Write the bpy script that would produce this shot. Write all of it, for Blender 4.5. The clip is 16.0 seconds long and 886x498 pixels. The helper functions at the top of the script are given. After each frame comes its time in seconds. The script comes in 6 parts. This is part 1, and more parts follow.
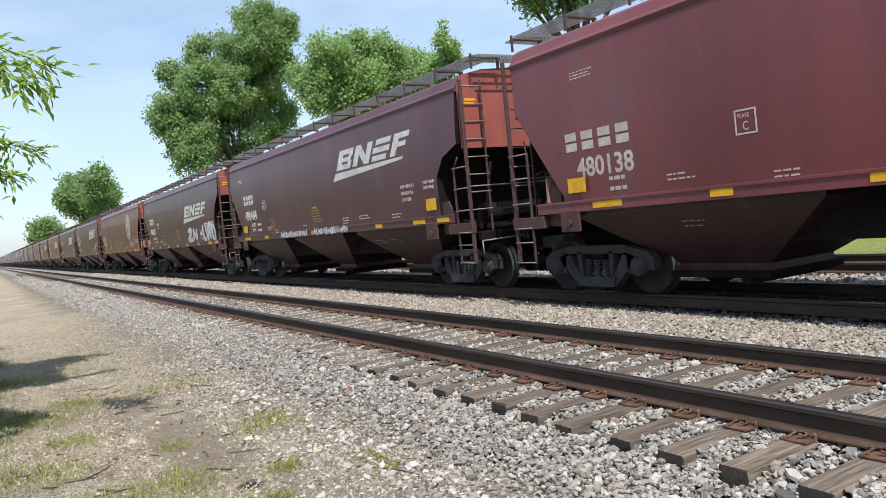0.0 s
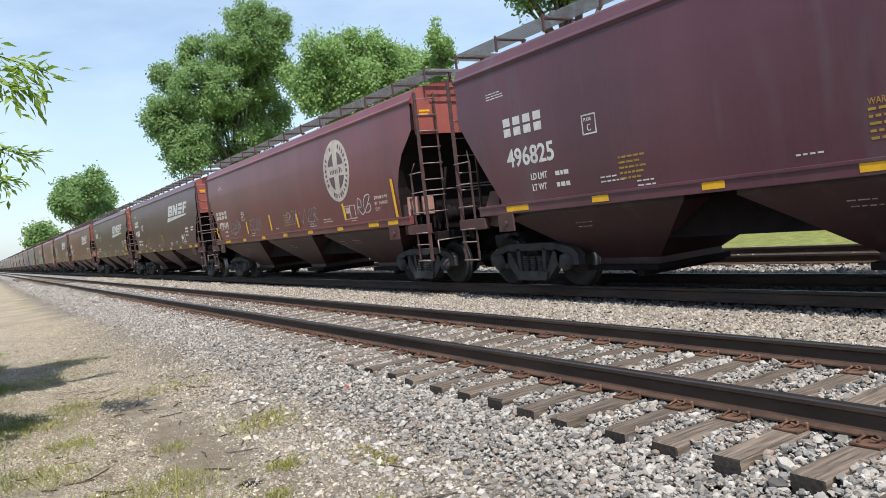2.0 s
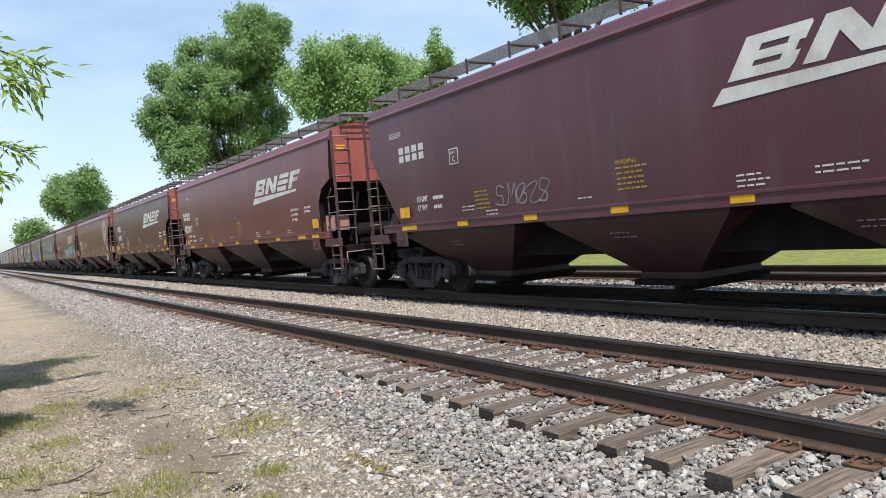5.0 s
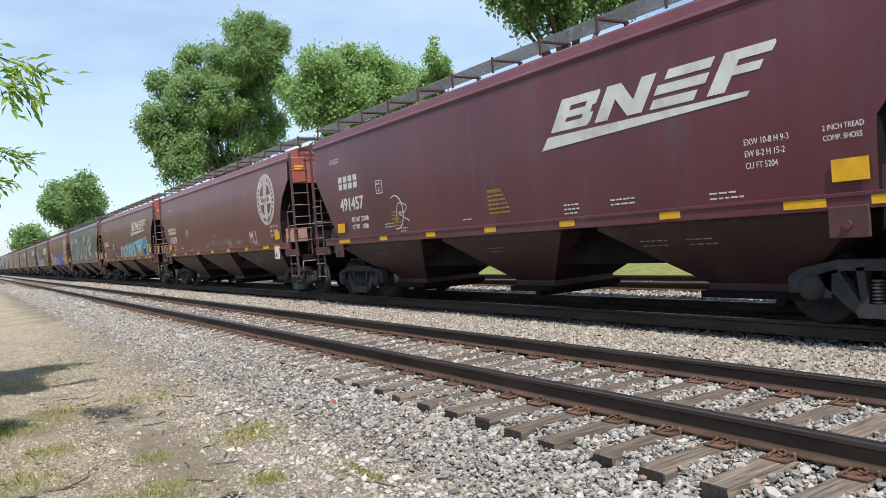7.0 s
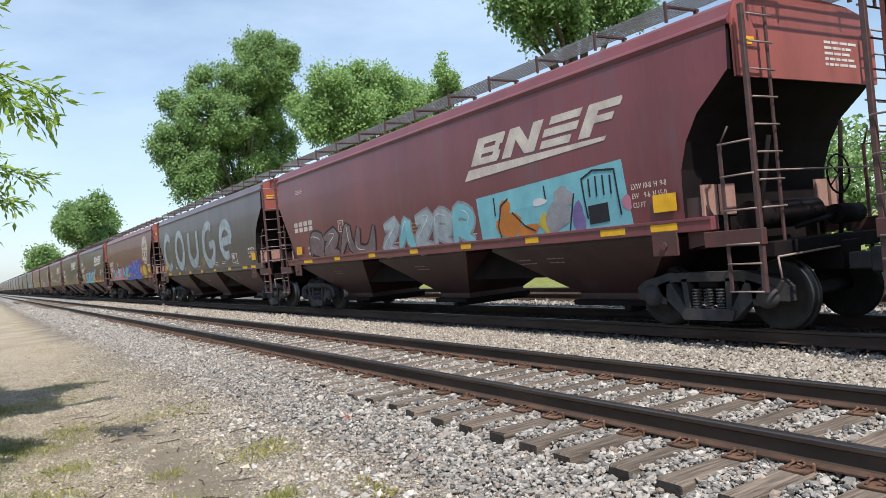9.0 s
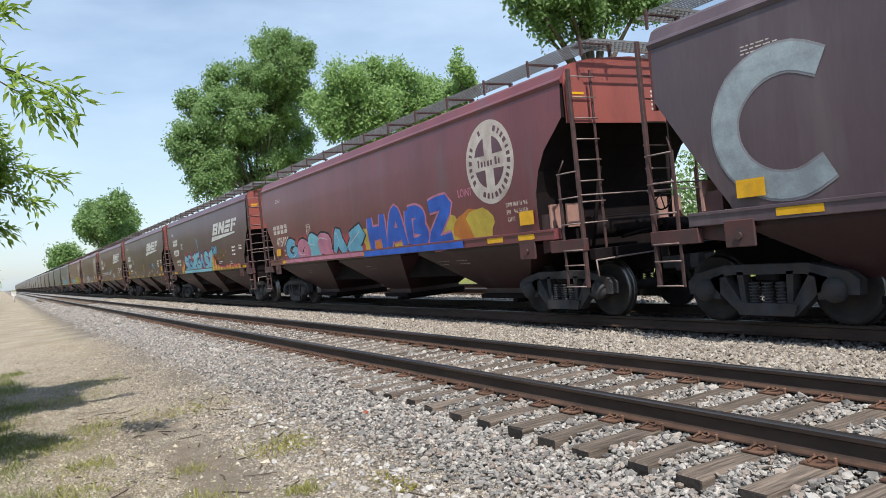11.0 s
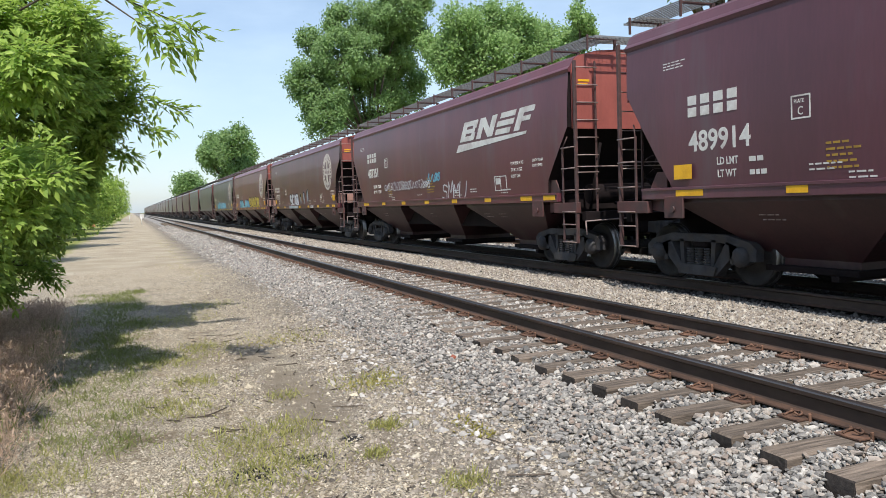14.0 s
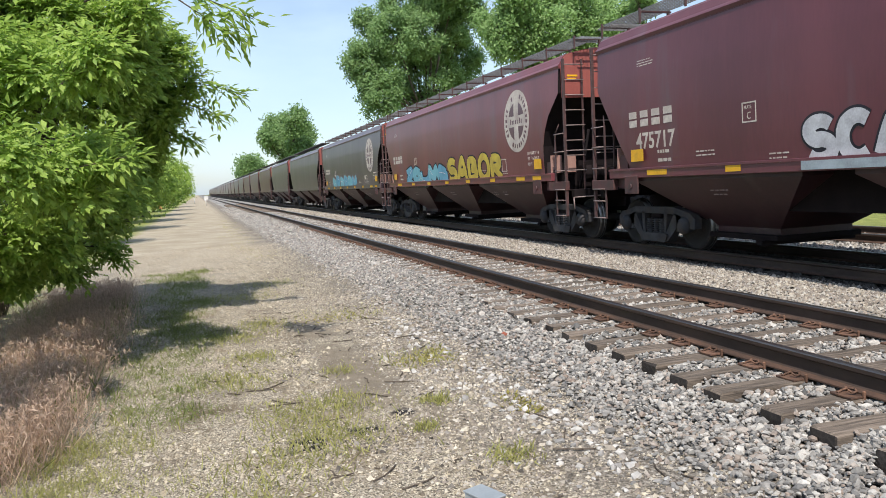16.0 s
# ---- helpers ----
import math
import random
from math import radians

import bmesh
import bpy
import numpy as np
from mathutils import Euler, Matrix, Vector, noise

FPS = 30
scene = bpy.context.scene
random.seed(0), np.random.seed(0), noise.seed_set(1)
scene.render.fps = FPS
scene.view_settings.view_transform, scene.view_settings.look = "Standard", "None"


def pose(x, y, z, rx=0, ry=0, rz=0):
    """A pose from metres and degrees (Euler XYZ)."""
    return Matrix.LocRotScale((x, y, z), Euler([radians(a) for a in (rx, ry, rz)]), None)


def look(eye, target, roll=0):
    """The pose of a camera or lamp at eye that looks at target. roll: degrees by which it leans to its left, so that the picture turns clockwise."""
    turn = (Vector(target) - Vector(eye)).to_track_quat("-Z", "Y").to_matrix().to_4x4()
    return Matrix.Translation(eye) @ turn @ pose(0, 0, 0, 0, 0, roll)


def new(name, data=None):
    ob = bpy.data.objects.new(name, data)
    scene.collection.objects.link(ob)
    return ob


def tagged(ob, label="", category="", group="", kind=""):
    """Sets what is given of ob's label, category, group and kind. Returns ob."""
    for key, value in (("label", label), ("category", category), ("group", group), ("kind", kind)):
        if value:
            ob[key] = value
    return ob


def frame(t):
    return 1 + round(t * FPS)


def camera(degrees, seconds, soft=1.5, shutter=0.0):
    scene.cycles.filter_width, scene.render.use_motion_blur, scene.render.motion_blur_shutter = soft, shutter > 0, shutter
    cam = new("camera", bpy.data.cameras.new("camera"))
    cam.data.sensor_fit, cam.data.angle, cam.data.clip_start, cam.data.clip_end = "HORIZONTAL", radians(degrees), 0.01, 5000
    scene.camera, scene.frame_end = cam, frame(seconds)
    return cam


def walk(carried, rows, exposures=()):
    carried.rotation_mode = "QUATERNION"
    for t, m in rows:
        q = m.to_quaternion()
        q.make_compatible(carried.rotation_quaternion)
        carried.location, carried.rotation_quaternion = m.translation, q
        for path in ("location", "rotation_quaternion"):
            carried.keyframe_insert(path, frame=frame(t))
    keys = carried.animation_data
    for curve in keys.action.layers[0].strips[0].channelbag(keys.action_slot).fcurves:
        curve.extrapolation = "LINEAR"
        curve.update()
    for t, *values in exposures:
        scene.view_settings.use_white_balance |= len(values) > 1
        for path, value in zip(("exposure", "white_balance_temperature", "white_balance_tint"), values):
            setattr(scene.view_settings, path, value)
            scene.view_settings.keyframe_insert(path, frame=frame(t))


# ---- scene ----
cam = camera(61.0, 16.0, soft=0.55)
PATH = [
    (0, (-4.472, -0.506, 1.64), (-3.429, 1.199, 1.563), -5.6),
    (0.5, (-4.481, -0.518, 1.634), (-3.434, 1.185, 1.562), -5.7),
    (1, (-4.476, -0.528, 1.636), (-3.43, 1.175, 1.56), -6.0),
    (1.5, (-4.467, -0.539, 1.632), (-3.421, 1.164, 1.551), -6.4),
    (2, (-4.468, -0.554, 1.635), (-3.419, 1.147, 1.551), -6.6),
    (2.5, (-4.469, -0.546, 1.629), (-3.414, 1.151, 1.544), -6.4),
    (3, (-4.465, -0.529, 1.626), (-3.405, 1.165, 1.544), -6.1),
    (3.5, (-4.466, -0.535, 1.628), (-3.404, 1.158, 1.552), -5.6),
    (4, (-4.472, -0.529, 1.627), (-3.409, 1.163, 1.556), -5.3),
    (6.5, (-4.479, -0.511, 1.625), (-3.404, 1.176, 1.579), -4.5),
    (7, (-4.488, -0.535, 1.634), (-3.412, 1.151, 1.594), -4.5),
    (7.5, (-4.479, -0.523, 1.63), (-3.404, 1.163, 1.601), -4.7),
    (8, (-4.493, -0.531, 1.63), (-3.422, 1.158, 1.613), -4.9),
    (8.5, (-4.497, -0.532, 1.628), (-3.433, 1.161, 1.622), -5.1),
    (9, (-4.497, -0.535, 1.628), (-3.443, 1.165, 1.629), -5.3),
    (11.5, (-4.505, -0.548, 1.629), (-3.504, 1.183, 1.619), -5.4),
    (12, (-4.513, -0.569, 1.634), (-3.526, 1.17, 1.609), -4.5),
    (12.5, (-4.5, -0.551, 1.623), (-3.543, 1.205, 1.579), -3.2),
    (13, (-4.459, -0.526, 1.623), (-3.555, 1.257, 1.558), -2.3),
    (13.5, (-4.417, -0.517, 1.638), (-3.584, 1.299, 1.545), -1.9),
    (14, (-4.43, -0.587, 1.637), (-3.672, 1.26, 1.512), -2.0),
    (14.5, (-4.444, -0.699, 1.638), (-3.753, 1.171, 1.48), -2.4),
    (15, (-4.397, -0.679, 1.639), (-3.753, 1.206, 1.458), -2.7),
    (15.5, (-4.386, -0.687, 1.633), (-3.77, 1.207, 1.447), -2.8),
    (16, (-4.386, -0.699, 1.638), (-3.776, 1.197, 1.463), -2.8),
]
walk(cam, [(t, look(eye, target, roll)) for t, eye, target, roll in PATH], [(0, 0.08), (9, 0.06), (11.5, -0.02), (13.5, 0.03), (16, 0.10)])

# ---- world, sun ----
SUN = Vector((-0.21, -0.55, 0.81)).normalized()     # towards the sun: high, behind the camera and a little to its left
world = bpy.data.worlds.new("world")
scene.world = world
world.use_nodes = True
wn, wl = world.node_tree.nodes, world.node_tree.links
wn.clear()
w_out = wn.new("ShaderNodeOutputWorld")
w_bg = wn.new("ShaderNodeBackground")
w_sky = wn.new("ShaderNodeTexSky")
w_sky.sky_type, w_sky.sun_disc = "NISHITA", False
w_sky.sun_elevation = math.asin(SUN.z)
w_sky.sun_rotation = math.atan2(SUN.x, SUN.y)
w_sky.air_density, w_sky.dust_density, w_sky.ozone_density = 1.0, 0.9, 1.6
w_co = wn.new("ShaderNodeTexCoord")
w_map = wn.new("ShaderNodeMapping")
w_map.inputs["Scale"].default_value = (1.0, 1.0, 3.2)
w_noise = wn.new("ShaderNodeTexNoise")
w_noise.inputs["Scale"].default_value, w_noise.inputs["Detail"].default_value = 1.7, 7.0
w_noise.inputs["Roughness"].default_value = 0.55
w_ramp = wn.new("ShaderNodeValToRGB")
w_ramp.color_ramp.elements[0].position, w_ramp.color_ramp.elements[0].color = 0.40, (0.12, 0.12, 0.12, 1)
w_ramp.color_ramp.elements[1].position, w_ramp.color_ramp.elements[1].color = 0.72, (0.75, 0.75, 0.75, 1)
w_mix = wn.new("ShaderNodeMixRGB")
w_mix.inputs["Color2"].default_value = (5.2, 6.5, 8.1, 1)
w_bg.inputs["Strength"].default_value = 0.150
wl.new(w_co.outputs["Generated"], w_map.inputs["Vector"])
wl.new(w_map.outputs["Vector"], w_noise.inputs["Vector"])
wl.new(w_noise.outputs["Fac"], w_ramp.inputs["Fac"])
wl.new(w_ramp.outputs["Color"], w_mix.inputs["Fac"])
wl.new(w_sky.outputs["Color"], w_mix.inputs["Color1"])
wl.new(w_mix.outputs["Color"], w_bg.inputs["Color"])
wl.new(w_bg.outputs["Background"], w_out.inputs["Surface"])

sun_data = bpy.data.lights.new("sun", "SUN")
sun_data.energy, sun_data.angle, sun_data.color = 5.0, radians(0.6), (1.0, 0.935, 0.835)
sun = new("sun", sun_data)
sun.rotation_euler = SUN.to_track_quat("Z", "Y").to_euler()


# ---- materials ----
def mat(name, a, b=None, rough=0.7, metal=0.0, scale=6.0, stretch=(1, 1, 1), fine=40.0, bump=0.2, dist=0.01,
        dirt=None, dirt_at=0.62, dirt_scale=2.0, island=0.0, per_object=0.0, spec=0.4):
    """Two tones mixed by noise at two scales, stains of a third, bump from the fine noise."""
    m = bpy.data.materials.new(name)
    m.use_nodes = True
    n, l = m.node_tree.nodes, m.node_tree.links
    p = n["Principled BSDF"]
    co = n.new("ShaderNodeTexCoord")
    mp = n.new("ShaderNodeMapping")
    mp.inputs["Scale"].default_value = stretch
    l.new(co.outputs["Object"], mp.inputs["Vector"])
    big = n.new("ShaderNodeTexNoise")
    big.inputs["Scale"].default_value, big.inputs["Detail"].default_value = scale, 6
    small = n.new("ShaderNodeTexNoise")
    small.inputs["Scale"].default_value, small.inputs["Detail"].default_value = fine, 4
    for t in (big, small):
        l.new(mp.outputs["Vector"], t.inputs["Vector"])
    b = b or tuple(c * 0.7 for c in a)
    add = n.new("ShaderNodeMath")
    add.operation = "MULTIPLY_ADD"
    l.new(small.outputs["Fac"], add.inputs[0])
    add.inputs[1].default_value = 0.4
    l.new(big.outputs["Fac"], add.inputs[2])
    ramp = n.new("ShaderNodeValToRGB")
    ramp.color_ramp.elements[0].position, ramp.color_ramp.elements[0].color = 0.5, (*b, 1)
    ramp.color_ramp.elements[1].position, ramp.color_ramp.elements[1].color = 0.9, (*a, 1)
    l.new(add.outputs[0], ramp.inputs["Fac"])
    colour = ramp.outputs["Color"]
    if dirt:
        st = n.new("ShaderNodeTexNoise")
        st.inputs["Scale"].default_value, st.inputs["Detail"].default_value = dirt_scale, 8
        l.new(mp.outputs["Vector"], st.inputs["Vector"])
        sr = n.new("ShaderNodeValToRGB")
        sr.color_ramp.elements[0].position, sr.color_ramp.elements[1].position = dirt_at - 0.12, dirt_at + 0.1
        l.new(st.outputs["Fac"], sr.inputs["Fac"])
        mx = n.new("ShaderNodeMixRGB")
        mx.inputs["Color2"].default_value = (*dirt, 1)
        l.new(sr.outputs["Color"], mx.inputs["Fac"])
        l.new(colour, mx.inputs["Color1"])
        colour = mx.outputs["Color"]
    if island or per_object:
        if island:
            src = n.new("ShaderNodeNewGeometry").outputs["Random Per Island"]
        else:
            src = n.new("ShaderNodeObjectInfo").outputs["Random"]
        rg = n.new("ShaderNodeMapRange")
        rg.inputs["To Min"].default_value, rg.inputs["To Max"].default_value = 1 - (island or per_object), 1 + (island or per_object)
        l.new(src, rg.inputs["Value"])
        mul = n.new("ShaderNodeVectorMath")
        mul.operation = "SCALE"
        l.new(colour, mul.inputs[0])
        l.new(rg.outputs["Result"], mul.inputs["Scale"])
        colour = mul.outputs["Vector"]
    l.new(colour, p.inputs["Base Color"])
    p.inputs["Roughness"].default_value, p.inputs["Metallic"].default_value = rough, metal
    p.inputs["Specular IOR Level"].default_value = spec
    if bump:
        bp = n.new("ShaderNodeBump")
        bp.inputs["Strength"].default_value, bp.inputs["Distance"].default_value = bump, dist
        l.new(add.outputs[0], bp.inputs["Height"])
        l.new(bp.outputs["Normal"], p.inputs["Normal"])
    return m


def stone_mat(name, tones, rough=0.9):
    """Broken stone: each piece takes one of several tones, with fine speckle and relief."""
    m = mat(name, (1.0, 1.0, 1.0), (0.62, 0.62, 0.62), rough=rough, scale=25, fine=140, bump=0.45, dist=0.005)
    n, l = m.node_tree.nodes, m.node_tree.links
    p = n["Principled BSDF"]
    grain = p.inputs["Base Color"].links[0].from_socket
    g = n.new("ShaderNodeNewGeometry")
    ramp = n.new("ShaderNodeValToRGB")
    ramp.color_ramp.interpolation = "LINEAR"
    el = ramp.color_ramp.elements
    el[0].color, el[1].color = (*tones[0], 1), (*tones[-1], 1)
    for i, t in enumerate(tones[1:-1], 1):
        el.new(i / (len(tones) - 1)).color = (*t, 1)
    l.new(g.outputs["Random Per Island"], ramp.inputs["Fac"])
    mx = n.new("ShaderNodeMixRGB")
    mx.blend_type = "MULTIPLY"
    mx.inputs["Fac"].default_value = 1.0
    l.new(ramp.outputs["Color"], mx.inputs["Color1"])
    l.new(grain, mx.inputs["Color2"])
    l.new(mx.outputs["Color"], p.inputs["Base Color"])
    return m


def leaf_mat(name, a, b):
    """Leaves: two greens by random island, some light let through."""
    m = bpy.data.materials.new(name)
    m.use_nodes = True
    n, l = m.node_tree.nodes, m.node_tree.links
    p = n["Principled BSDF"]
    g = n.new("ShaderNodeNewGeometry")
    ramp = n.new("ShaderNodeValToRGB")
    ramp.color_ramp.elements[0].color, ramp.color_ramp.elements[1].color = (*b, 1), (*a, 1)
    l.new(g.outputs["Random Per Island"], ramp.inputs["Fac"])
    l.new(ramp.outputs["Color"], p.inputs["Base Color"])
    p.inputs["Roughness"].default_value = 0.55
    tr = n.new("ShaderNodeBsdfTranslucent")
    l.new(ramp.outputs["Color"], tr.inputs["Color"])
    ms = n.new("ShaderNodeMixShader")
    ms.inputs["Fac"].default_value = 0.48
    l.new(p.outputs["BSDF"], ms.inputs[1])
    l.new(tr.outputs["BSDF"], ms.inputs[2])
    l.new(ms.outputs["Shader"], n["Material Output"].inputs["Surface"])
    return m


def paint(name, a, b, dirt):
    return mat(name, a, b, rough=0.34, spec=0.42, scale=0.7, stretch=(1, 1.6, 0.28), fine=14, bump=0.04, dist=0.004, dirt=dirt, dirt_at=0.66, dirt_scale=1.6)


PAINT = {
    "brown": paint("paint_brown", (0.124, 0.047, 0.064), (0.090, 0.037, 0.051), (0.114, 0.071, 0.086)),
    "maroon": paint("paint_maroon", (0.145, 0.043, 0.055), (0.106, 0.033, 0.045), (0.127, 0.065, 0.079)),
    "red": paint("paint_red", (0.196, 0.057, 0.066), (0.144, 0.043, 0.052), (0.153, 0.075, 0.088)),
    "faded": paint("paint_faded", (0.141, 0.078, 0.092), (0.105, 0.061, 0.073), (0.146, 0.100, 0.113)),
    "grey": paint("paint_grey_brown", (0.118, 0.084, 0.099), (0.085, 0.061, 0.073), (0.141, 0.110, 0.122)),
}
# end paints: sunlight is put into the bright red, shade into the dull one
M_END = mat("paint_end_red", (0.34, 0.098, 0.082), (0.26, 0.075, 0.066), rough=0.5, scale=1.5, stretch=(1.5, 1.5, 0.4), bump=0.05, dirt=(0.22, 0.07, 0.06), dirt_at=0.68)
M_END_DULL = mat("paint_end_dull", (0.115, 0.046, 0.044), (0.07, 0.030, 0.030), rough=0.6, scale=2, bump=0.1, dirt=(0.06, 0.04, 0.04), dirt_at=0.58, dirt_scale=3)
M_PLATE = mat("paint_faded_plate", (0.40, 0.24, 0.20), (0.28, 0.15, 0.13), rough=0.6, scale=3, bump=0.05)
# body maroon darkened as shade below the sill, with patches of grime
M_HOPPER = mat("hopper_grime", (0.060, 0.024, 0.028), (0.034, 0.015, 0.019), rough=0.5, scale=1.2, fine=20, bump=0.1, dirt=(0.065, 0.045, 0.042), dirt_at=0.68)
M_IRON = mat("ladder_iron", (0.100, 0.050, 0.050), (0.050, 0.032, 0.032), rough=0.6, scale=8, bump=0.1)
M_GRAB = mat("grab_iron_worn", (0.30, 0.24, 0.23), (0.18, 0.12, 0.11), rough=0.5, scale=9, bump=0.1)
M_TRUCK = mat("truck_casting", (0.068, 0.068, 0.075), (0.032, 0.032, 0.037), rough=0.75, scale=5, fine=60, bump=0.3, dirt=(0.06, 0.05, 0.045), dirt_at=0.6, dirt_scale=4, spec=0.25)
M_WHEEL = mat("wheel_steel", (0.036, 0.032, 0.031), (0.018, 0.016, 0.016), rough=0.85, metal=0.0, scale=5, bump=0.2)
M_TREAD = mat("wheel_tread", (0.24, 0.235, 0.23), (0.15, 0.146, 0.142), rough=0.40, metal=0.9, scale=8, bump=0.03)
# near-black: grime, plus the shade under the car put into the colour
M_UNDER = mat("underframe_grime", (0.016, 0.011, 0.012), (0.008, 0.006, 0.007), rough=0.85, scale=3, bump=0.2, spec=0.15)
M_GRATE = mat("galvanised_grating", (0.24, 0.25, 0.26), (0.15, 0.155, 0.16), rough=0.6, metal=0.2, scale=8, bump=0.05)
M_WHITE = mat("lettering_white", (0.70, 0.70, 0.68), (0.55, 0.53, 0.52), rough=0.6, scale=3, fine=25, bump=0.0, dirt=(0.40, 0.33, 0.32), dirt_at=0.66)
M_CREAM = mat("lettering_cream", (0.62, 0.56, 0.50), (0.44, 0.37, 0.34), rough=0.65, scale=3, fine=25, bump=0.0, dirt=(0.34, 0.25, 0.23), dirt_at=0.70)
M_YELLOW = mat("reflective_yellow", (0.80, 0.44, 0.02), (0.66, 0.34, 0.015), rough=0.45, scale=5, bump=0.0, dirt=(0.36, 0.20, 0.04), dirt_at=0.7)
M_DULL = mat("stencil_dull_yellow", (0.42, 0.26, 0.04), (0.30, 0.18, 0.04), rough=0.6, scale=6, bump=0.0)
SPRAY = {
    "white": mat("spray_white", (0.66, 0.67, 0.70), (0.40, 0.39, 0.42), rough=0.6, scale=4, bump=0.0),
    "cyan": mat("spray_cyan", (0.16, 0.42, 0.55), (0.10, 0.28, 0.42), rough=0.55, scale=3, bump=0.0),
    "blue": mat("spray_blue", (0.03, 0.12, 0.55), (0.02, 0.07, 0.36), rough=0.5, scale=3, bump=0.0),
    "sky": mat("spray_sky", (0.20, 0.48, 0.56), (0.15, 0.38, 0.46), rough=0.55, scale=3, bump=0.0),
    "red": mat("spray_red", (0.50, 0.07, 0.07), (0.36, 0.05, 0.06), rough=0.55, scale=3, bump=0.0),
    "pink": mat("spray_pink", (0.55, 0.22, 0.30), (0.40, 0.14, 0.22), rough=0.55, scale=3, bump=0.0),
    "yellow": mat("spray_yellow", (0.60, 0.46, 0.06), (0.42, 0.30, 0.05), rough=0.55, scale=3, bump=0.0),
    "orange": mat("spray_orange", (0.55, 0.20, 0.03), (0.40, 0.13, 0.03), rough=0.55, scale=3, bump=0.0),
    "black": mat("spray_black", (0.02, 0.02, 0.03), (0.012, 0.012, 0.02), rough=0.55, scale=3, bump=0.0),
    "grey": mat("spray_grey", (0.30, 0.30, 0.33), (0.20, 0.19, 0.21), rough=0.6, scale=4, bump=0.0),
    "faint": mat("spray_faint_brown", (0.20, 0.14, 0.14), (0.13, 0.085, 0.09), rough=0.6, scale=4, bump=0.0),
    "haze": mat("spray_pale_haze", (0.36, 0.42, 0.46), (0.24, 0.27, 0.30), rough=0.6, scale=4, bump=0.0),
    "indigo": mat("spray_indigo", (0.075, 0.06, 0.20), (0.045, 0.035, 0.13), rough=0.6, scale=4, bump=0.0),
    "violet": mat("spray_violet", (0.20, 0.15, 0.35), (0.14, 0.10, 0.26), rough=0.6, scale=4, bump=0.0),
}
M_FOOT = mat("rail_foot_rust", (0.098, 0.054, 0.037), (0.042, 0.026, 0.020), rough=0.9, scale=5, stretch=(1, 0.6, 1), fine=40, bump=0.25)
M_RAIL = mat("rail_rust", (0.070, 0.045, 0.034), (0.030, 0.020, 0.016), rough=0.7, metal=0.0, scale=3, stretch=(1, 0.3, 1), fine=30, bump=0.15)
M_RAILTOP = mat("rail_head_polished", (0.16, 0.145, 0.14), (0.07, 0.062, 0.058), rough=0.34, metal=0.85, scale=2, stretch=(6, 0.15, 1), bump=0.02)
M_RUST = mat("rusty_fastening", (0.180, 0.095, 0.060), (0.066, 0.037, 0.028), rough=0.85, scale=14, fine=80, bump=0.4, per_object=0.25)
M_TIE = mat("weathered_tie", (0.235, 0.186, 0.148), (0.052, 0.041, 0.033), rough=0.9, scale=4, stretch=(0.5, 9, 9), fine=22, bump=0.7, dist=0.012, per_object=0.28)
M_STONE = stone_mat("ballast_stone", ((0.080, 0.076, 0.074), (0.34, 0.32, 0.30), (0.15, 0.145, 0.142), (0.47, 0.445, 0.41), (0.29, 0.225, 0.185), (0.58, 0.55, 0.51), (0.21, 0.20, 0.195)))
# oil on the stones, and the train's shade put into their colour
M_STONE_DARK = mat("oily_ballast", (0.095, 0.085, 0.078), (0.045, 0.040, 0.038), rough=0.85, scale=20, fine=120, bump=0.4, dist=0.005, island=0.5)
# soaked wood of tie ends; also the shade painted into ties below the train
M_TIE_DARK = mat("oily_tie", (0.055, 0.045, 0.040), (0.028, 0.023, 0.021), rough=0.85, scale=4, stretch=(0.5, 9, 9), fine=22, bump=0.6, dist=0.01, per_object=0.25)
M_STONE_ONE = mat("loose_stone", (0.47, 0.455, 0.435), (0.33, 0.31, 0.295), rough=0.9, scale=20, fine=120, bump=0.35, dist=0.004, per_object=0.40)
M_STONE_TAN = stone_mat("tan_ballast", ((0.16, 0.14, 0.125), (0.36, 0.31, 0.26), (0.24, 0.20, 0.17), (0.52, 0.46, 0.38), (0.30, 0.27, 0.25), (0.56, 0.52, 0.46), (0.28, 0.23, 0.18)))
M_PEBBLE = stone_mat("path_pebble", ((0.15, 0.125, 0.10), (0.46, 0.39, 0.285), (0.25, 0.21, 0.155), (0.63, 0.55, 0.425), (0.31, 0.265, 0.205), (0.70, 0.63, 0.51), (0.20, 0.17, 0.14)))
M_GRASS = leaf_mat("short_grass", (0.27, 0.30, 0.09), (0.13, 0.17, 0.045))
M_DRY = leaf_mat("dry_grass", (0.72, 0.53, 0.40), (0.32, 0.23, 0.17))
M_LEAF = leaf_mat("boxelder_leaf", (0.42, 0.56, 0.115), (0.21, 0.34, 0.060))
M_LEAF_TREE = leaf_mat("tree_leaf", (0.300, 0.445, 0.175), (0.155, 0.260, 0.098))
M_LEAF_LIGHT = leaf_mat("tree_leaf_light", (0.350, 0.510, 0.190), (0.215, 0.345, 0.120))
M_BARK = mat("bark", (0.14, 0.11, 0.085), (0.07, 0.055, 0.045), rough=0.95, scale=5, stretch=(3, 3, 0.5), bump=0.6, dist=0.02)
M_TWIG = mat("twig_wood", (0.12, 0.095, 0.075), (0.06, 0.045, 0.036), rough=0.9, scale=12, bump=0.3, per_object=0.3)
M_STEEL_BOX = mat("galvanised_sheet", (0.40, 0.43, 0.45), (0.32, 0.35, 0.37), rough=0.5, metal=0.4, scale=5, bump=0.03)


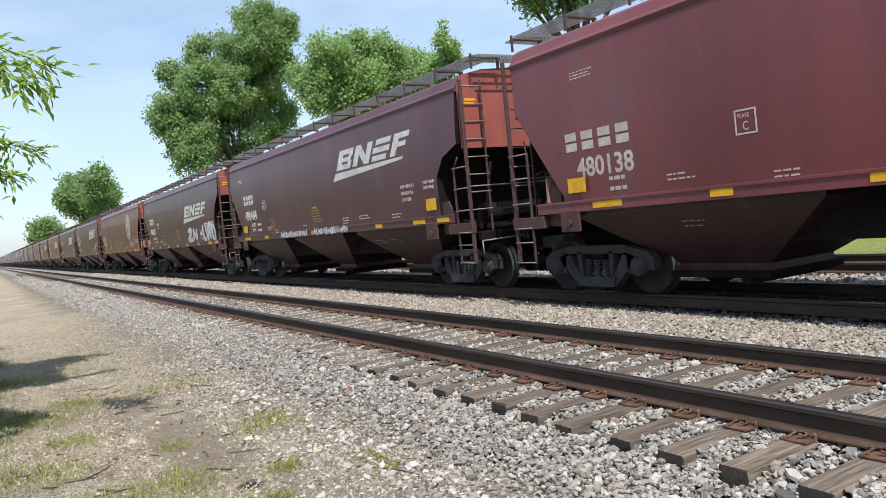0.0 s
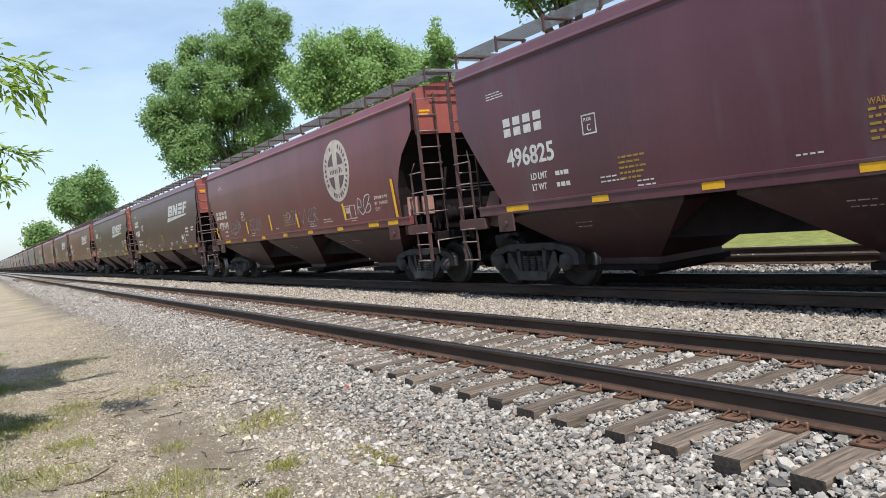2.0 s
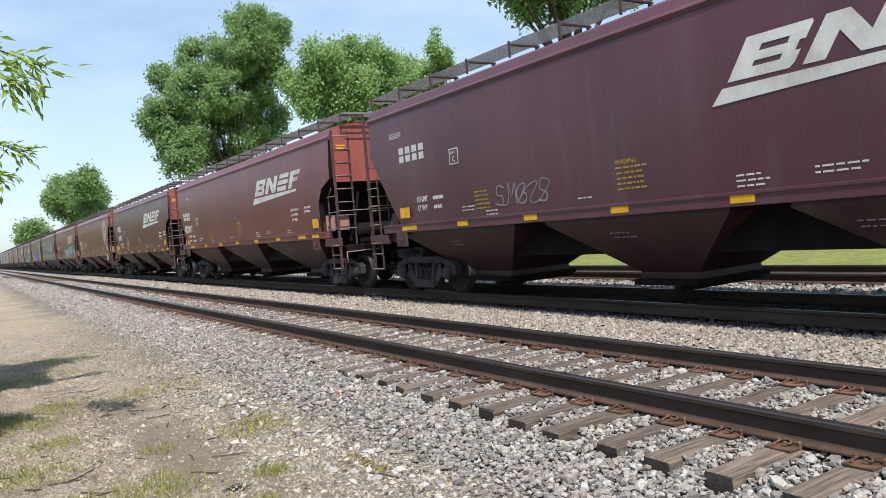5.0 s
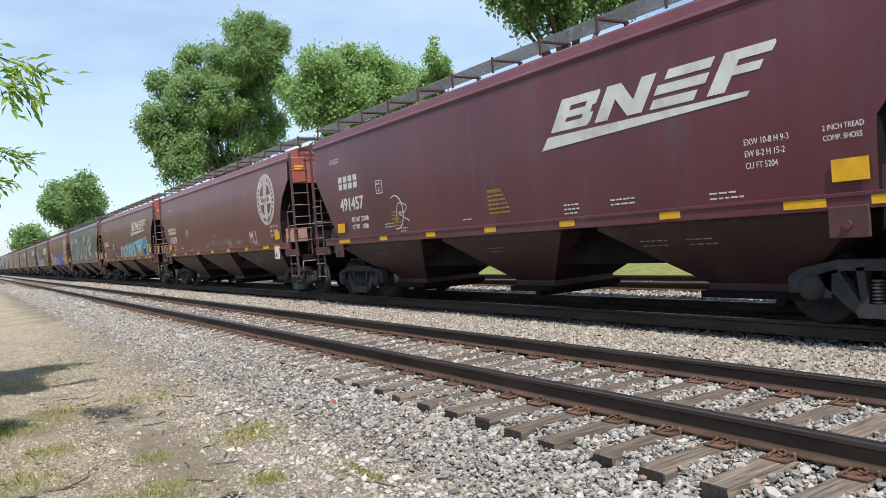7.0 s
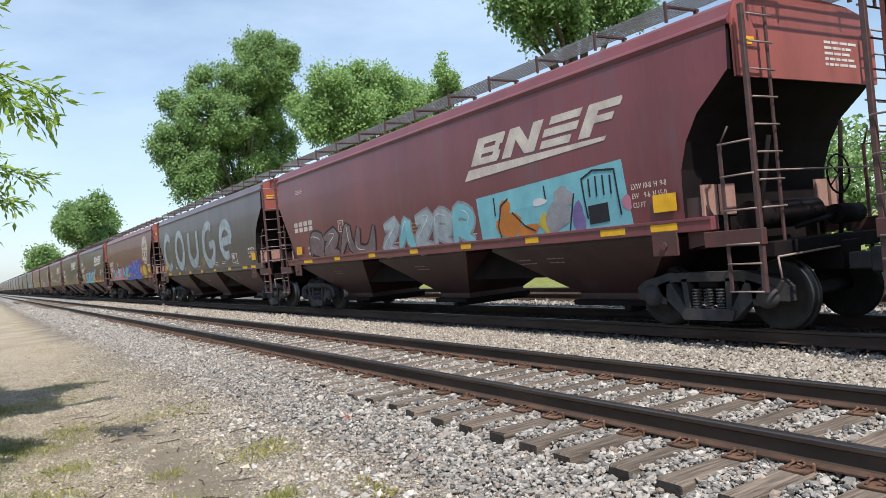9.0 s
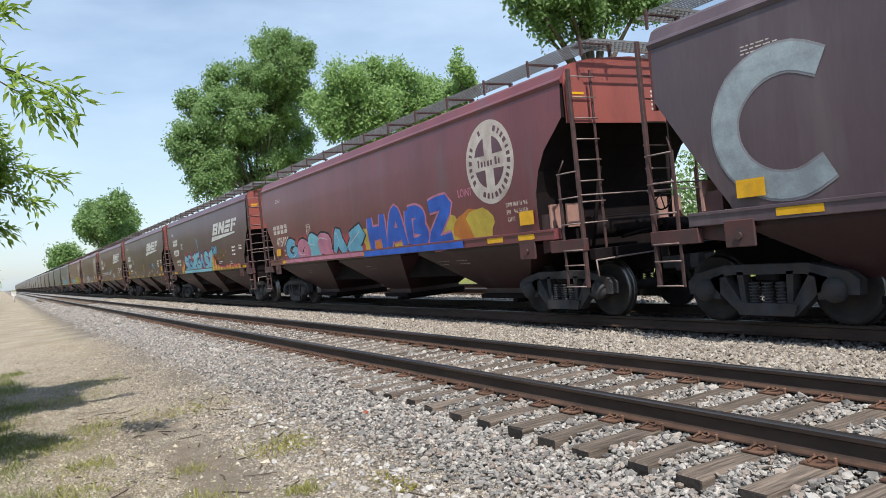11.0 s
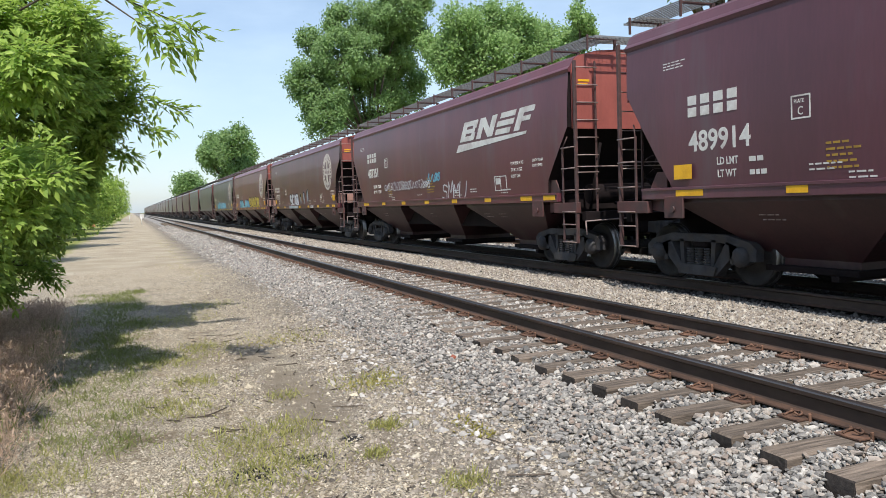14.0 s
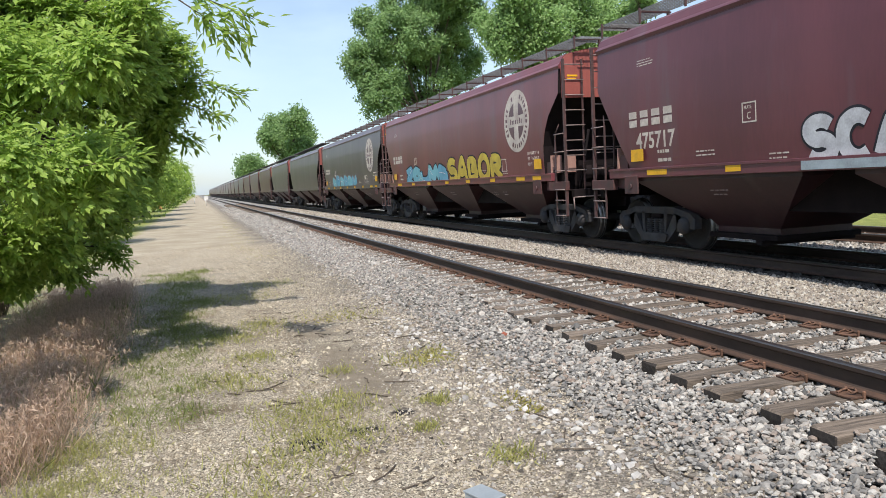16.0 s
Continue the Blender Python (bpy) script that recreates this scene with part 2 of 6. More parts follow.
# ---- helpers ----
def link_mesh(name, bm, material, parent=None, label=""):
    me = bpy.data.meshes.new(name)
    bm.to_mesh(me)
    bm.free()
    if material:
        me.materials.append(material)
    ob = new(name, me)
    if parent:
        ob.parent = parent
    if label:
        ob["label"] = label
    return ob


def part(name, bm, material, parent, label=""):
    return link_mesh(name, bm, material, parent, label)


def thing(name, label, category, group=""):
    return tagged(new(name), label, category, group)


def box(bm, x0, x1, y0, y1, z0, z1, bevel=0.0):
    v = [bm.verts.new((x, y, z)) for z in (z0, z1) for y in (y0, y1) for x in (x0, x1)]
    fs = [bm.faces.new([v[i] for i in f]) for f in ((0, 2, 3, 1), (4, 5, 7, 6), (0, 1, 5, 4), (2, 6, 7, 3), (0, 4, 6, 2), (1, 3, 7, 5))]
    if bevel:
        es = list({e for f in fs for e in f.edges})
        bmesh.ops.bevel(bm, geom=es, offset=bevel, segments=1, affect="EDGES")
    return bm


def tube(bm, p, q, r, n=8, r2=None):
    p, q = Vector(p), Vector(q)
    d = (q - p).normalized()
    u = d.orthogonal().normalized()
    w = d.cross(u)
    r2 = r if r2 is None else r2
    a = [bm.verts.new(p + (u * math.cos(k * math.tau / n) + w * math.sin(k * math.tau / n)) * r) for k in range(n)]
    b = [bm.verts.new(q + (u * math.cos(k * math.tau / n) + w * math.sin(k * math.tau / n)) * r2) for k in range(n)]
    for k in range(n):
        f = bm.faces.new((a[k], a[(k + 1) % n], b[(k + 1) % n], b[k]))
        f.smooth = True
    bm.faces.new(a[::-1])
    bm.faces.new(b)
    return bm


def prism(bm, poly, x0, x1):
    """A polygon in (y, z), extruded from x0 to x1."""
    a = [bm.verts.new((x0, y, z)) for y, z in poly]
    b = [bm.verts.new((x1, y, z)) for y, z in poly]
    n = len(poly)
    bm.faces.new(a)
    bm.faces.new(b[::-1])
    for k in range(n):
        bm.faces.new((a[(k + 1) % n], a[k], b[k], b[(k + 1) % n]))
    bmesh.ops.recalc_face_normals(bm, faces=bm.faces)
    return bm


def lathe(bm, profile, n=32):
    """A profile of (x, r) turned round the x axis."""
    rings = [[bm.verts.new((x, r * math.cos(k * math.tau / n), r * math.sin(k * math.tau / n))) for k in range(n)] for x, r in profile]
    for a, b in zip(rings, rings[1:]):
        for k in range(n):
            f = bm.faces.new((a[k], a[(k + 1) % n], b[(k + 1) % n], b[k]))
            f.smooth = True
    bm.faces.new(rings[0][::-1])
    bm.faces.new(rings[-1])
    bmesh.ops.recalc_face_normals(bm, faces=bm.faces)
    return bm


def B():
    return bmesh.new()


# ---- the tracks ----
RAIL_TOP = 0.196
GAUGE = 1.55                    # between the rails' middles
TRACKS = (0.0, 4.25, 8.45)      # x of each track's first rail
TRAIN_X = TRACKS[1] + GAUGE / 2
SPEED = 16.17                   # metres a second, towards the camera
SHORT, LONG = 7.80, 8.275       # from a car's middle to its end ladders: the newer and the older cars


# ---- covered hopper cars; space of a car: x across, y along, z from the rail's top ----
END_PROFILES = {                # how far the side sheet stops short of the ladder, by height
    "sloped": ((1.54, 1.10), (1.80, 1.06), (2.80, 0.26), (3.86, 0.24)),
    "cut": ((1.54, 1.14), (2.30, 1.10), (2.66, 0.82), (2.86, 0.28), (3.86, 0.24)),
    "curved": ((1.54, 1.12), (1.82, 1.11), (2.18, 1.08), (2.53, 0.96), (2.86, 0.75), (3.14, 0.42), (3.30, 0.25), (3.86, 0.24)),
    "rear": ((1.54, 1.32), (1.62, 1.28), (3.10, 0.26), (3.86, 0.24)),
}
SIDE_X = ((1.54, 1.585), (2.0, 1.615), (2.6, 1.63), (3.2, 1.625), (3.86, 1.59))


def interp(table, z):
    for (z0, a), (z1, b) in zip(table, table[1:]):
        if z <= z1:
            return a + (b - a) * max(0.0, (z - z0) / (z1 - z0))
    return table[-1][1]


def body_shell(style, half):
    """Side sheets, bulged a little, with the slope sheets under the ends."""
    bm = B()
    front, rear = END_PROFILES[style], END_PROFILES["rear"]
    zs = sorted({z for z, _ in front} | {z for z, _ in rear} | {2.0, 2.4, 3.2, 3.5})
    rows = []
    for z in zs:
        x, y0, y1 = interp(SIDE_X, z), -half + interp(front, z), half - interp(rear, z)
        rows.append([bm.verts.new(c) for c in ((-x, y0, z), (-x, y1, z), (x, y1, z), (x, y0, z))])
    for a, b in zip(rows, rows[1:]):
        for k in range(4):
            f = bm.faces.new((a[k], b[k], b[(k + 1) % 4], a[(k + 1) % 4]))
            f.smooth = k in (0, 2)
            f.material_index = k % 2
    bm.faces.new(rows[0])
    bm.faces.new(rows[-1][::-1])
    bmesh.ops.recalc_face_normals(bm, faces=bm.faces)
    for e in bm.edges:
        if abs(e.verts[0].co.z - e.verts[1].co.z) > 1e-4 or len({f.smooth for f in e.link_faces}) > 1:
            e.smooth = False
    return bm


def roof_mesh(half):
    bm = B()
    sec = ((1.60, 3.84), (1.625, 3.90), (1.60, 3.93), (1.57, 3.96), (1.50, 4.10), (1.40, 4.16), (0.95, 4.27), (0.0, 4.34))
    sec = [(-x, z) for x, z in sec] + [(x, z) for x, z in sec[-2::-1]]
    ends = [[bm.verts.new((x, y, z)) for x, z in sec] for y in (0.20 - half, half - 0.20)]
    for k in range(len(sec) - 1):
        bm.faces.new((ends[0][k], ends[0][k + 1], ends[1][k + 1], ends[1][k]))
    bm.faces.new(ends[0][::-1])
    bm.faces.new(ends[1])
    bm.faces.new((ends[0][0], ends[1][0], ends[1][-1], ends[0][-1]))
    bmesh.ops.recalc_face_normals(bm, faces=bm.faces)
    return bm


def hopper_mesh(y0, y1, b0, b1, wide=1.56, narrow=0.72, foot=0.30):
    """One bay: wide at the sill, narrow at the gate."""
    bm = B()
    top = [(-wide, y0), (-wide, y1), (wide, y1), (wide, y0)]
    mid = [(-narrow, b0), (-narrow, b1), (narrow, b1), (narrow, b0)]
    rings = [[bm.verts.new((x, y, z)) for x, y in ring] for ring, z in ((top, 1.45), (top, 1.30), (mid, 0.46), (mid, foot))]
    for a, b in zip(rings, rings[1:]):
        for k in range(4):
            bm.faces.new((a[k], a[(k + 1) % 4], b[(k + 1) % 4], b[k]))
    bm.faces.new(rings[0][::-1])
    bm.faces.new(rings[-1])
    bmesh.ops.recalc_face_normals(bm, faces=bm.faces)
    return bm


def wheel_mesh():
    return lathe(B(), ((-0.072, 0.10), (-0.072, 0.17), (-0.03, 0.22), (-0.02, 0.33), (-0.068, 0.375), (-0.070, 0.445), (0.0, 0.457), (0.045, 0.462), (0.052, 0.485), (0.072, 0.485), (0.075, 0.38), (0.02, 0.33), (0.015, 0.22), (0.07, 0.17), (0.07, 0.10)), 26)


def side_frame_mesh(s):
    """A cast truck side: arched top, sagging bottom with the spring seat, two pedestal jaws."""
    bm = B()
    x0, x1 = s * 0.93, s * 1.08
    prism(bm, [(-1.24, 0.40), (-1.25, 0.58), (-1.12, 0.68), (-0.62, 0.79), (0.62, 0.79), (1.12, 0.68), (1.25, 0.58), (1.24, 0.40), (1.10, 0.40), (1.04, 0.56), (0.88, 0.58), (0.55, 0.66), (-0.55, 0.66), (-0.88, 0.58), (-1.04, 0.56), (-1.10, 0.40)], x0, x1)
    prism(bm, [(-0.46, 0.27), (-0.40, 0.13), (0.40, 0.13), (0.46, 0.27), (0.36, 0.29), (-0.36, 0.29)], s * 0.86, s * 1.12)
    for d in (-1, 1):
        prism(bm, [(d * 0.64, 0.68), (d * 0.33, 0.22), (d * 0.42, 0.14), (d * 0.82, 0.50), (d * 0.84, 0.62)], x0, x1)
        prism(bm, [(d * 0.30, 0.28), (d * 0.38, 0.28), (d * 0.42, 0.70), (d * 0.32, 0.70)], x0, x1)
        prism(bm, [(d * 0.70, 0.62), (d * 0.72, 0.34), (d * 0.82, 0.34), (d * 0.86, 0.62)], x0, x1)
    return bm


def spring_mesh(s):
    """A coil, as a stack of rings."""
    bm = B()
    for k in range(7):
        z = 0.295 + k * 0.040
        tube(bm, (s * 1.02, 0, z), (s * 1.02, 0, z + 0.021), 0.078, 10)
    tube(bm, (s * 1.02, 0, 0.29), (s * 1.02, 0, 0.56), 0.05, 8)
    return bm


def bearing_mesh(s):
    bm = lathe(B(), ((s * 0.90, 0.12), (s * 1.04, 0.155), (s * 1.12, 0.155), (s * 1.16, 0.11), (s * 1.18, 0.05)), 16)
    return bm


SHARED = {}


def shared(key, make, material, parent, name, label="", at=None):
    """A part on a mesh that all cars share."""
    if key not in SHARED:
        ob = part(name, make(), material, parent, label)
        SHARED[key] = ob.data
    else:
        ob = new(name, SHARED[key])
        ob.parent = parent
        if label:
            ob["label"] = label
    if at is not None:
        ob.matrix_basis = at
    return ob


def add_truck(car, y, spin):
    for s in (-1, 1):
        fr = shared(("frame", s), lambda: side_frame_mesh(s), M_TRUCK, car, "truck_side_frame", "black cast steel truck side", Matrix.Translation((0, y, 0)))
        for d in (-0.20, 0.0, 0.20):
            shared(("spring", s), lambda: spring_mesh(s), M_TRUCK, fr, "coil_spring", "", Matrix.Translation((0, d, 0)))
        for d in (-0.95, 0.95):
            shared(("bearing", s), lambda: bearing_mesh(s), M_TRUCK, fr, "bearing_cap", "", Matrix.Translation((0, d, 0.457)))
    shared("bolster", lambda: box(box(B(), -1.05, 1.05, -0.17, 0.17, 0.56, 0.72, 0.03), -0.2, 0.2, -0.2, 0.2, 0.70, 0.90), M_UNDER, car, "truck_bolster", "", Matrix.Translation((0, y, 0)))
    for d in (-0.95, 0.95):
        axle = shared("axle", lambda: tube(B(), (-0.95, 0, 0), (0.95, 0, 0), 0.085, 12), M_WHEEL, car, "axle", "", Matrix.Translation((0, y + d, 0.457)))
        spin.append(axle)
        for s in (-1, 1):
            w = shared(("wheel", s), wheel_mesh, M_WHEEL, axle, "wheel", "dark steel wheel with a bright tread", Matrix.Translation((s * GAUGE / 2, 0, 0)) @ Matrix.Rotation(0 if s < 0 else math.pi, 4, "Z"))
            if len(w.data.materials) == 1:
                w.data.materials.append(M_TREAD)
                for f in w.data.polygons:
                    c = f.center
                    r = math.hypot(c.y, c.z)
                    if r > 0.44 and f.normal.x ** 2 < 0.5:
                        f.material_index = 1


def running_board(car, half):
    """Roof walkways of open grating on brackets."""
    def grating():
        bm = B()
        for k in range(9):
            x = -0.30 + k * 0.075
            box(bm, x - 0.004, x + 0.004, -0.64, 0.64, 0.010, 0.028)
        for k in range(27):
            y = -0.64 + k * 1.28 / 26
            box(bm, -0.30, 0.30, y - 0.003, y + 0.003, 0.018, 0.026)
        return bm

    def bracket():
        bm = B()
        box(bm, -0.36, 0.34, -0.015, 0.015, -0.035, 0.0)
        box(bm, -0.355, -0.325, -0.018, 0.018, -0.24, 0.045)
        box(bm, 0.26, 0.30, -0.025, 0.025, -0.22, 0.0)
        return bm
    for s in (-1, 1):
        flip = Matrix.Rotation(0 if s < 0 else math.pi, 4, "Z")
        step = 2 * (half + 0.03) / 12
        for k in range(12):
            y = -half - 0.03 + (k + 0.5) * step
            shared("grating", grating, M_GRATE, car, "roof_grating", "", Matrix.Translation((s * 0.98, y, 4.46)) @ flip @ Matrix.Diagonal((1, step / 1.28, 1, 1)))
        for k in range(13):
            y = -half - 0.03 + k * step
            shared("bracket", bracket, M_IRON, car, "walkway_bracket", "", Matrix.Translation((s * 0.98, y, 4.46)) @ flip)
    shared(("hatch", half), lambda: box(B(), -0.42, 0.42, 0.9 - half, half - 0.9, 4.30, 4.44, 0.05), PAINT["brown"], car, "roof_hatch_cover")
    def cross():
        bm = B()
        for k in range(6):
            y = -0.25 + k * 0.1
            box(bm, -1.3, 1.3, y - 0.006, y + 0.006, 0, 0.035)
        for k in range(30):
            x = -1.3 + k * 2.6 / 29
            box(bm, x - 0.004, x + 0.004, -0.25, 0.25, 0.01, 0.026)
        return bm
    for s in (-1, 1):
        shared("cross_walk", cross, M_GRATE, car, "end_walkway", "", Matrix.Translation((0, s * (half - 0.02), 4.42)))


def end_plate(foot):
    """The flat end sheet, arched at its top under the roof."""
    half_top = ((1.56, 3.86), (1.54, 3.98), (1.47, 4.10), (1.38, 4.16), (0.94, 4.26), (0.0, 4.33))
    poly = [(1.56, foot), *half_top, *[(-x, z) for x, z in half_top[-2::-1]], (-1.56, foot)]
    bm = B()
    prism(bm, poly, -7.625, -7.595)
    for v in bm.verts:
        v.co.x, v.co.y = v.co.y, v.co.x
    bmesh.ops.recalc_face_normals(bm, faces=bm.faces)
    return bm


def car_ends(car, style, half):
    """Ladders, posts, platform, brake gear and coupler at both ends."""
    for d in (-1, 1):
        flip = Matrix.Translation((0, d * (half - SHORT), 0)) @ Matrix.Rotation(0 if d < 0 else math.pi, 4, "Z")
        e = lambda key, make, material, name, label="": shared((key,), make, material, car, name, label, flip)
        # made for the end at -y, turned for the other
        ez = (3.30 if style == "curved" else 2.86) if d < 0 else 3.12
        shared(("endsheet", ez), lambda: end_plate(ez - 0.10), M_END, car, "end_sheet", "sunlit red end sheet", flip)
        if d < 0:
            def end_lines():
                rnd, bm = random.Random(5), B()
                for r in range(5):
                    left = 0.35
                    while left < 0.95:
                        w = rnd.uniform(0.06, 0.2)
                        box(bm, left, left + w, -7.630, -7.626, 3.72 - r * 0.075, 3.755 - r * 0.075)
                        left += w + 0.03
                return bm
            tagged(e("end_lines", end_lines, M_WHITE, "end_stencil"), kind="stuff")
            tagged(e("end_label", lambda: box(box(B(), -1.42, -1.16, -7.630, -7.626, 3.66, 3.70), -1.42, -1.20, -7.630, -7.626, 3.60, 3.63), M_YELLOW, "end_label"), kind="stuff")
        for sx in (-1.50, 1.50):
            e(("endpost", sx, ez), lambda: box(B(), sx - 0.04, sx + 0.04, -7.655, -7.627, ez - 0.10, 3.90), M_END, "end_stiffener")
        e("end_sill", lambda: box(B(), -1.45, 1.45, -7.86, -7.72, 0.98, 1.16, 0.01), M_UNDER, "end_sill")
        for s in (-1, 1):
            e(("sill_ext", s), lambda: box(B(), s * 1.60 - 0.05, s * 1.60 + 0.05, -7.84, -7.00, 1.14, 1.34, 0.008), M_END_DULL, "sill_extension")
            e(("pad", s), lambda: box(tube(B(), (s * 1.66, -6.36, 1.20), (s * 1.69, -6.36, 1.20), 0.05, 10), s * 1.64 - 0.02, s * 1.64 + 0.02, -6.58, -6.14, 1.06, 1.40, 0.01), M_END_DULL, "jacking_pad", "worn brown jacking plate under the sill")
            if half == LONG:
                for j, y in enumerate((1.42, 1.06)):
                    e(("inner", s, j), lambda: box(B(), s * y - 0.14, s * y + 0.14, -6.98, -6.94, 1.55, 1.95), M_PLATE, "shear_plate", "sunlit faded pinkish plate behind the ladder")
            e(("web", s), lambda: prism(B(), [(-6.66, 1.14), (-7.12, 1.20), (-7.12, 1.48), (-6.90, 1.80), (-6.66, 1.80)], s * 1.50, s * 1.53), M_END_DULL, "shear_plate")
            e(("post", s), lambda: box(B(), s * 1.60 - 0.03, s * 1.60 + 0.03, -7.82, -7.76, 0.56, 4.02, 0.006), M_IRON, "corner_post")
            e(("stile", s), lambda: box(B(), s * 1.62 - 0.012, s * 1.62 + 0.012, -7.36, -7.31, 0.56, 2.42, 0.004), M_IRON, "ladder_stile")
            e(("stile2", s), lambda: box(B(), s * 1.14 - 0.02, s * 1.14 + 0.02, -7.80, -7.77, 1.10, 4.02, 0.004), M_IRON, "ladder_stile")
            e(("stay", s), lambda: tube(B(), (s * 1.62, -7.34, 2.40), (s * 1.57, -7.44, 2.62), 0.014, 6), M_IRON, "ladder_stay")
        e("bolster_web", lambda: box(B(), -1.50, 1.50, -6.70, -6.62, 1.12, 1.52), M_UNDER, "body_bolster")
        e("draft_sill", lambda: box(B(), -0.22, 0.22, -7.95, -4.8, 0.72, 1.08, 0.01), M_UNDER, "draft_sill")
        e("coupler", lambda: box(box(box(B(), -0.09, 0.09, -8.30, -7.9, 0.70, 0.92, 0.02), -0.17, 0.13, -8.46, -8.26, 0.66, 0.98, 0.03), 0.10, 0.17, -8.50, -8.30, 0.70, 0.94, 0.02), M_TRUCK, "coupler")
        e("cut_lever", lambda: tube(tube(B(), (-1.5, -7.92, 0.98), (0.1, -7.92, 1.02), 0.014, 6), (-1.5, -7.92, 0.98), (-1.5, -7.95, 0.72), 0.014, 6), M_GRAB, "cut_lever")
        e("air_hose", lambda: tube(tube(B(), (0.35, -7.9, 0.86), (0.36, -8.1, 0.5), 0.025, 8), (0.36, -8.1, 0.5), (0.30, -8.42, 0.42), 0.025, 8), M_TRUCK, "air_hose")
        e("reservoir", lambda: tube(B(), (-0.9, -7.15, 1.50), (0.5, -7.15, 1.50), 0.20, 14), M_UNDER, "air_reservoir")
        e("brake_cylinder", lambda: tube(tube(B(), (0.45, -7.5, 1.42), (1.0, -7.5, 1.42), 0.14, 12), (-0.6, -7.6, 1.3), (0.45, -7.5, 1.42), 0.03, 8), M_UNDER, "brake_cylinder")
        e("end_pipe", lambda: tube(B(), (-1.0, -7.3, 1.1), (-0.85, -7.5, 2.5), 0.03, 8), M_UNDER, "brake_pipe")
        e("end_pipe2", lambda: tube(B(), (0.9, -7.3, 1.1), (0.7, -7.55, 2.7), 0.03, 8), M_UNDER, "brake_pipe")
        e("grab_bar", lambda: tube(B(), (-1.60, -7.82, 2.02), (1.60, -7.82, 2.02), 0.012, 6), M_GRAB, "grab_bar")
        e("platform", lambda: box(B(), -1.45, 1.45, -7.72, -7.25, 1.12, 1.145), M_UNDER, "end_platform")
        # rungs: side ladder below, end ladder up to the roof
        for s in (-1, 1):
            for k, z in enumerate((0.58, 0.92, 1.16, 1.58, 2.00, 2.40)):
                e(("side_rung", s, k), lambda: tube(B(), (s * 1.65, -7.80, z), (s * 1.65, -7.33, z), 0.012, 6), M_GRAB, "rung")
            for k in range(8):
                z = 1.58 + k * 0.33
                e(("end_rung", s, k), lambda: tube(B(), (s * 1.60, -7.85, z), (s * 1.13, -7.85, z), 0.012, 6), M_GRAB, "rung")


def brake_wheel(car, half):
    def make():
        bm = B()
        n = 20
        for k in range(n):
            a, b = k * math.tau / n, (k + 1) * math.tau / n
            tube(bm, (0.26 * math.cos(a), 0, 0.26 * math.sin(a)), (0.26 * math.cos(b), 0, 0.26 * math.sin(b)), 0.014, 6)
        for k in range(5):
            a = k * math.tau / 5
            tube(bm, (0, 0, 0), (0.26 * math.cos(a), 0, 0.26 * math.sin(a)), 0.010, 5)
        return bm
    shared("brake_wheel", make, M_UNDER, car, "brake_wheel", "", Matrix.Translation((0.25, 0.08 - half, 1.95)))


def side_plate(bm, y0, y1, z0, z1, x=-1.648, t=0.004):
    return box(bm, x - t, x, y0, y1, z0, z1)


def letters(car, text, y, z, size, material, name="lettering", x=-1.640, bold=0.0, squeeze=0.82, shear=0.0, label=""):
    """Text on the near side; y is where it begins, z its foot."""
    cu = bpy.data.curves.new(name, "FONT")
    cu.body, cu.size, cu.extrude, cu.offset, cu.shear = text, size, 0.002, bold, shear
    cu.resolution_u = 3
    ob = new(name, cu)
    PENDING.append((ob, car, material, Matrix(((0, 0, -1, x), (-squeeze, 0, 0, y), (0, 1, 0, z), (0, 0, 0, 1))), label))


PENDING = []


def settle_letters():
    dg = bpy.context.evaluated_depsgraph_get()
    for ob, car, material, m, label in PENDING:
        me = bpy.data.meshes.new_from_object(ob.evaluated_get(dg))
        me.name = ob.name
        me.materials.clear()
        me.materials.append(material)
        name, cu = ob.name.split(".")[0], ob.data
        bpy.data.objects.remove(ob)
        bpy.data.curves.remove(cu)
        o = new(name, me)
        o.parent, o.matrix_basis = car, m
        if name.startswith("graffiti"):
            o["kind"] = "stuff"
        if label:
            o["label"] = label


def bars(bm, y, z, rows, width, h=0.035, gap=0.03, x=-1.640):
    """Lines of small stencilling, as broken bars."""
    for r in range(rows):
        left = y
        w = width * random.uniform(0.7, 1.0)
        while w > 0.05:
            seg = min(w, random.uniform(0.035, 0.13))
            box(bm, x - 0.003, x, left - seg, left, z - r * (h + gap), z - r * (h + gap) + h * 0.62)
            left -= seg + 0.028
            w -= seg + 0.028
    return bm


MARK_AT = {1: (0.30, 0.08), 2: (0.37, -0.19), 4: (0.06, 0.08), 5: (0.30, 0.0), 7: (0.43, 0.02), 9: (-0.19, 0.05), 12: (-0.13, 0.02), 13: (0.26, 0.10), 14: (-0.23, 0.08)}   # by car: along the side and up


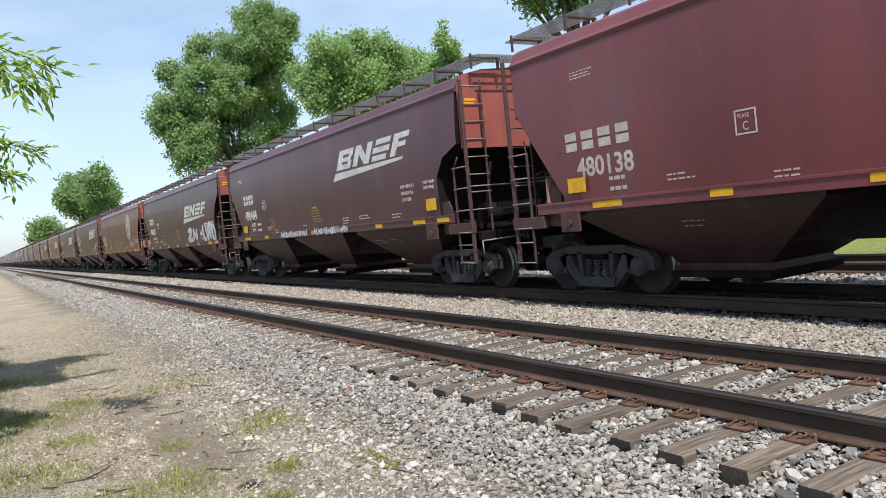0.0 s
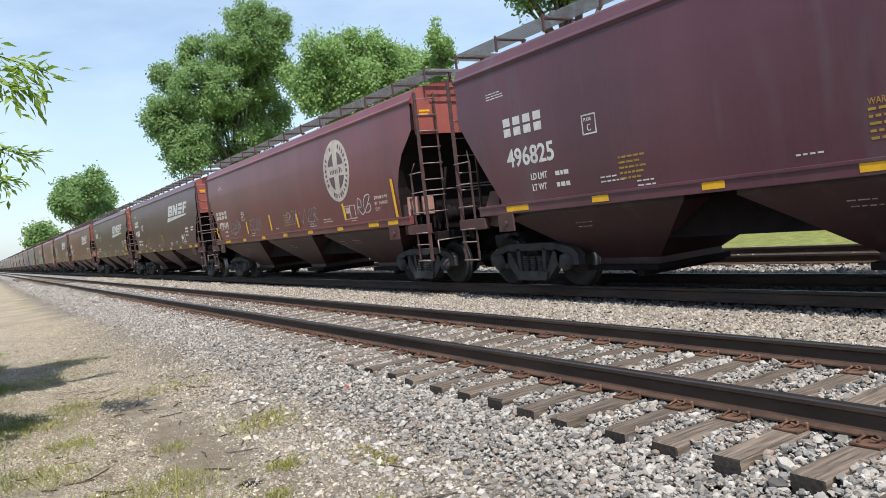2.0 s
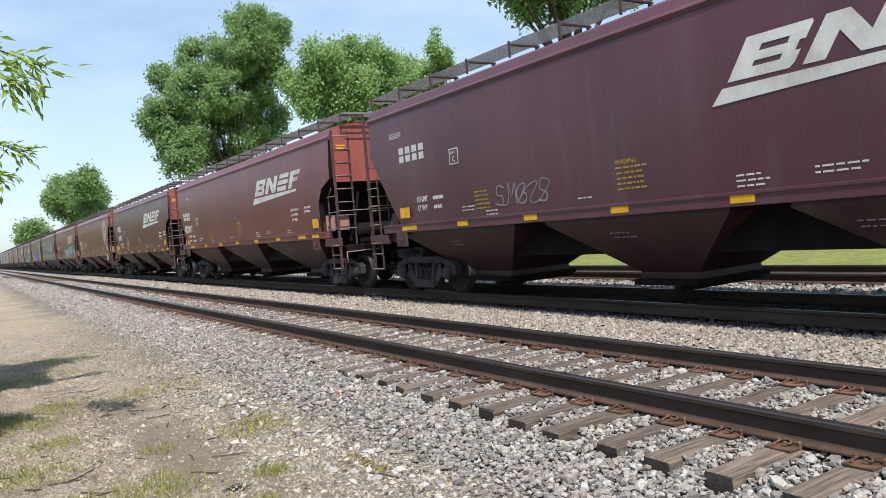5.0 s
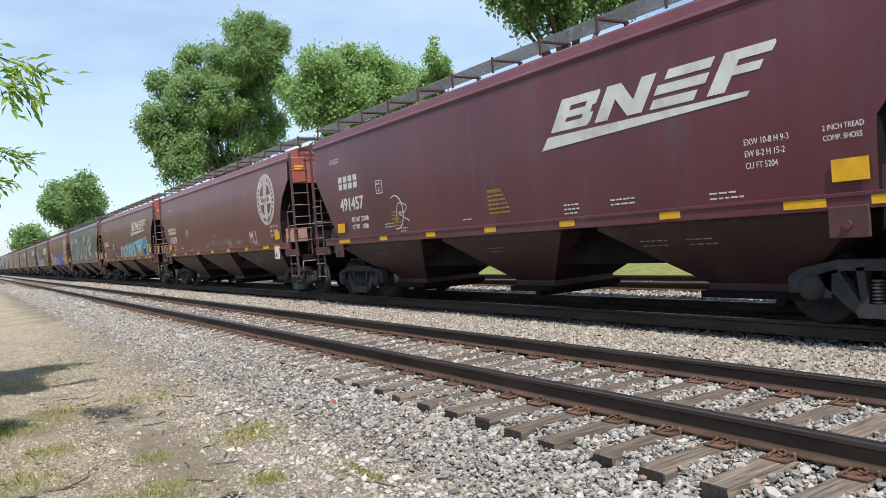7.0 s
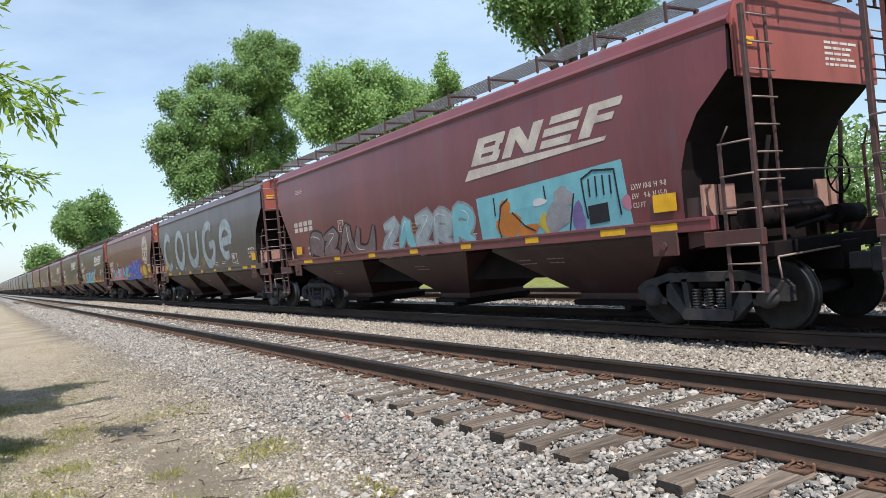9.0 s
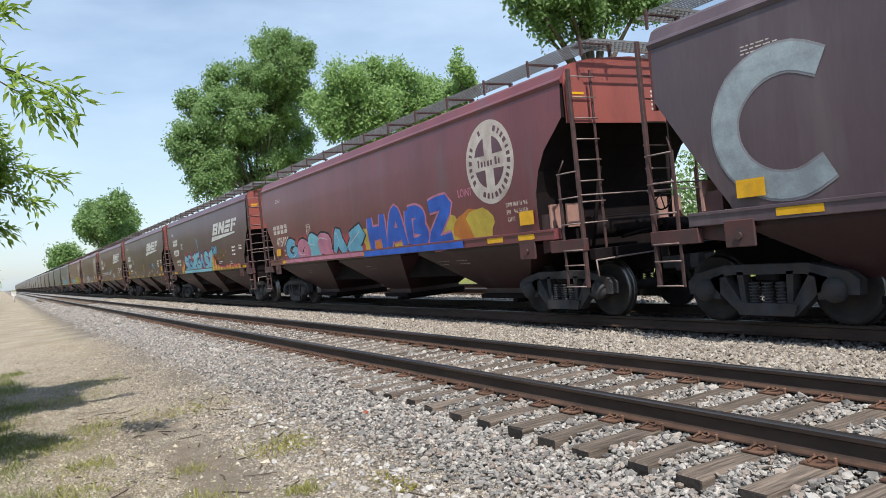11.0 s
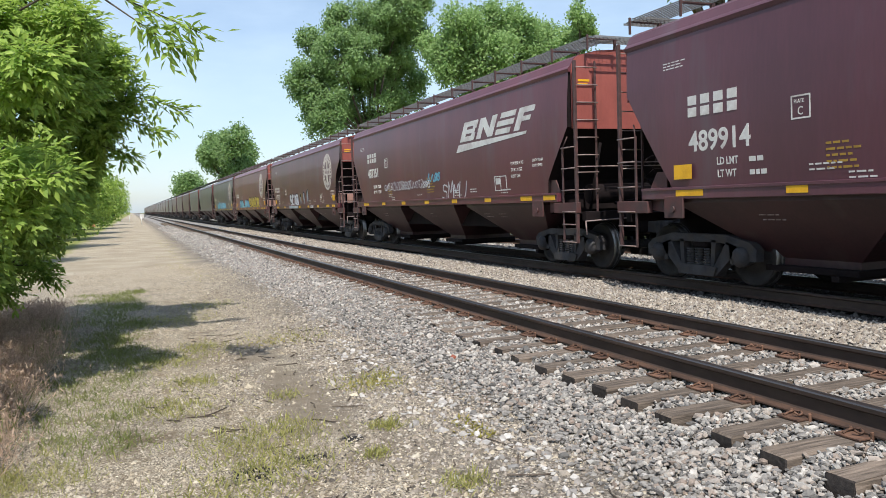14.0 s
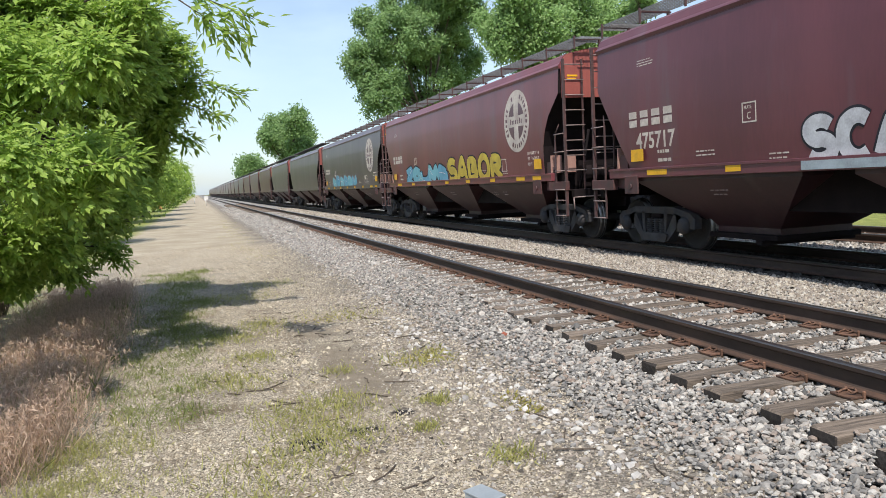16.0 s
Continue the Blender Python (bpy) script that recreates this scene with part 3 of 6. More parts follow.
def railway_mark(car, material, k):
    """The slanted four-block mark over a tapering underline, as plain shapes."""
    dy, dz = MARK_AT.get(k, (0.0, 0.0))
    x, zb, zt = -1.642, 2.85 + dz, 3.32 + dz

    def bar(bm, pts):
        prism(bm, [(dy + y - 0.30 * (z - zb) / (zt - zb), z) for y, z in pts], x - 0.004, x)
    h = zt - zb
    for i, (a, b) in enumerate(((-2.20, -3.04), (-3.16, -4.06), (-4.18, -5.00), (-5.12, -5.82))):
        bm = B()
        st = 0.26
        if i != 2:
            bar(bm, [(a, zb), (a, zt), (a - st, zt), (a - st, zb)])
        if i == 1:
            bar(bm, [(b + st, zb), (b + st, zt), (b, zt), (b, zb)])
            bar(bm, [(a - st - 0.001, zt), (b + st + 0.001, zb + h * 0.42), (b + st + 0.001, zb), (a - st - 0.001, zt - h * 0.42)])
        elif i == 2:                    # three stacked bars
            for z0, z1, p, q in ((0.0, 0.12, 0.02, 0.08), (0.175, 0.295, 0.0, 0.0), (0.35, 0.47, 0.08, 0.02)):
                bar(bm, [(a - p, zb + z0), (a - p, zb + z1), (b + q, zb + z1), (b + q, zb + z0)])
        else:
            bar(bm, [(a - st - 0.001, zt - 0.12), (a - st - 0.001, zt), (b + 0.03, zt), (b, zt - 0.04), (b, zt - 0.12)])
            bar(bm, [(a - st - 0.001, zb + 0.18), (a - st - 0.001, zb + 0.28), (b + 0.07, zb + 0.28), (b + 0.07, zb + 0.18)])
        if i == 0:
            bar(bm, [(a - st - 0.001, zb), (a - st - 0.001, zb + 0.12), (b, zb + 0.12), (b, zb + 0.05), (b + 0.04, zb)])
            bar(bm, [(b + 0.22, zb + 0.121), (b + 0.22, zb + 0.179), (b, zb + 0.179), (b, zb + 0.121)])
            bar(bm, [(b + 0.22, zb + 0.281), (b + 0.22, zt - 0.121), (b, zt - 0.121), (b, zb + 0.281)])
        part("mark_block", bm, material, car)
    bm = B()
    prism(bm, [(dy - 1.96, 2.60 + dz), (dy - 2.12, 2.79 + dz), (dy - 5.72, 2.81 + dz), (dy - 5.68, 2.75 + dz)], x - 0.004, x)
    part("mark_underline", bm, material, car, "white slanted underline of the railway mark")


def round_mark(car, material, cy):
    """The round mark: a cream disc with four dark quarters and dark blocks round its rim, as plain shapes."""
    x, cz, dark = -1.642, 2.90, PAINT["brown"]
    at = lambda r, t: (cy + r * 0.86 * math.cos(t), cz + r * 0.86 * math.sin(t))
    part("roundel_disc", prism(B(), [at(0.90, -k * math.tau / 48) for k in range(48)], x - 0.003, x), material, car, "cream round railway mark")
    for q in range(4):
        a0 = q * math.pi / 2
        pts = [at(0.56, a0 + 0.30 + k * 0.1624) for k in range(7)] + [at(0.22, a0 + math.pi / 4)]
        part("roundel_quarter", prism(B(), pts, x - 0.0055, x - 0.0035), dark, car)
    for k in range(30):
        if k in (0, 1, 29, 18, 19, 26, 27):
            continue
        a, da = math.pi / 2 + k * math.tau / 30, 0.055 + 0.02 * (k % 3)
        bm = prism(B(), [at(r, t) for r, t in ((0.67, a - da), (0.79, a - da), (0.79, a + da * 0.4), (0.67, a + da * 0.4))], x - 0.0055, x - 0.0035)
        part("roundel_block", bm, dark, car)
    for k in range(7):
        w = 0.052 if k % 2 else 0.040
        y = cy + 0.36 - k * 0.105 - (0.04 if k > 4 else 0.0)
        part("roundel_block", box(B(), x - 0.0055, x - 0.0035, y - w, y + w * 0.2, cz - 0.07, cz + (0.07 if k in (0, 5) else 0.03)), dark, car)


def shaded_ends(car):
    """The slope sheets under both ends: their shade is put into a near-black material."""
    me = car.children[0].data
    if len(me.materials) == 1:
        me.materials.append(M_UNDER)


def far_car(colour, style, half, label):
    """A car that stays far off: the same shell, fewer parts."""
    car = thing("covered_hopper_car", label, "railcar", "grain train")
    p = PAINT[colour]

    def painted(ob):
        if ob.data.materials[0] != p:
            ob.material_slots[0].link = "OBJECT"
            ob.material_slots[0].material = p
    painted(shared(("shell", style, half), lambda: body_shell(style, half), PAINT["brown"], car, "body"))
    shaded_ends(car)
    painted(shared(("roof", half), lambda: roof_mesh(half), PAINT["brown"], car, "roof"))
    for s in (-1, 1):
        painted(shared(("sill", s, half), lambda: B(), PAINT["brown"], car, "side_sill"))
        for d in (1.3 - half, half - 1.3):
            shared(("frame", s), lambda: B(), M_TRUCK, car, "truck_side_frame", "", Matrix.Translation((0, d, 0)))
        shared("far_walk", lambda: box(B(), -0.30, 0.30, -7.8, 7.8, 0, 0.035), M_GRATE, car, "roof_walkway", "", Matrix.Translation((s * 0.98, 0, 4.46)))
        for d in (0.35 - half, 2.25 - half, half - 2.25, half - 0.35):
            shared(("wheel", s), lambda: B(), M_WHEEL, car, "wheel", "", Matrix.Translation((s * GAUGE / 2, d, 0.457)))
    for i in range(3):
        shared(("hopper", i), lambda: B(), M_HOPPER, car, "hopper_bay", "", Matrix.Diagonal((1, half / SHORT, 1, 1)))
    for d in (-1, 1):
        flip = Matrix.Translation((0, d * (half - SHORT), 0)) @ Matrix.Rotation(0 if d < 0 else math.pi, 4, "Z")
        shared(("endsheet", 3.12), lambda: B(), M_END, car, "end_sheet", "", flip)
        shared("far_ladder", lambda: box(box(B(), -1.63, -1.57, -7.82, -7.76, 0.56, 4.02), -1.64, -1.60, -7.36, -7.31, 0.56, 2.42), M_IRON, car, "ladder", "", flip)
        shared("far_end", lambda: box(box(B(), -1.62, 1.62, -7.86, -7.72, 0.98, 1.22), -0.22, 0.22, -8.4, -5.0, 0.72, 1.08), M_UNDER, car, "end_frame", "", flip)
    return car


NUMBER_AT = {0: (-0.07, 0.0), 1: (-0.11, -0.24), 2: (-0.05, -0.16), 3: (0.35, 0.0), 4: (0.42, 0.0), 6: (0.98, -0.28), 7: (-0.08, -0.13), 8: (0.0, 0.04), 11: (0.12, 0.07), 13: (-0.19, -0.24), 14: (-0.49, 0.06)}   # by car: along the side and up
LOADS = {7: ("223200", "62800"), 12: ("223500", "62500"), 14: ("223300", "62700")}    # stencilled weights, by car


def hopper_car(k, colour, style, half, mark, number, label):
    """One car. Its front end is at -y; its side at -x carries the markings."""
    car = thing("covered_hopper_car", label, "railcar", "grain train")
    spin = []
    p = PAINT[colour]
    def painted(ob):
        if ob.data.materials and ob.data.materials[0] != p:
            ob.material_slots[0].link = "OBJECT"
            ob.material_slots[0].material = p
        return ob
    painted(shared(("shell", style, half), lambda: body_shell(style, half), PAINT["brown"], car, "body"))
    shaded_ends(car)
    painted(shared(("roof", half), lambda: roof_mesh(half), PAINT["brown"], car, "roof"))
    for s in (-1, 1):
        painted(shared(("sill", s, half), lambda: box(B(), s * 1.575 - 0.075, s * 1.575 + 0.075, 0.66 - half, half - 0.66, 1.36, 1.54, 0.008), PAINT["brown"], car, "side_sill"))
        painted(shared(("sill_lip", s, half), lambda: box(B(), s * 1.655 - 0.01, s * 1.655 + 0.012, 0.66 - half, half - 0.66, 1.50, 1.535), PAINT["brown"], car, "sill_flange"))
    for i, (y0, y1, b0, b1) in enumerate(((-6.45, -2.55, -5.25, -3.82), (-1.75, 1.75, -0.54, 0.54), (2.55, 6.45, 3.82, 5.25))):
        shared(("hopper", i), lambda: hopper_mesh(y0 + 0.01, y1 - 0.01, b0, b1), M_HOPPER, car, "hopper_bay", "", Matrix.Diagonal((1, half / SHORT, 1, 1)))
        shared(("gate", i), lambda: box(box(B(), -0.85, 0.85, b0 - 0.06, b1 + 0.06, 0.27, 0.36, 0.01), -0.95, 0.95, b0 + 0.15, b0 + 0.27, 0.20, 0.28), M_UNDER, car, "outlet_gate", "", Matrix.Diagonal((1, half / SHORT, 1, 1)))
    # the recess between bays: its shade comes from the near-black material
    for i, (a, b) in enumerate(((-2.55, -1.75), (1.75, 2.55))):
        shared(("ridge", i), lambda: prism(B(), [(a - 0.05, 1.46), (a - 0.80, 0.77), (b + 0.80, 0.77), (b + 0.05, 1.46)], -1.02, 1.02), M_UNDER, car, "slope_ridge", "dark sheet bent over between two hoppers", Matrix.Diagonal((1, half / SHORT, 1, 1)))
    add_truck(car, 1.3 - half, spin)
    add_truck(car, half - 1.3, spin)
    running_board(car, half)
    car_ends(car, style, half)
    brake_wheel(car, half)
    for j in range(5):
        y = -5.2 + j * 2.6
        painted(shared(("seam", j), lambda: box(B(), -1.6385, -1.634, y - 0.010, y + 0.010, 2.0, 3.2), PAINT["brown"], car, "weld_seam"))
    # yellow reflectors along the sill
    for j, y in enumerate((-5.88, -4.0, -2.0, 0.0, 2.0, 4.0, 6.0, -6.84)):
        w = {0: 0.25, 6: 0.30, 7: 0.23}.get(j, 0.17)
        shared(("reflector", j), lambda: side_plate(B(), y - w, y + w, 1.40, 1.495, -1.652), M_YELLOW, car, "reflector_strip", "yellow reflective strip")
    old = half == LONG and number != "483917"      # one long car carries the newer lettering
    lm = M_CREAM if old else M_WHITE
    if mark == "slanted":
        railway_mark(car, M_CREAM if old else M_WHITE, k)
    elif mark:
        round_mark(car, M_CREAM, mark)
    # reporting mark as four plain blocks, number below
    ny, nz = NUMBER_AT.get(k, (0.0, 0.0))
    y0, z0, w, h = (6.88, 2.29, 0.36, 0.28) if old else (6.22, 2.82, 0.27, 0.31)

    def block():
        bm = B()
        for z in (0.0, 0.56):
            side_plate(bm, -w * 0.68, 0.0, z * h, (z + 0.44) * h, 0.0)
        return bm
    for j in range(4 if k != 10 else 0):
        shared(("rep", old), block, lm, car, "reporting_block", "", Matrix.Translation((-1.640, y0 + ny - j * w, z0 + nz)))
    if number:
        letters(car, number, y0 + ny - (0.20 if old else 0.0), nz + (1.89 if old else 2.31), 0.40 if old else 0.42, lm, "car_number", squeeze=0.98, bold=0.008)
    keep = random.getstate()
    random.seed(100 + k)

    def lines(name, material, *blocks, label=""):
        bm = B()
        for blk in blocks:
            bars(bm, *blk)
        tagged(part(name, bm, material, car, label), kind="stuff")
    y1 = ny + (6.55 if old else 5.65)
    lines("stencil", lm, *([(y1 - 0.52, 1.78, 2, 0.42, 0.09, 0.06)] if old else []), *([(y1 - 0.62, 1.97 + 0.5 * nz, 2, 0.42, 0.11, 0.07)] if not old and k not in LOADS else []), (y1 - 1.6, 1.74, 2, 0.5))
    if old:
        for j, text in enumerate(("EXW 10-8  H  9-8", "EW    9-6  H 15-0", "CU FT")):
            letters(car, text, -5.98 if k == 3 else -6.28, 2.02 - 0.13 * j, 0.11, lm, "size_stencil", squeeze=0.78)
    else:
        for j, text in enumerate(("EXW 10-8 H 9-3", "EW 8-2 H 15-2", "CU FT 5204")):
            letters(car, text, -5.15, 2.20 - 0.14 * j, 0.105, lm, "size_stencil", squeeze=0.8)
        for j, text in enumerate(("2 INCH TREAD", "COMP. SHOES")):
            letters(car, text, -6.12, 2.22 - 0.11 * j, 0.085, lm, "shoe_word", squeeze=0.8)
    lines("stencil", lm, (-2.9, 1.72, 2, 0.6), (-1.9, 1.72, 3, 0.45), (-4.6, 1.66, 2, 0.5))
    lines("hopper_stencil", M_GRAB, *[(y, z, 1, 0.5, 0.03, 0.04, -z - 0.272) for y in (-4.0, -3.2, 0.5, 4.9) for z in (1.10, 1.03)])
    lines("stencil", lm, (0.9, 1.66, 1, 0.4), (3.3, 1.62, 2, 0.4), (6.6, 3.46, 3, 0.55, 0.025, 0.02))
    if k:
        lines("warning_stencil", M_DULL, (0.05, 2.02, 5, 0.62, 0.045, 0.03), label="dull yellow warning stencil")
    if not old:
        lines("warning_stencil", M_DULL, (3.6, 1.98, 5, 0.5, 0.045, 0.03), label="dull yellow warning stencil")
    if not old:
        letters(car, "WARNING", 0.05, 2.08, 0.10, M_DULL, "warning_word")
        limit, light = LOADS.get(k, ("", ""))
        letters(car, "LD LMT  " + limit, y1, 1.96 + 0.5 * nz, 0.15, lm, "load_limit_word", bold=0.003)
        letters(car, "LT WT    " + light, y1, 1.78 + 0.5 * nz, 0.15, lm, "light_weight_word", bold=0.003)
    py, pz = (3.82, 2.11) if old else (4.30, 2.57)
    py, pz = py + ny, pz + nz
    if k != 10:
        bm = B()
        for a in ((py - 0.02, py, pz, pz + 0.30), (py - 0.30, py - 0.28, pz, pz + 0.30), (py - 0.279, py - 0.021, pz + 0.28, pz + 0.30), (py - 0.279, py - 0.021, pz, pz + 0.02)):
            side_plate(bm, *a, -1.640, 0.003)
        part("plate_panel", bm, lm, car)
        letters(car, "PLATE", py - 0.045, pz + 0.20, 0.07, lm, "plate_word")
        letters(car, "C", py - 0.10, pz + 0.05, 0.15, lm, "plate_letter")
    bm = B()
    for a in ((-4.90, -4.30, 1.97, 1.99), (-4.90, -4.30, 1.65, 1.67), (-4.32, -4.30, 1.671, 1.969), (-4.90, -4.88, 1.671, 1.969), (-4.61, -4.59, 1.671, 1.969), (-4.58, -4.36, 1.80, 1.94)):
        side_plate(bm, *a, -1.640, 0.003)
    if old and k not in (9, 11) or k in (2, 4, 14):
        part("inspection_panel", bm, lm, car)
    else:
        bm.free()
    if (old or style == "cut") and k != 3:
        part("reflector_strip", side_plate(B(), half - 1.85, half - 1.45, *((1.56, 1.72) if k == 6 else (1.66, 1.88)), -1.640), M_YELLOW, car, "upright yellow reflective patch")
        part("reflector_strip", side_plate(B(), 1.2 - half, 1.6 - half, 1.66, 1.90, -1.630), M_YELLOW, car, "upright yellow reflective patch")
    random.setstate(keep)
    return car, spin


# ---- graffiti, painted on the near side ----
def lump(bm, y, z, ry, rz, rnd, x, n=14, rough=0.22):
    """A rounded uneven patch of paint."""
    ph = [rnd.uniform(0, 6.28) for _ in range(3)]
    pts = []
    for k in range(n):
        a = -k * math.tau / n
        r = 1 + rough * (math.sin(2 * a + ph[0]) * 0.6 + math.sin(3 * a + ph[1]) * 0.5 + math.sin(5 * a + ph[2]) * 0.3)
        pts.append((y + ry * r * math.cos(a), z + rz * r * math.sin(a)))
    prism(bm, pts, x - 0.002, x)


def stroke(bm, pts, w, x):
    """A sprayed line through points of (y, z)."""
    for i, ((ya, za), (yb, zb)) in enumerate(zip(pts, pts[1:])):
        x -= 0.0003
        L = math.hypot(yb - ya, zb - za) or 1e-6
        ny, nz = -(zb - za) / L * w / 2, (yb - ya) / L * w / 2
        ey, ez = (yb - ya) / L * w * 0.3, (zb - za) / L * w * 0.3
        prism(bm, [(ya + ny - ey, za + nz - ez), (yb + ny + ey, zb + nz + ez), (yb - ny + ey, zb - nz + ez), (ya - ny - ey, za - nz - ez)], x - 0.002, x)


GLYPHS = (                      # zigzag skeletons in a unit cell
    ((0.0, 0.0), (0.1, 1.0), (0.5, 0.35), (0.9, 1.0), (1.0, 0.0)),
    ((0.05, 0.95), (0.95, 1.0), (0.1, 0.1), (1.0, 0.0)),
    ((0.95, 0.85), (0.35, 1.0), (0.15, 0.62), (0.8, 0.42), (0.7, 0.02), (0.0, 0.08)),
    ((0.0, 0.0), (0.45, 1.0), (0.6, 0.45), (0.95, 0.0)),
    ((0.1, 1.0), (0.0, 0.15), (0.5, 0.0), (0.85, 0.2), (1.0, 1.0)),
    ((0.0, 0.0), (0.08, 1.0), (0.75, 0.85), (0.65, 0.5), (0.15, 0.45), (0.95, 0.0)),
    ((0.9, 0.9), (0.4, 1.0), (0.05, 0.5), (0.4, 0.0), (0.95, 0.15), (0.9, 0.5), (0.5, 0.45)),
)


def smooth(pts, steps=5):
    """A flowing line through the points."""
    q = [pts[0], *pts, pts[-1]]
    out = []
    for p0, p1, p2, p3 in zip(q, q[1:], q[2:], q[3:]):
        for i in range(steps):
            u = i / steps
            out.append(tuple(0.5 * (2 * b + (c - a) * u + (2 * a - 5 * b + 4 * c - d) * u * u + (3 * b - a - 3 * c + d) * u ** 3) for a, b, c, d in zip(p0, p1, p2, p3)))
    return out + [pts[-1]]


def ribbon(bm, pts, widths, x, rise=0.00004):
    """A flat band of paint along a line of (y, z), as wide as widths say from its start to its end."""
    n = len(pts)
    rows = []
    for i, (y, z) in enumerate(pts):
        (ya, za), (yb, zb) = pts[max(0, i - 1)], pts[min(n - 1, i + 1)]
        L = math.hypot(yb - ya, zb - za) or 1e-6
        ny, nz = -(zb - za) / L, (yb - ya) / L
        u = i / (n - 1) * (len(widths) - 1)
        k = min(int(u), len(widths) - 2)
        w = (widths[k] * (k + 1 - u) + widths[k + 1] * (u - k)) / 2
        xx = x - rise * i
        rows.append([bm.verts.new(c) for c in ((xx, y + ny * w, z + nz * w), (xx, y - ny * w, z - nz * w), (xx + 0.0012, y - ny * w, z - nz * w), (xx + 0.0012, y + ny * w, z + nz * w))])
    for r, t in zip(rows, rows[1:]):
        for j in range(4):
            bm.faces.new((r[j], r[(j + 1) % 4], t[(j + 1) % 4], t[j]))
    bm.faces.new(rows[0][::-1])
    bm.faces.new(rows[-1])
    return bm


def arc(cx, cy, rx, ry, a0, a1, n=9):
    return [(cx + rx * math.cos(radians(a0 + (a1 - a0) * i / n)), cy + ry * math.sin(radians(a0 + (a1 - a0) * i / n))) for i in range(n + 1)]


# hand-drawn letters, as strokes in a unit cell
HAND = {}
HAND["C"] = [arc(0.55, 0.5, 0.5, 0.5, 50, 310)]
HAND["O"] = [arc(0.5, 0.5, 0.45, 0.5, 90, 450, 14)]
HAND["U"] = [[(0.05, 1.0), (0.05, 0.6)] + arc(0.5, 0.42, 0.45, 0.42, 180, 360) + [(0.95, 1.0)]]
HAND["G"] = [arc(0.55, 0.5, 0.5, 0.5, 55, 350) + [(0.98, 0.5), (0.6, 0.46)]]
HAND["E"] = [[(0.12, 0.5), (0.85, 0.55)] + arc(0.5, 0.55, 0.42, 0.42, 0, 300)]
HAND["H"] = [[(0.1, 1.0), (0.12, 0.0)], [(0.15, 0.48), (0.85, 0.52)], [(0.9, 1.05), (0.88, 0.0)]]
HAND["A"] = [[(0.0, 0.0), (0.3, 0.7), (0.55, 1.0), (0.75, 0.7), (0.95, 0.0)], [(0.2, 0.34), (0.8, 0.36)]]
HAND["B"] = [[(0.1, 1.05), (0.1, 0.0)], [(0.12, 0.97)] + arc(0.35, 0.74, 0.45, 0.24, 80, -80, 6) + arc(0.35, 0.26, 0.55, 0.26, 80, -90, 6) + [(0.1, 0.02)]]
HAND["Z"] = [[(0.05, 0.95), (0.5, 1.0), (0.92, 0.95), (0.5, 0.5), (0.05, 0.06), (0.5, 0.02), (1.0, 0.1)]]
HAND["N"] = [[(0.05, 0.0), (0.1, 1.0)], [(0.1, 0.98), (0.85, 0.04)], [(0.85, 0.0), (0.95, 1.0)]]
HAND["L"] = [[(0.1, 1.0), (0.08, 0.4), (0.15, 0.05), (0.5, 0.0), (0.9, 0.08)]]
HAND["V"] = [[(0.0, 1.0), (0.25, 0.4), (0.5, 0.0), (0.7, 0.4), (0.95, 1.0)]]
HAND["S"] = [arc(0.5, 0.74, 0.42, 0.25, 30, 250, 7) + arc(0.48, 0.26, 0.45, 0.26, 80, -150, 7)]
HAND["R"] = [[(0.1, 1.0), (0.1, 0.0)], [(0.12, 0.96)] + arc(0.35, 0.72, 0.45, 0.24, 80, -80, 6) + [(0.3, 0.46), (0.95, 0.0)]]
HAND["T"] = [[(0.0, 0.95), (0.5, 1.0), (1.0, 0.95)], [(0.5, 0.98), (0.5, 0.0)]]


def hand_word(car, text, y, z, cell, h, w, fill, edge, label, gap=1.0, rim=0.07, x=-1.6450, seed=3):
    """A word sprayed by hand: fat strokes with a rim of another colour behind."""
    rnd = random.Random(seed)
    for k, ch in enumerate(text):
        left, lift, tall = y - k * cell * gap, rnd.uniform(-0.03, 0.05) * h, h * rnd.uniform(0.93, 1.06)
        lines = [smooth([(left - cell * u * 0.92, z + w * 0.4 + lift + (tall - w * 0.8) * v) for u, v in line], 3) for line in HAND[ch]]
        for name, more, mt, xx in (("graffiti_outline", 2 * rim, edge, x - 0.0006 * (k % 2)), ("graffiti_word", 0.0, fill, x - 0.0045 - 0.0006 * (k % 2))):
            bm = B()
            for i, line in enumerate(lines):
                ribbon(bm, line, (w * 0.85 + more, w * 1.1 + more, w + more, w * 0.8 + more), xx - 0.0007 * i)
            tagged(part(name, bm, mt, car, label if name == "graffiti_word" and k == 0 else ""), kind="stuff")


def tag_scrawl(car, y, z, width, h, material, seed, w=0.035, label="", x=-1.646):
    """A quick unreadable signature: one running line of loops and zigzags."""
    rnd = random.Random(seed)
    pts, left = [], y
    while left > y - width:
        cell = h * rnd.uniform(0.55, 0.95)
        top = rnd.uniform(0.65, 1.0)
        for u, v in rnd.choice(GLYPHS):
            pts.append((left - cell * u + rnd.uniform(-0.02, 0.02) - 0.12 * h * v, z + h * top * v + rnd.uniform(-0.02, 0.02)))
        left -= cell * rnd.uniform(1.0, 1.3)
    bm = ribbon(B(), smooth(pts, 4), (w, w * 0.7, w * 1.1, w * 0.6, w), x, 0.00001)
    return tagged(part("graffiti_tag", bm, material, car, label), kind="stuff")


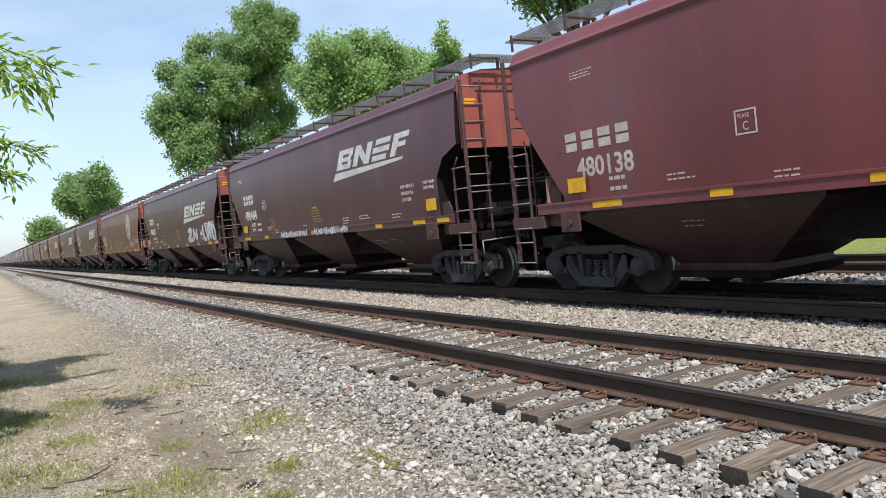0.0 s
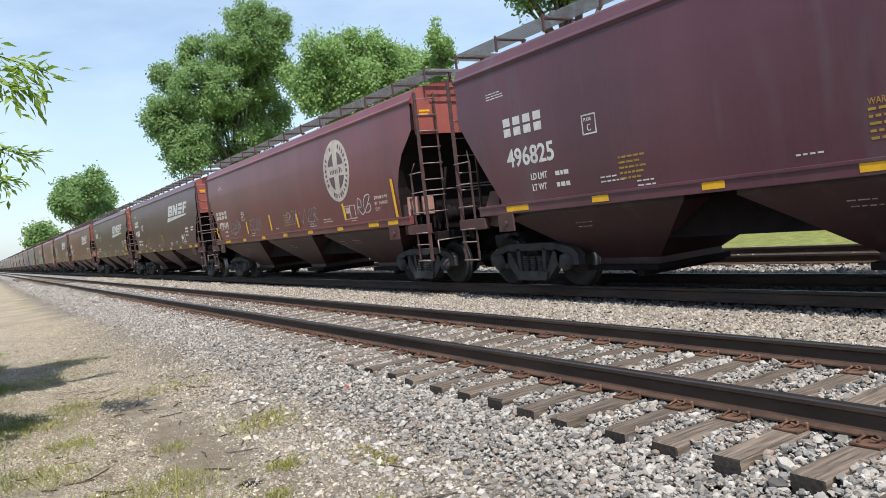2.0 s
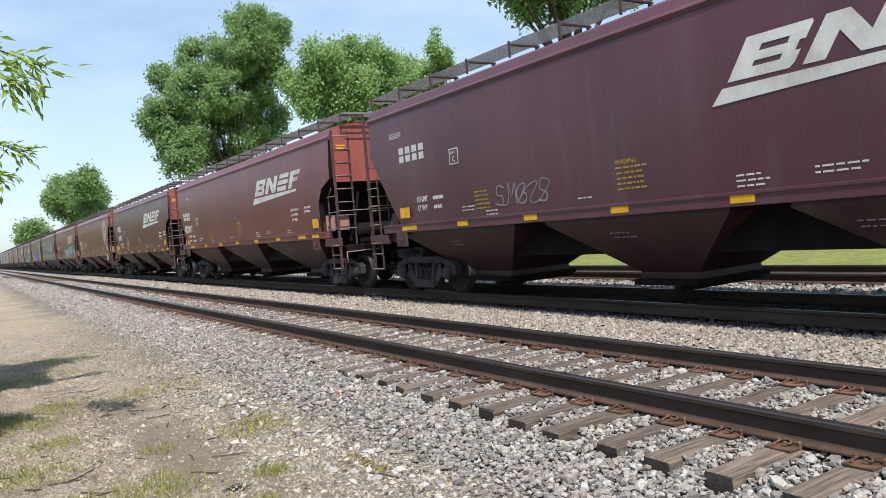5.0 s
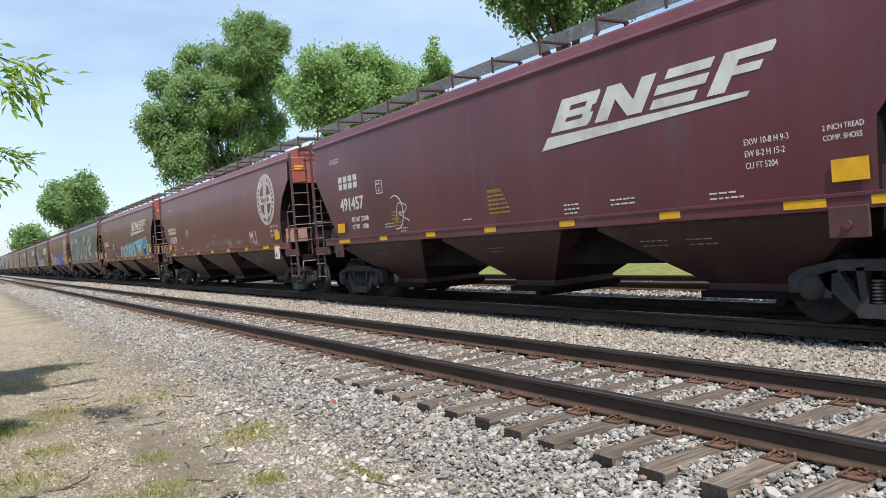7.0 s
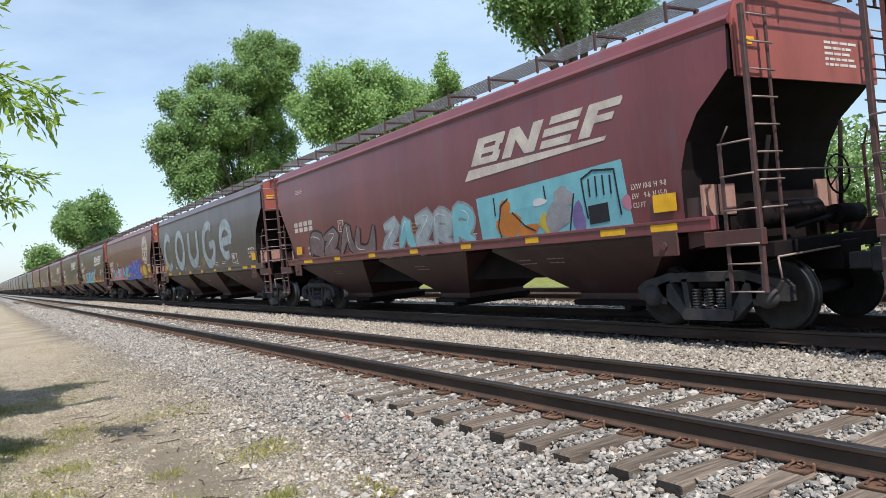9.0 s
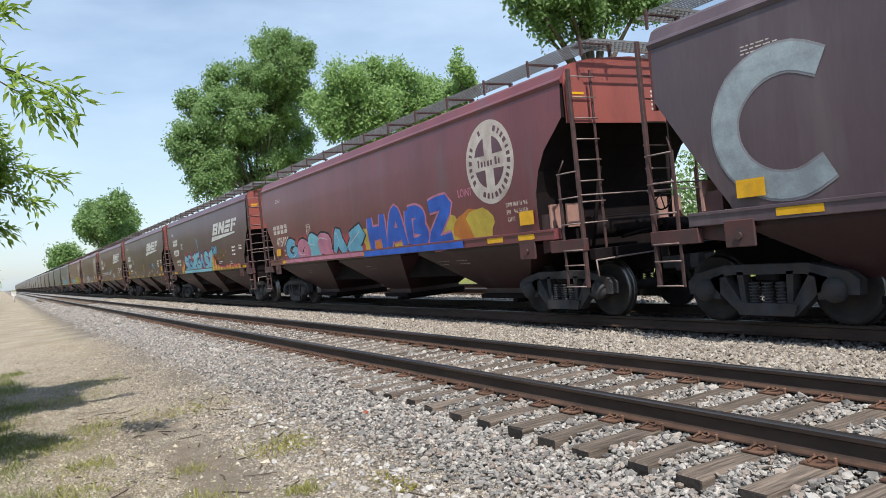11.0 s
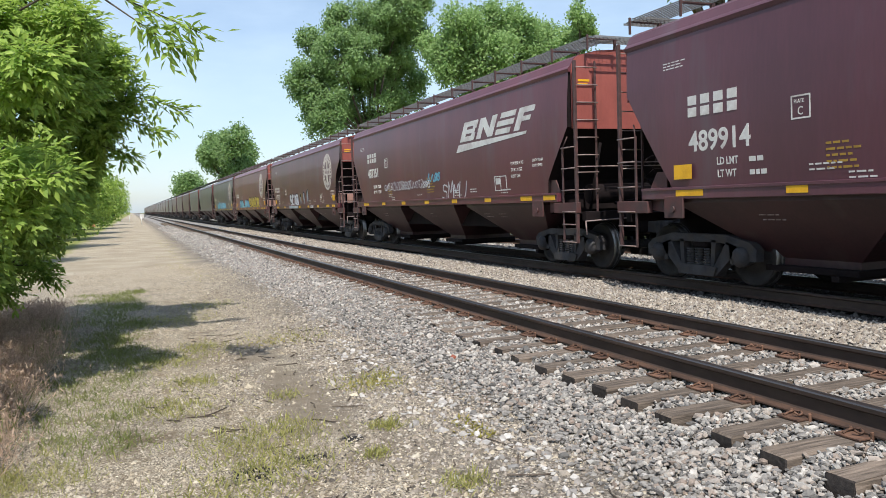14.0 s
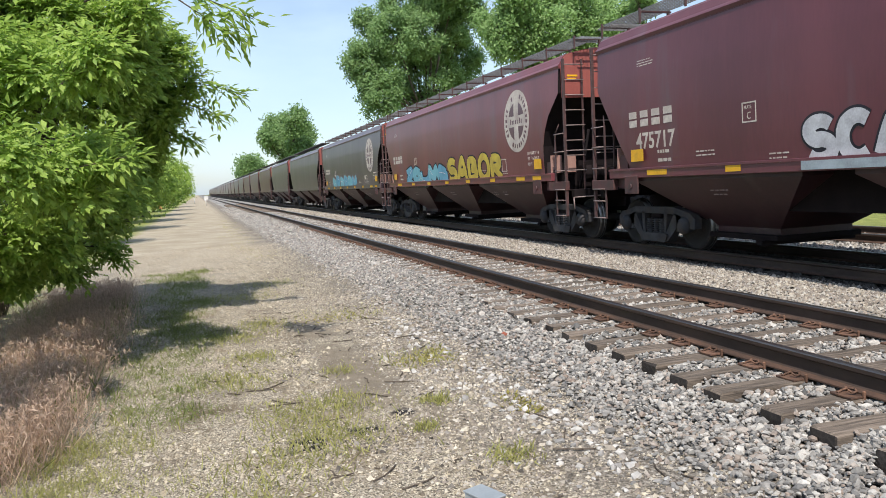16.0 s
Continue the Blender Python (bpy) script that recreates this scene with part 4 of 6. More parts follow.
def wild_piece(car, y0, y1, z0, z1, fills, edge, seed, label, count=5, back=None):
    """Unreadable interlocking letters of fat swelling strokes: a halo and a rim behind, fills and shines in front."""
    rnd = random.Random(seed)
    if back:
        for k in range(count * 3):
            y, up = y0 + (y1 - y0) * (k + 0.5) / (count * 3), z1 + rnd.uniform(-0.28, 0.05) * (z1 - z0)
            wide = abs(y1 - y0) / count * rnd.uniform(0.30, 0.45)
            bm = prism(B(), [(y + wide, z0), (y + wide * 0.7, up - 0.25), (y + wide * 0.1, up + 0.06), (y - wide * 0.3, up - 0.15), (y - wide, up - 0.3), (y - wide, z0)], -1.6432 - 0.0001 * k, -1.6420)
            tagged(part("graffiti_halo", bm, back, car), kind="stuff")
    step = (y1 - y0) / count
    for k in range(count):
        ya, cell, h = y0 + step * k, abs(step) * 1.08, (z1 - z0) * rnd.uniform(0.86, 1.0)
        lean = rnd.uniform(-0.14, 0.14)
        w = cell * rnd.uniform(0.30, 0.40)
        pts = smooth([(ya - cell * (0.08 + 0.84 * u) + lean * v, z0 + w * 0.4 + (h - w * 0.8) * v) for u, v in rnd.choice(GLYPHS)], 4)
        ends = (rnd.uniform(0.15, 0.5), 1.0, rnd.uniform(0.7, 1.1), 1.0, rnd.uniform(0.1, 0.5))
        at = 0.0018 * (k % 2)
        tagged(part("graffiti_edge", ribbon(B(), pts, [w * e + 0.11 for e in ends], -1.6462 - at), edge, car), kind="stuff")
        tagged(part("graffiti_letter", ribbon(B(), pts, [w * e for e in ends], -1.6500 - at), fills[k % len(fills)], car, label if k == 0 else ""), kind="stuff")
        a = rnd.randrange(2, max(3, len(pts) - 8))
        shine = [(y + w * 0.22, z + w * 0.14) for y, z in pts[a:a + 6]]
        tagged(part("graffiti_shine", ribbon(B(), shine, (0.01, 0.03, 0.01), -1.6545 - at), SPRAY["white"], car), kind="stuff")


def slant_strip(car, y, z0, z1, lean=0.12, w=0.10):
    """A tall yellow reflective strip, leaning."""
    part("reflector_strip", prism(B(), [(y, z0), (y + lean, z1), (y + lean - w, z1), (y - w, z0)], -1.642, -1.638), M_YELLOW, car, "slanting yellow reflective strip")


# ---- the train ----
# y of each car's front ladder at the start
FRONTS = [-6.66, 11.24, 28.16, 45.02, 63.13, 80.20, 97.60, 115.58, 132.64, 150.59, 168.37, 186.40, 204.49, 221.12, 238.10, 255.30, 273.10, 290.20]
CARS, HALVES, AXLES = [], [], []
LOOKS = (
    # colour, front, half length, mark (slanted, or where the round one sits), number, label
    ("red", "cut", LONG, "", "480138", "faded red covered hopper railcar with cream number"),
    ("brown", "cut", SHORT, "slanted", "490484", "dark brown covered hopper railcar with scrawls along its sill"),
    ("brown", "curved", SHORT, "slanted", "496825", "dark brown covered hopper railcar with white bubble graffiti"),
    ("red", "curved", LONG, -4.1, "479949", "faded red covered hopper railcar with cream round mark"),
    ("brown", "sloped", SHORT, "slanted", "492057", "clean brown covered hopper railcar with white mark and yellow strips"),
    ("brown", "cut", SHORT, "slanted", "", "brown covered hopper railcar with white slanted mark"),
    ("red", "cut", LONG, "slanted", "483917", "red covered hopper railcar with white slanted mark"),
    ("maroon", "cut", SHORT, "slanted", "491457", "maroon covered hopper railcar with a thin white tag"),
    ("red", "curved", LONG, -6.1, "473679", "red covered hopper railcar with cream round mark"),
    ("red", "curved", LONG, "slanted", "", "red covered hopper railcar with a blue painted mural"),
    ("grey", "curved", LONG, "", "", "weathered grey covered hopper railcar with tall white graffiti"),
    ("red", "curved", LONG, -5.9, "475104", "red covered hopper railcar with large blue graffiti"),
    ("brown", "sloped", SHORT, "slanted", "492278", "brown covered hopper railcar with blue and orange graffiti"),
    ("brown", "cut", SHORT, "slanted", "489914", "dark brown covered hopper railcar with a small cyan tag"),
    ("maroon", "sloped", SHORT, "slanted", "487351", "maroon covered hopper railcar with white tags"),
    ("maroon", "curved", LONG, -5.9, "475717", "red covered hopper railcar with faded mark and silver graffiti"),
    ("red", "curved", LONG, -5.7, "", "red covered hopper railcar with cyan and yellow graffiti"),
    ("grey", "curved", LONG, -5.7, "", "grey-brown covered hopper railcar with a cream round mark"),
)
REST = ("grey", "grey", "brown", "faded", "brown", "grey", "grey", "faded", "brown")
for k in range(46):
    if k < len(LOOKS):
        c, st, half, mk, num, lab = LOOKS[k]
        car, spin = hopper_car(k, c, st, half, mk, num, lab)
        AXLES.append(spin)
    else:
        half = (SHORT, LONG)[k % 3 == 0]
        car = far_car(REST[k % len(REST)], ("curved", "sloped", "cut")[k % 3], half, "weathered covered hopper railcar far along the train")
        FRONTS.append(FRONTS[-1] + (17.9 if HALVES[-1] == LONG else 16.95))
    CARS.append(car)
    HALVES.append(half)


def car_y(k, t):
    return FRONTS[k] + HALVES[k] - SPEED * t


S = SPRAY
part("jack_plate", box(B(), -1.685, -1.665, -7.06, -6.70, 1.08, 1.42, 0.008), M_WHITE, CARS[8], "white painted jacking plate")
tag_scrawl(CARS[1], 2.6, 1.40, 2.1, 0.14, S["white"], 1, 0.04, "white scrawled tag along the sill", -1.672)
tag_scrawl(CARS[1], -0.1, 1.40, 2.2, 0.14, S["white"], 2, 0.04, "white scrawled tag along the sill", -1.672)
hand_word(CARS[2], "ZN", -2.20, 1.55, 0.80, 0.60, 0.20, S["white"], S["grey"], "white hand-sprayed graffiti letters", 1.12, 0.02)
hand_word(CARS[2], "LVEO", -4.80, 1.50, 0.50, 0.74, 0.21, S["white"], S["grey"], "white bubble letter graffiti", 0.94, 0.02, seed=5)
for i, (y, w) in enumerate(((5.6, 1.0), (3.5, 1.2), (-0.2, 2.1), (-5.05, 0.45))):
    tag_scrawl(CARS[3], y, 1.74, w, 0.40, S["white"] if i == 3 else S["grey"], 10 + i, 0.028, "thin grey scrawled tag")
tag_scrawl(CARS[7], 3.42, 1.78, 0.42, 0.60, S["white"], 15, 0.026, "thin white looping tag")
tagged(part("graffiti_tag", ribbon(B(), smooth([(y, z) for y, z in arc(3.42, 1.98, 0.33, 0.36, 60, 285)], 2), (0.02, 0.035, 0.03), -1.6465), S["white"], CARS[7]), kind="stuff")
for y, z0, z1 in ((7.28, 1.66, 2.02), (3.60, 1.62, 2.05), (1.22, 1.64, 2.12), (-1.10, 1.62, 2.02), (-4.32, 1.64, 2.06), (-7.00, 1.56, 2.40)):
    slant_strip(CARS[3], y, z0, z1)

tag_scrawl(CARS[8], 0.6, 1.68, 2.6, 0.18, S["grey"], 16, 0.020, "thin white wavy line")
tag_scrawl(CARS[5], 3.0, 1.70, 1.4, 0.36, S["grey"], 17, 0.03, "thin grey scrawled tag")

# the mural on the blue ground
mural = CARS[9]
bm = B()
prism(bm, [(-2.5, 1.40), (-2.45, 2.30), (-6.15, 2.48), (-6.25, 1.46)], -1.6450, -1.6410)
part("mural_ground", bm, S["sky"], mural, "sky blue mural ground with orange and grey shapes")
rnd = random.Random(9)
for nm, y, z, ry, rz, c in (("orange", -3.35, 1.74, 0.34, 0.22, "orange"), ("orange", -3.28, 2.02, 0.16, 0.18, "orange"), ("orange", -3.85, 1.62, 0.34, 0.10, "orange"), ("grey", -4.65, 1.78, 0.30, 0.24, "grey"),
                            ("grey", -4.85, 2.08, 0.22, 0.17, "grey"), ("grey", -5.15, 1.72, 0.16, 0.22, "violet"), ("leaf", -4.25, 2.06, 0.16, 0.07, "white"), ("bin", -4.35, 1.70, 0.14, 0.18, "yellow"),
                            ("badge", -6.18, 1.86, 0.10, 0.10, "pink")):
    bm = B()
    lump(bm, y, z, ry, rz, rnd, -1.6475 - 0.0005 * rnd.random())
    part("mural_shape", bm, S[c], mural)
for pts in (((-5.35, 1.7), (-5.30, 2.30), (-5.55, 2.40), (-6.0, 2.36), (-6.05, 1.7)), ((-5.45, 2.28), (-5.45, 2.02)), ((-5.6, 2.3), (-5.6, 2.02)), ((-5.75, 2.3), (-5.75, 2.02)), ((-5.9, 2.28), (-5.9, 2.02)),
            ((-3.1, 1.5), (-3.05, 1.75), (-3.2, 2.1), (-3.4, 2.2)), ((-3.5, 1.95), (-3.8, 1.7), (-4.05, 1.6)), ((-4.9, 1.5), (-5.0, 1.8), (-5.1, 2.1)), ((-4.4, 2.3), (-4.42, 2.1)), ((-3.0, 2.25), (-3.0, 1.95))):
    bm = B()
    stroke(bm, pts, 0.03, -1.6510)
    part("mural_line", bm, S["black"], mural)
bm = B()
prism(bm, [(-5.38, 1.60), (-5.38, 1.88), (-5.80, 1.90), (-5.80, 1.62)], -1.6530, -1.6490)
part("mural_window", bm, S["black"], mural)
wild_piece(mural, 5.9, 1.9, 1.42, 2.30, [S["faint"], S["faint"]], S["black"], 31, "faded grey graffiti letters", 4)
wild_piece(mural, 1.5, -2.3, 1.40, 2.28, [S["haze"], S["sky"], S["haze"]], S["grey"], 32, "pale blue graffiti letters", 5)

hand_word(CARS[10], "COUGE", 7.0, 1.62, 1.75, 1.75, 0.34, S["haze"], S["grey"], "tall faded white graffiti letters", 1.42, 0.03)

habz = CARS[11]
wild_piece(habz, 5.9, 0.1, 1.40, 2.20, [S["cyan"], S["pink"], S["sky"], S["pink"], S["cyan"]], S["black"], 41, "blue and pink graffiti letters", 6, S["red"])
rnd = random.Random(42)
for k, y in enumerate((-0.1, -0.9, -1.9, -3.0, -4.2, -4.9, -5.4)):
    bm = B()
    lump(bm, y, 1.78, 0.5, 0.30, rnd, -1.6425 - 0.0002 * k)
    part("graffiti_cloud", bm, S["orange"] if k % 2 else S["yellow"], habz)
hand_word(habz, "HABZ", -0.40, 1.42, 0.96, 1.02, 0.30, S["blue"], S["pink"], "large blue graffiti letters with pink rims", 1.06, 0.05, -1.6470)
bm = B()
side_plate(bm, -4.8, -0.1, 1.37, 1.50, -1.672)
part("graffiti_base", bm, S["blue"], habz)
bm = B()
side_plate(bm, 0.0, 5.9, 1.40, 1.50, -1.672)
part("graffiti_base", bm, S["pink"], habz)
letters(habz, "LOINT", -4.7, 2.36, 0.22, S["pink"], "graffiti_word", -1.645)

blue = CARS[12]
wild_piece(blue, 3.8, -2.0, 1.42, 2.34, [S["sky"], S["cyan"], S["sky"]], S["indigo"], 54, "pale blue spiky graffiti letters", 7, S["red"])
part("graffiti_base", side_plate(B(), -1.9, 3.75, 1.38, 1.50, -1.672), S["sky"], blue)
bm = B()
stroke(bm, [(0.75, 2.88), (0.62, 2.60), (0.55, 2.2)], 0.07, -1.655)
part("graffiti_spike", bm, S["cyan"], blue)
hand_word(blue, "CONT", -1.98, 2.08, 0.20, 0.32, 0.055, S["cyan"], S["cyan"], "small cyan hand-sprayed word", 1.08, 0.004)
loops = [p for k in range(7) for p in arc(-1.75 - 0.40 * k, 1.84 + 0.03 * k + 0.04 * (k % 3), 0.07, 0.09 + 0.04 * (k % 3), -60, 230, 6)]
tagged(part("graffiti_tag", ribbon(B(), smooth(loops, 3), (0.022, 0.03, 0.018, 0.028), -1.6465, 0.00001), M_DULL, blue, "dull yellow looping scribble"), kind="stuff")
rnd = random.Random(53)
for k in range(72):                 # a row of yellow flames with red tips along the sill
    y = 4.35 - k * 0.15
    if -2.0 < y < 3.7:
        continue
    up = rnd.uniform(1.52, 1.64) + (0.5 * max(0.0, 1 - abs(y + 2.1) / 0.9) if y < 0 else 0.45 * max(0.0, 1 - abs(y - 3.7) / 0.7))
    bm = prism(B(), [(y + 0.09, 1.40), (y + 0.05, up - 0.03), (y - 0.02, up), (y - 0.09, up - 0.05), (y - 0.095, 1.40)], -1.6732, -1.6722)
    tagged(part("graffiti_flame", bm, S["red"], blue), kind="stuff")
    bm = prism(B(), [(y + 0.065, 1.39), (y + 0.04, up - 0.08), (y - 0.03, up - 0.06), (y - 0.065, 1.39)], -1.6745, -1.6735)
    tagged(part("graffiti_flame", bm, S["yellow"] if k % 3 else S["orange"], blue), kind="stuff")

tag_scrawl(CARS[13], -3.15, 1.86, 0.85, 0.36, S["cyan"], 61, 0.06, "small cyan tag")
tag_scrawl(CARS[14], 3.95, 1.88, 4.1, 0.24, S["white"], 62, 0.03, "thin white tag")
tag_scrawl(CARS[14], -1.05, 1.52, 1.7, 0.52, S["white"], 63, 0.045, "white looping tag")
tag_scrawl(CARS[14], -0.05, 2.04, 0.8, 0.26, S["cyan"], 64, 0.06, "small blue tag")
hand_word(CARS[15], "SCAB", 2.58, 1.44, 0.50, 0.66, 0.20, S["white"], S["black"], "silver white bubble graffiti with black rims", 1.13, 0.035)
part("graffiti_base", side_plate(B(), 0.30, 2.62, 1.38, 1.50, -1.672), S["haze"], CARS[15])
wild_piece(CARS[16], 5.1, 0.0, 1.38, 2.14, [S["cyan"], S["sky"]], S["black"], 71, "cyan spiky graffiti letters", 5)
hand_word(CARS[16], "SABOR", -0.1, 1.42, 0.86, 0.80, 0.24, S["yellow"], S["black"], "yellow bubble graffiti letters", 1.08, 0.04)
wild_piece(CARS[17], 4.7, -2.3, 1.40, 2.10, [S["sky"], S["cyan"]], S["grey"], 72, "pale blue graffiti letters", 6)
# plain painted shapes and a word in a row on the same side
rnd = random.Random(81)
for y, z, ry, rz in ((-0.10, 1.77, 0.15, 0.23), (-0.92, 1.86, 0.18, 0.28), (-1.73, 1.95, 0.19, 0.30)):
    bm = B()
    lump(bm, y, z + 0.05, ry * 1.12, rz * 1.08, rnd, -1.6440)
    part("graffiti_haze", bm, S["black"], CARS[15])
    bm = B()
    lump(bm, y, z - 0.03, ry, rz * 0.92, rnd, -1.6470)
    part("graffiti_oval", bm, S["grey"], CARS[15], "grey painted oval with a dark edge")
letters(CARS[15], "SCAB", -2.54, 1.38, 0.15, S["white"], "graffiti_word", -1.672, 0.004, 1.6)


# ---- ground ----
def ground_z(x, y):
    """The bed of the tracks stands over the path beside it."""
    if x < -2.1:
        z = -0.17
    elif x < -0.75:
        z = -0.17 + 0.03 * (x + 2.1) / 1.35
    elif x < -0.6:
        z = -0.14 + 0.085 * (x + 0.75) / 0.15
    elif x < 11.5:
        z = -0.055
    elif x < 13:
        z = -0.055 - 0.4 * (x - 11.5) / 1.5
    else:
        z = -0.455
    return z + 0.018 * noise.noise(Vector((x * 0.9, y * 0.9, 0.3)))


def spaced(near0, near1, step, far):
    a = list(np.arange(near0, near1 + 1e-6, step))
    lo, hi, s = near0, near1, step
    while hi < far:
        s *= 1.35
        lo, hi = lo - s, hi + s
        a = [lo] + a + [hi]
    return a


def build_ground():
    xs, ys = spaced(-9, 13.5, 0.15, 3000), spaced(-3, 22, 0.15, 3000)
    co = [(x, y, ground_z(x, y)) for y in ys for x in xs]
    n = len(xs)
    fs = [(j * n + i, j * n + i + 1, (j + 1) * n + i + 1, (j + 1) * n + i) for j in range(len(ys) - 1) for i in range(n - 1)]
    me = bpy.data.meshes.new("ground")
    me.from_pydata(co, [], fs)
    me.materials.append(ground_material())
    ob = new("ground", me)
    return tagged(ob, "pale dirt and fine gravel ground beside the tracks", "ground", kind="structure")


def ground_material():
    m = bpy.data.materials.new("dirt_and_gravel")
    m.use_nodes = True
    n, l = m.node_tree.nodes, m.node_tree.links
    p = n["Principled BSDF"]
    p.inputs["Roughness"].default_value = 0.95
    p.inputs["Specular IOR Level"].default_value = 0.2
    co = n.new("ShaderNodeTexCoord").outputs["Object"]
    sep = n.new("ShaderNodeSeparateXYZ")
    l.new(co, sep.inputs[0])

    def noise_tex(scale, detail=6):
        t = n.new("ShaderNodeTexNoise")
        t.inputs["Scale"].default_value, t.inputs["Detail"].default_value = scale, detail
        l.new(co, t.inputs["Vector"])
        return t.outputs["Fac"]

    def ramp(fac, a, b, ca=(0, 0, 0), cb=(1, 1, 1)):
        r = n.new("ShaderNodeValToRGB")
        r.color_ramp.elements[0].position, r.color_ramp.elements[0].color = a, (*ca, 1)
        r.color_ramp.elements[1].position, r.color_ramp.elements[1].color = b, (*cb, 1)
        l.new(fac, r.inputs["Fac"])
        return r.outputs["Color"]

    def mix(fac, a, b):
        x = n.new("ShaderNodeMixRGB")
        l.new(fac, x.inputs["Fac"])
        for s, c in (("Color1", a), ("Color2", b)):
            if isinstance(c, tuple):
                x.inputs[s].default_value = (*c, 1)
            else:
                l.new(c, x.inputs[s])
        return x.outputs["Color"]

    def band(axis, a, b, wobble=0.0):
        """0 below a, 1 above b along an axis, with an uneven edge."""
        v = sep.outputs[axis]
        if wobble:
            add = n.new("ShaderNodeMath")
            add.operation = "MULTIPLY_ADD"
            l.new(noise_tex(0.9), add.inputs[0])
            add.inputs[1].default_value = wobble
            l.new(v, add.inputs[2])
            a, b, v = a + wobble / 2, b + wobble / 2, add.outputs[0]
        r = n.new("ShaderNodeMapRange")
        r.inputs["From Min"].default_value, r.inputs["From Max"].default_value = a, b
        l.new(v, r.inputs["Value"])
        return r.outputs["Result"]

    grit = noise_tex(55, 8)
    speck = n.new("ShaderNodeTexVoronoi")
    speck.inputs["Scale"].default_value = 38
    l.new(co, speck.inputs["Vector"])
    dirt = ramp(noise_tex(1.3), 0.35, 0.7, (0.18, 0.14, 0.097), (0.34, 0.28, 0.198))
    dirt = mix(ramp(grit, 0.45, 0.7), dirt, (0.095, 0.074, 0.053))
    dirt = mix(ramp(speck.outputs["Color"], 0.72, 0.85), dirt, (0.46, 0.42, 0.35))
    gravel = ramp(speck.outputs["Color"], 0.1, 0.9, (0.15, 0.13, 0.11), (0.38, 0.34, 0.29))
    gravel = mix(ramp(grit, 0.42, 0.66), gravel, (0.085, 0.072, 0.060))
    # ground below the ballast: shade in the stones' gaps put into a dark tone
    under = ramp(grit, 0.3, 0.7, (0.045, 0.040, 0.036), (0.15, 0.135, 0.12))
    lane = ramp(noise_tex(0.7, 9), 0.3, 0.7, (0.33, 0.275, 0.205), (0.47, 0.41, 0.32))
    lane = mix(ramp(grit, 0.5, 0.75), lane, (0.24, 0.20, 0.15))
    colour = mix(ramp(noise_tex(0.8), 0.46, 0.60), dirt, gravel)
    fine = n.new("ShaderNodeTexVoronoi")
    fine.inputs["Scale"].default_value = 85
    l.new(co, fine.inputs["Vector"])
    crushed = ramp(fine.outputs["Color"], 0.15, 0.85, (0.13, 0.108, 0.080), (0.62, 0.545, 0.43))
    crushed = mix(ramp(fine.outputs["Distance"], 0.55, 0.9), crushed, (0.075, 0.062, 0.05))
    colour = mix(ramp(noise_tex(2.2, 8), 0.36, 0.52), colour, crushed)

    def puddle(cx, cy, sx, sy, a, b):
        """A patch with a ragged edge: 1 in the middle, 0 outside."""
        mp = n.new("ShaderNodeMapping")
        mp.vector_type = "TEXTURE"
        mp.inputs["Location"].default_value, mp.inputs["Scale"].default_value = (cx, cy, 0), (sx, sy, 1000)
        l.new(co, mp.inputs["Vector"])
        ln = n.new("ShaderNodeVectorMath")
        ln.operation = "LENGTH"
        l.new(mp.outputs["Vector"], ln.inputs[0])
        third = n.new("ShaderNodeMath")
        third.operation = "MULTIPLY"
        l.new(ln.outputs["Value"], third.inputs[0])
        third.inputs[1].default_value = 0.33
        ad = n.new("ShaderNodeMath")
        ad.operation = "MULTIPLY_ADD"
        l.new(noise_tex(3.5, 8), ad.inputs[0])
        ad.inputs[1].default_value = 0.55
        l.new(third.outputs[0], ad.inputs[2])
        return ramp(ad.outputs[0], a, b, (1, 1, 1), (0, 0, 0))
    mud = ramp(noise_tex(9, 8), 0.35, 0.7, (0.205, 0.170, 0.130), (0.265, 0.225, 0.175))
    for spot in ((-3.03, 6.4, 0.36, 1.5), (-3.45, 8.9, 0.75, 0.55), (-2.75, 4.6, 0.3, 0.5)):
        colour = mix(puddle(*spot, 0.50, 0.68), colour, mud)
    for spot in ((-3.75, 4.55, 0.14, 0.16), (-3.35, 4.72, 0.16, 0.10), (-2.95, 5.0, 0.10, 0.10)):
        colour = mix(puddle(*spot, 0.50, 0.68), colour, (0.032, 0.030, 0.030))
    far = band("Y", 16.0, 25.0, 3.0)
    colour = mix(far, colour, lane)
    colour = mix(band("X", -2.9, -2.0, 1.2), colour, gravel)
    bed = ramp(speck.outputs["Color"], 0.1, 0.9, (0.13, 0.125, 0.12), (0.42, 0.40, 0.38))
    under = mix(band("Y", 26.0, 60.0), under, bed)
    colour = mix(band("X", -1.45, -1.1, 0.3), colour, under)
    # bed under the train: oil and the train's shade, painted as a near-black band
    train_shade = mix(band("X", 3.9, 4.3, 0.3), (0, 0, 0), (1, 1, 1))
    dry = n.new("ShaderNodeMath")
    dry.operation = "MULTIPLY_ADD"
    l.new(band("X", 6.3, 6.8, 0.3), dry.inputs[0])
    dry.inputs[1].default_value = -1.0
    l.new(train_shade, dry.inputs[2])
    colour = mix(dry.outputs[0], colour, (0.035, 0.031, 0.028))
    turf = ramp(noise_tex(3.0), 0.3, 0.7, (0.16, 0.19, 0.055), (0.30, 0.31, 0.10))
    colour = mix(band("X", 12.0, 13.5, 0.8), colour, turf)
    left = n.new("ShaderNodeMath")
    left.operation = "SUBTRACT"
    left.inputs[0].default_value = 1.0
    l.new(band("X", -7.8, -7.1, 0.9), left.inputs[1])
    colour = mix(left.outputs[0], colour, turf)
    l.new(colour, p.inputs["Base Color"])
    bp = n.new("ShaderNodeBump")
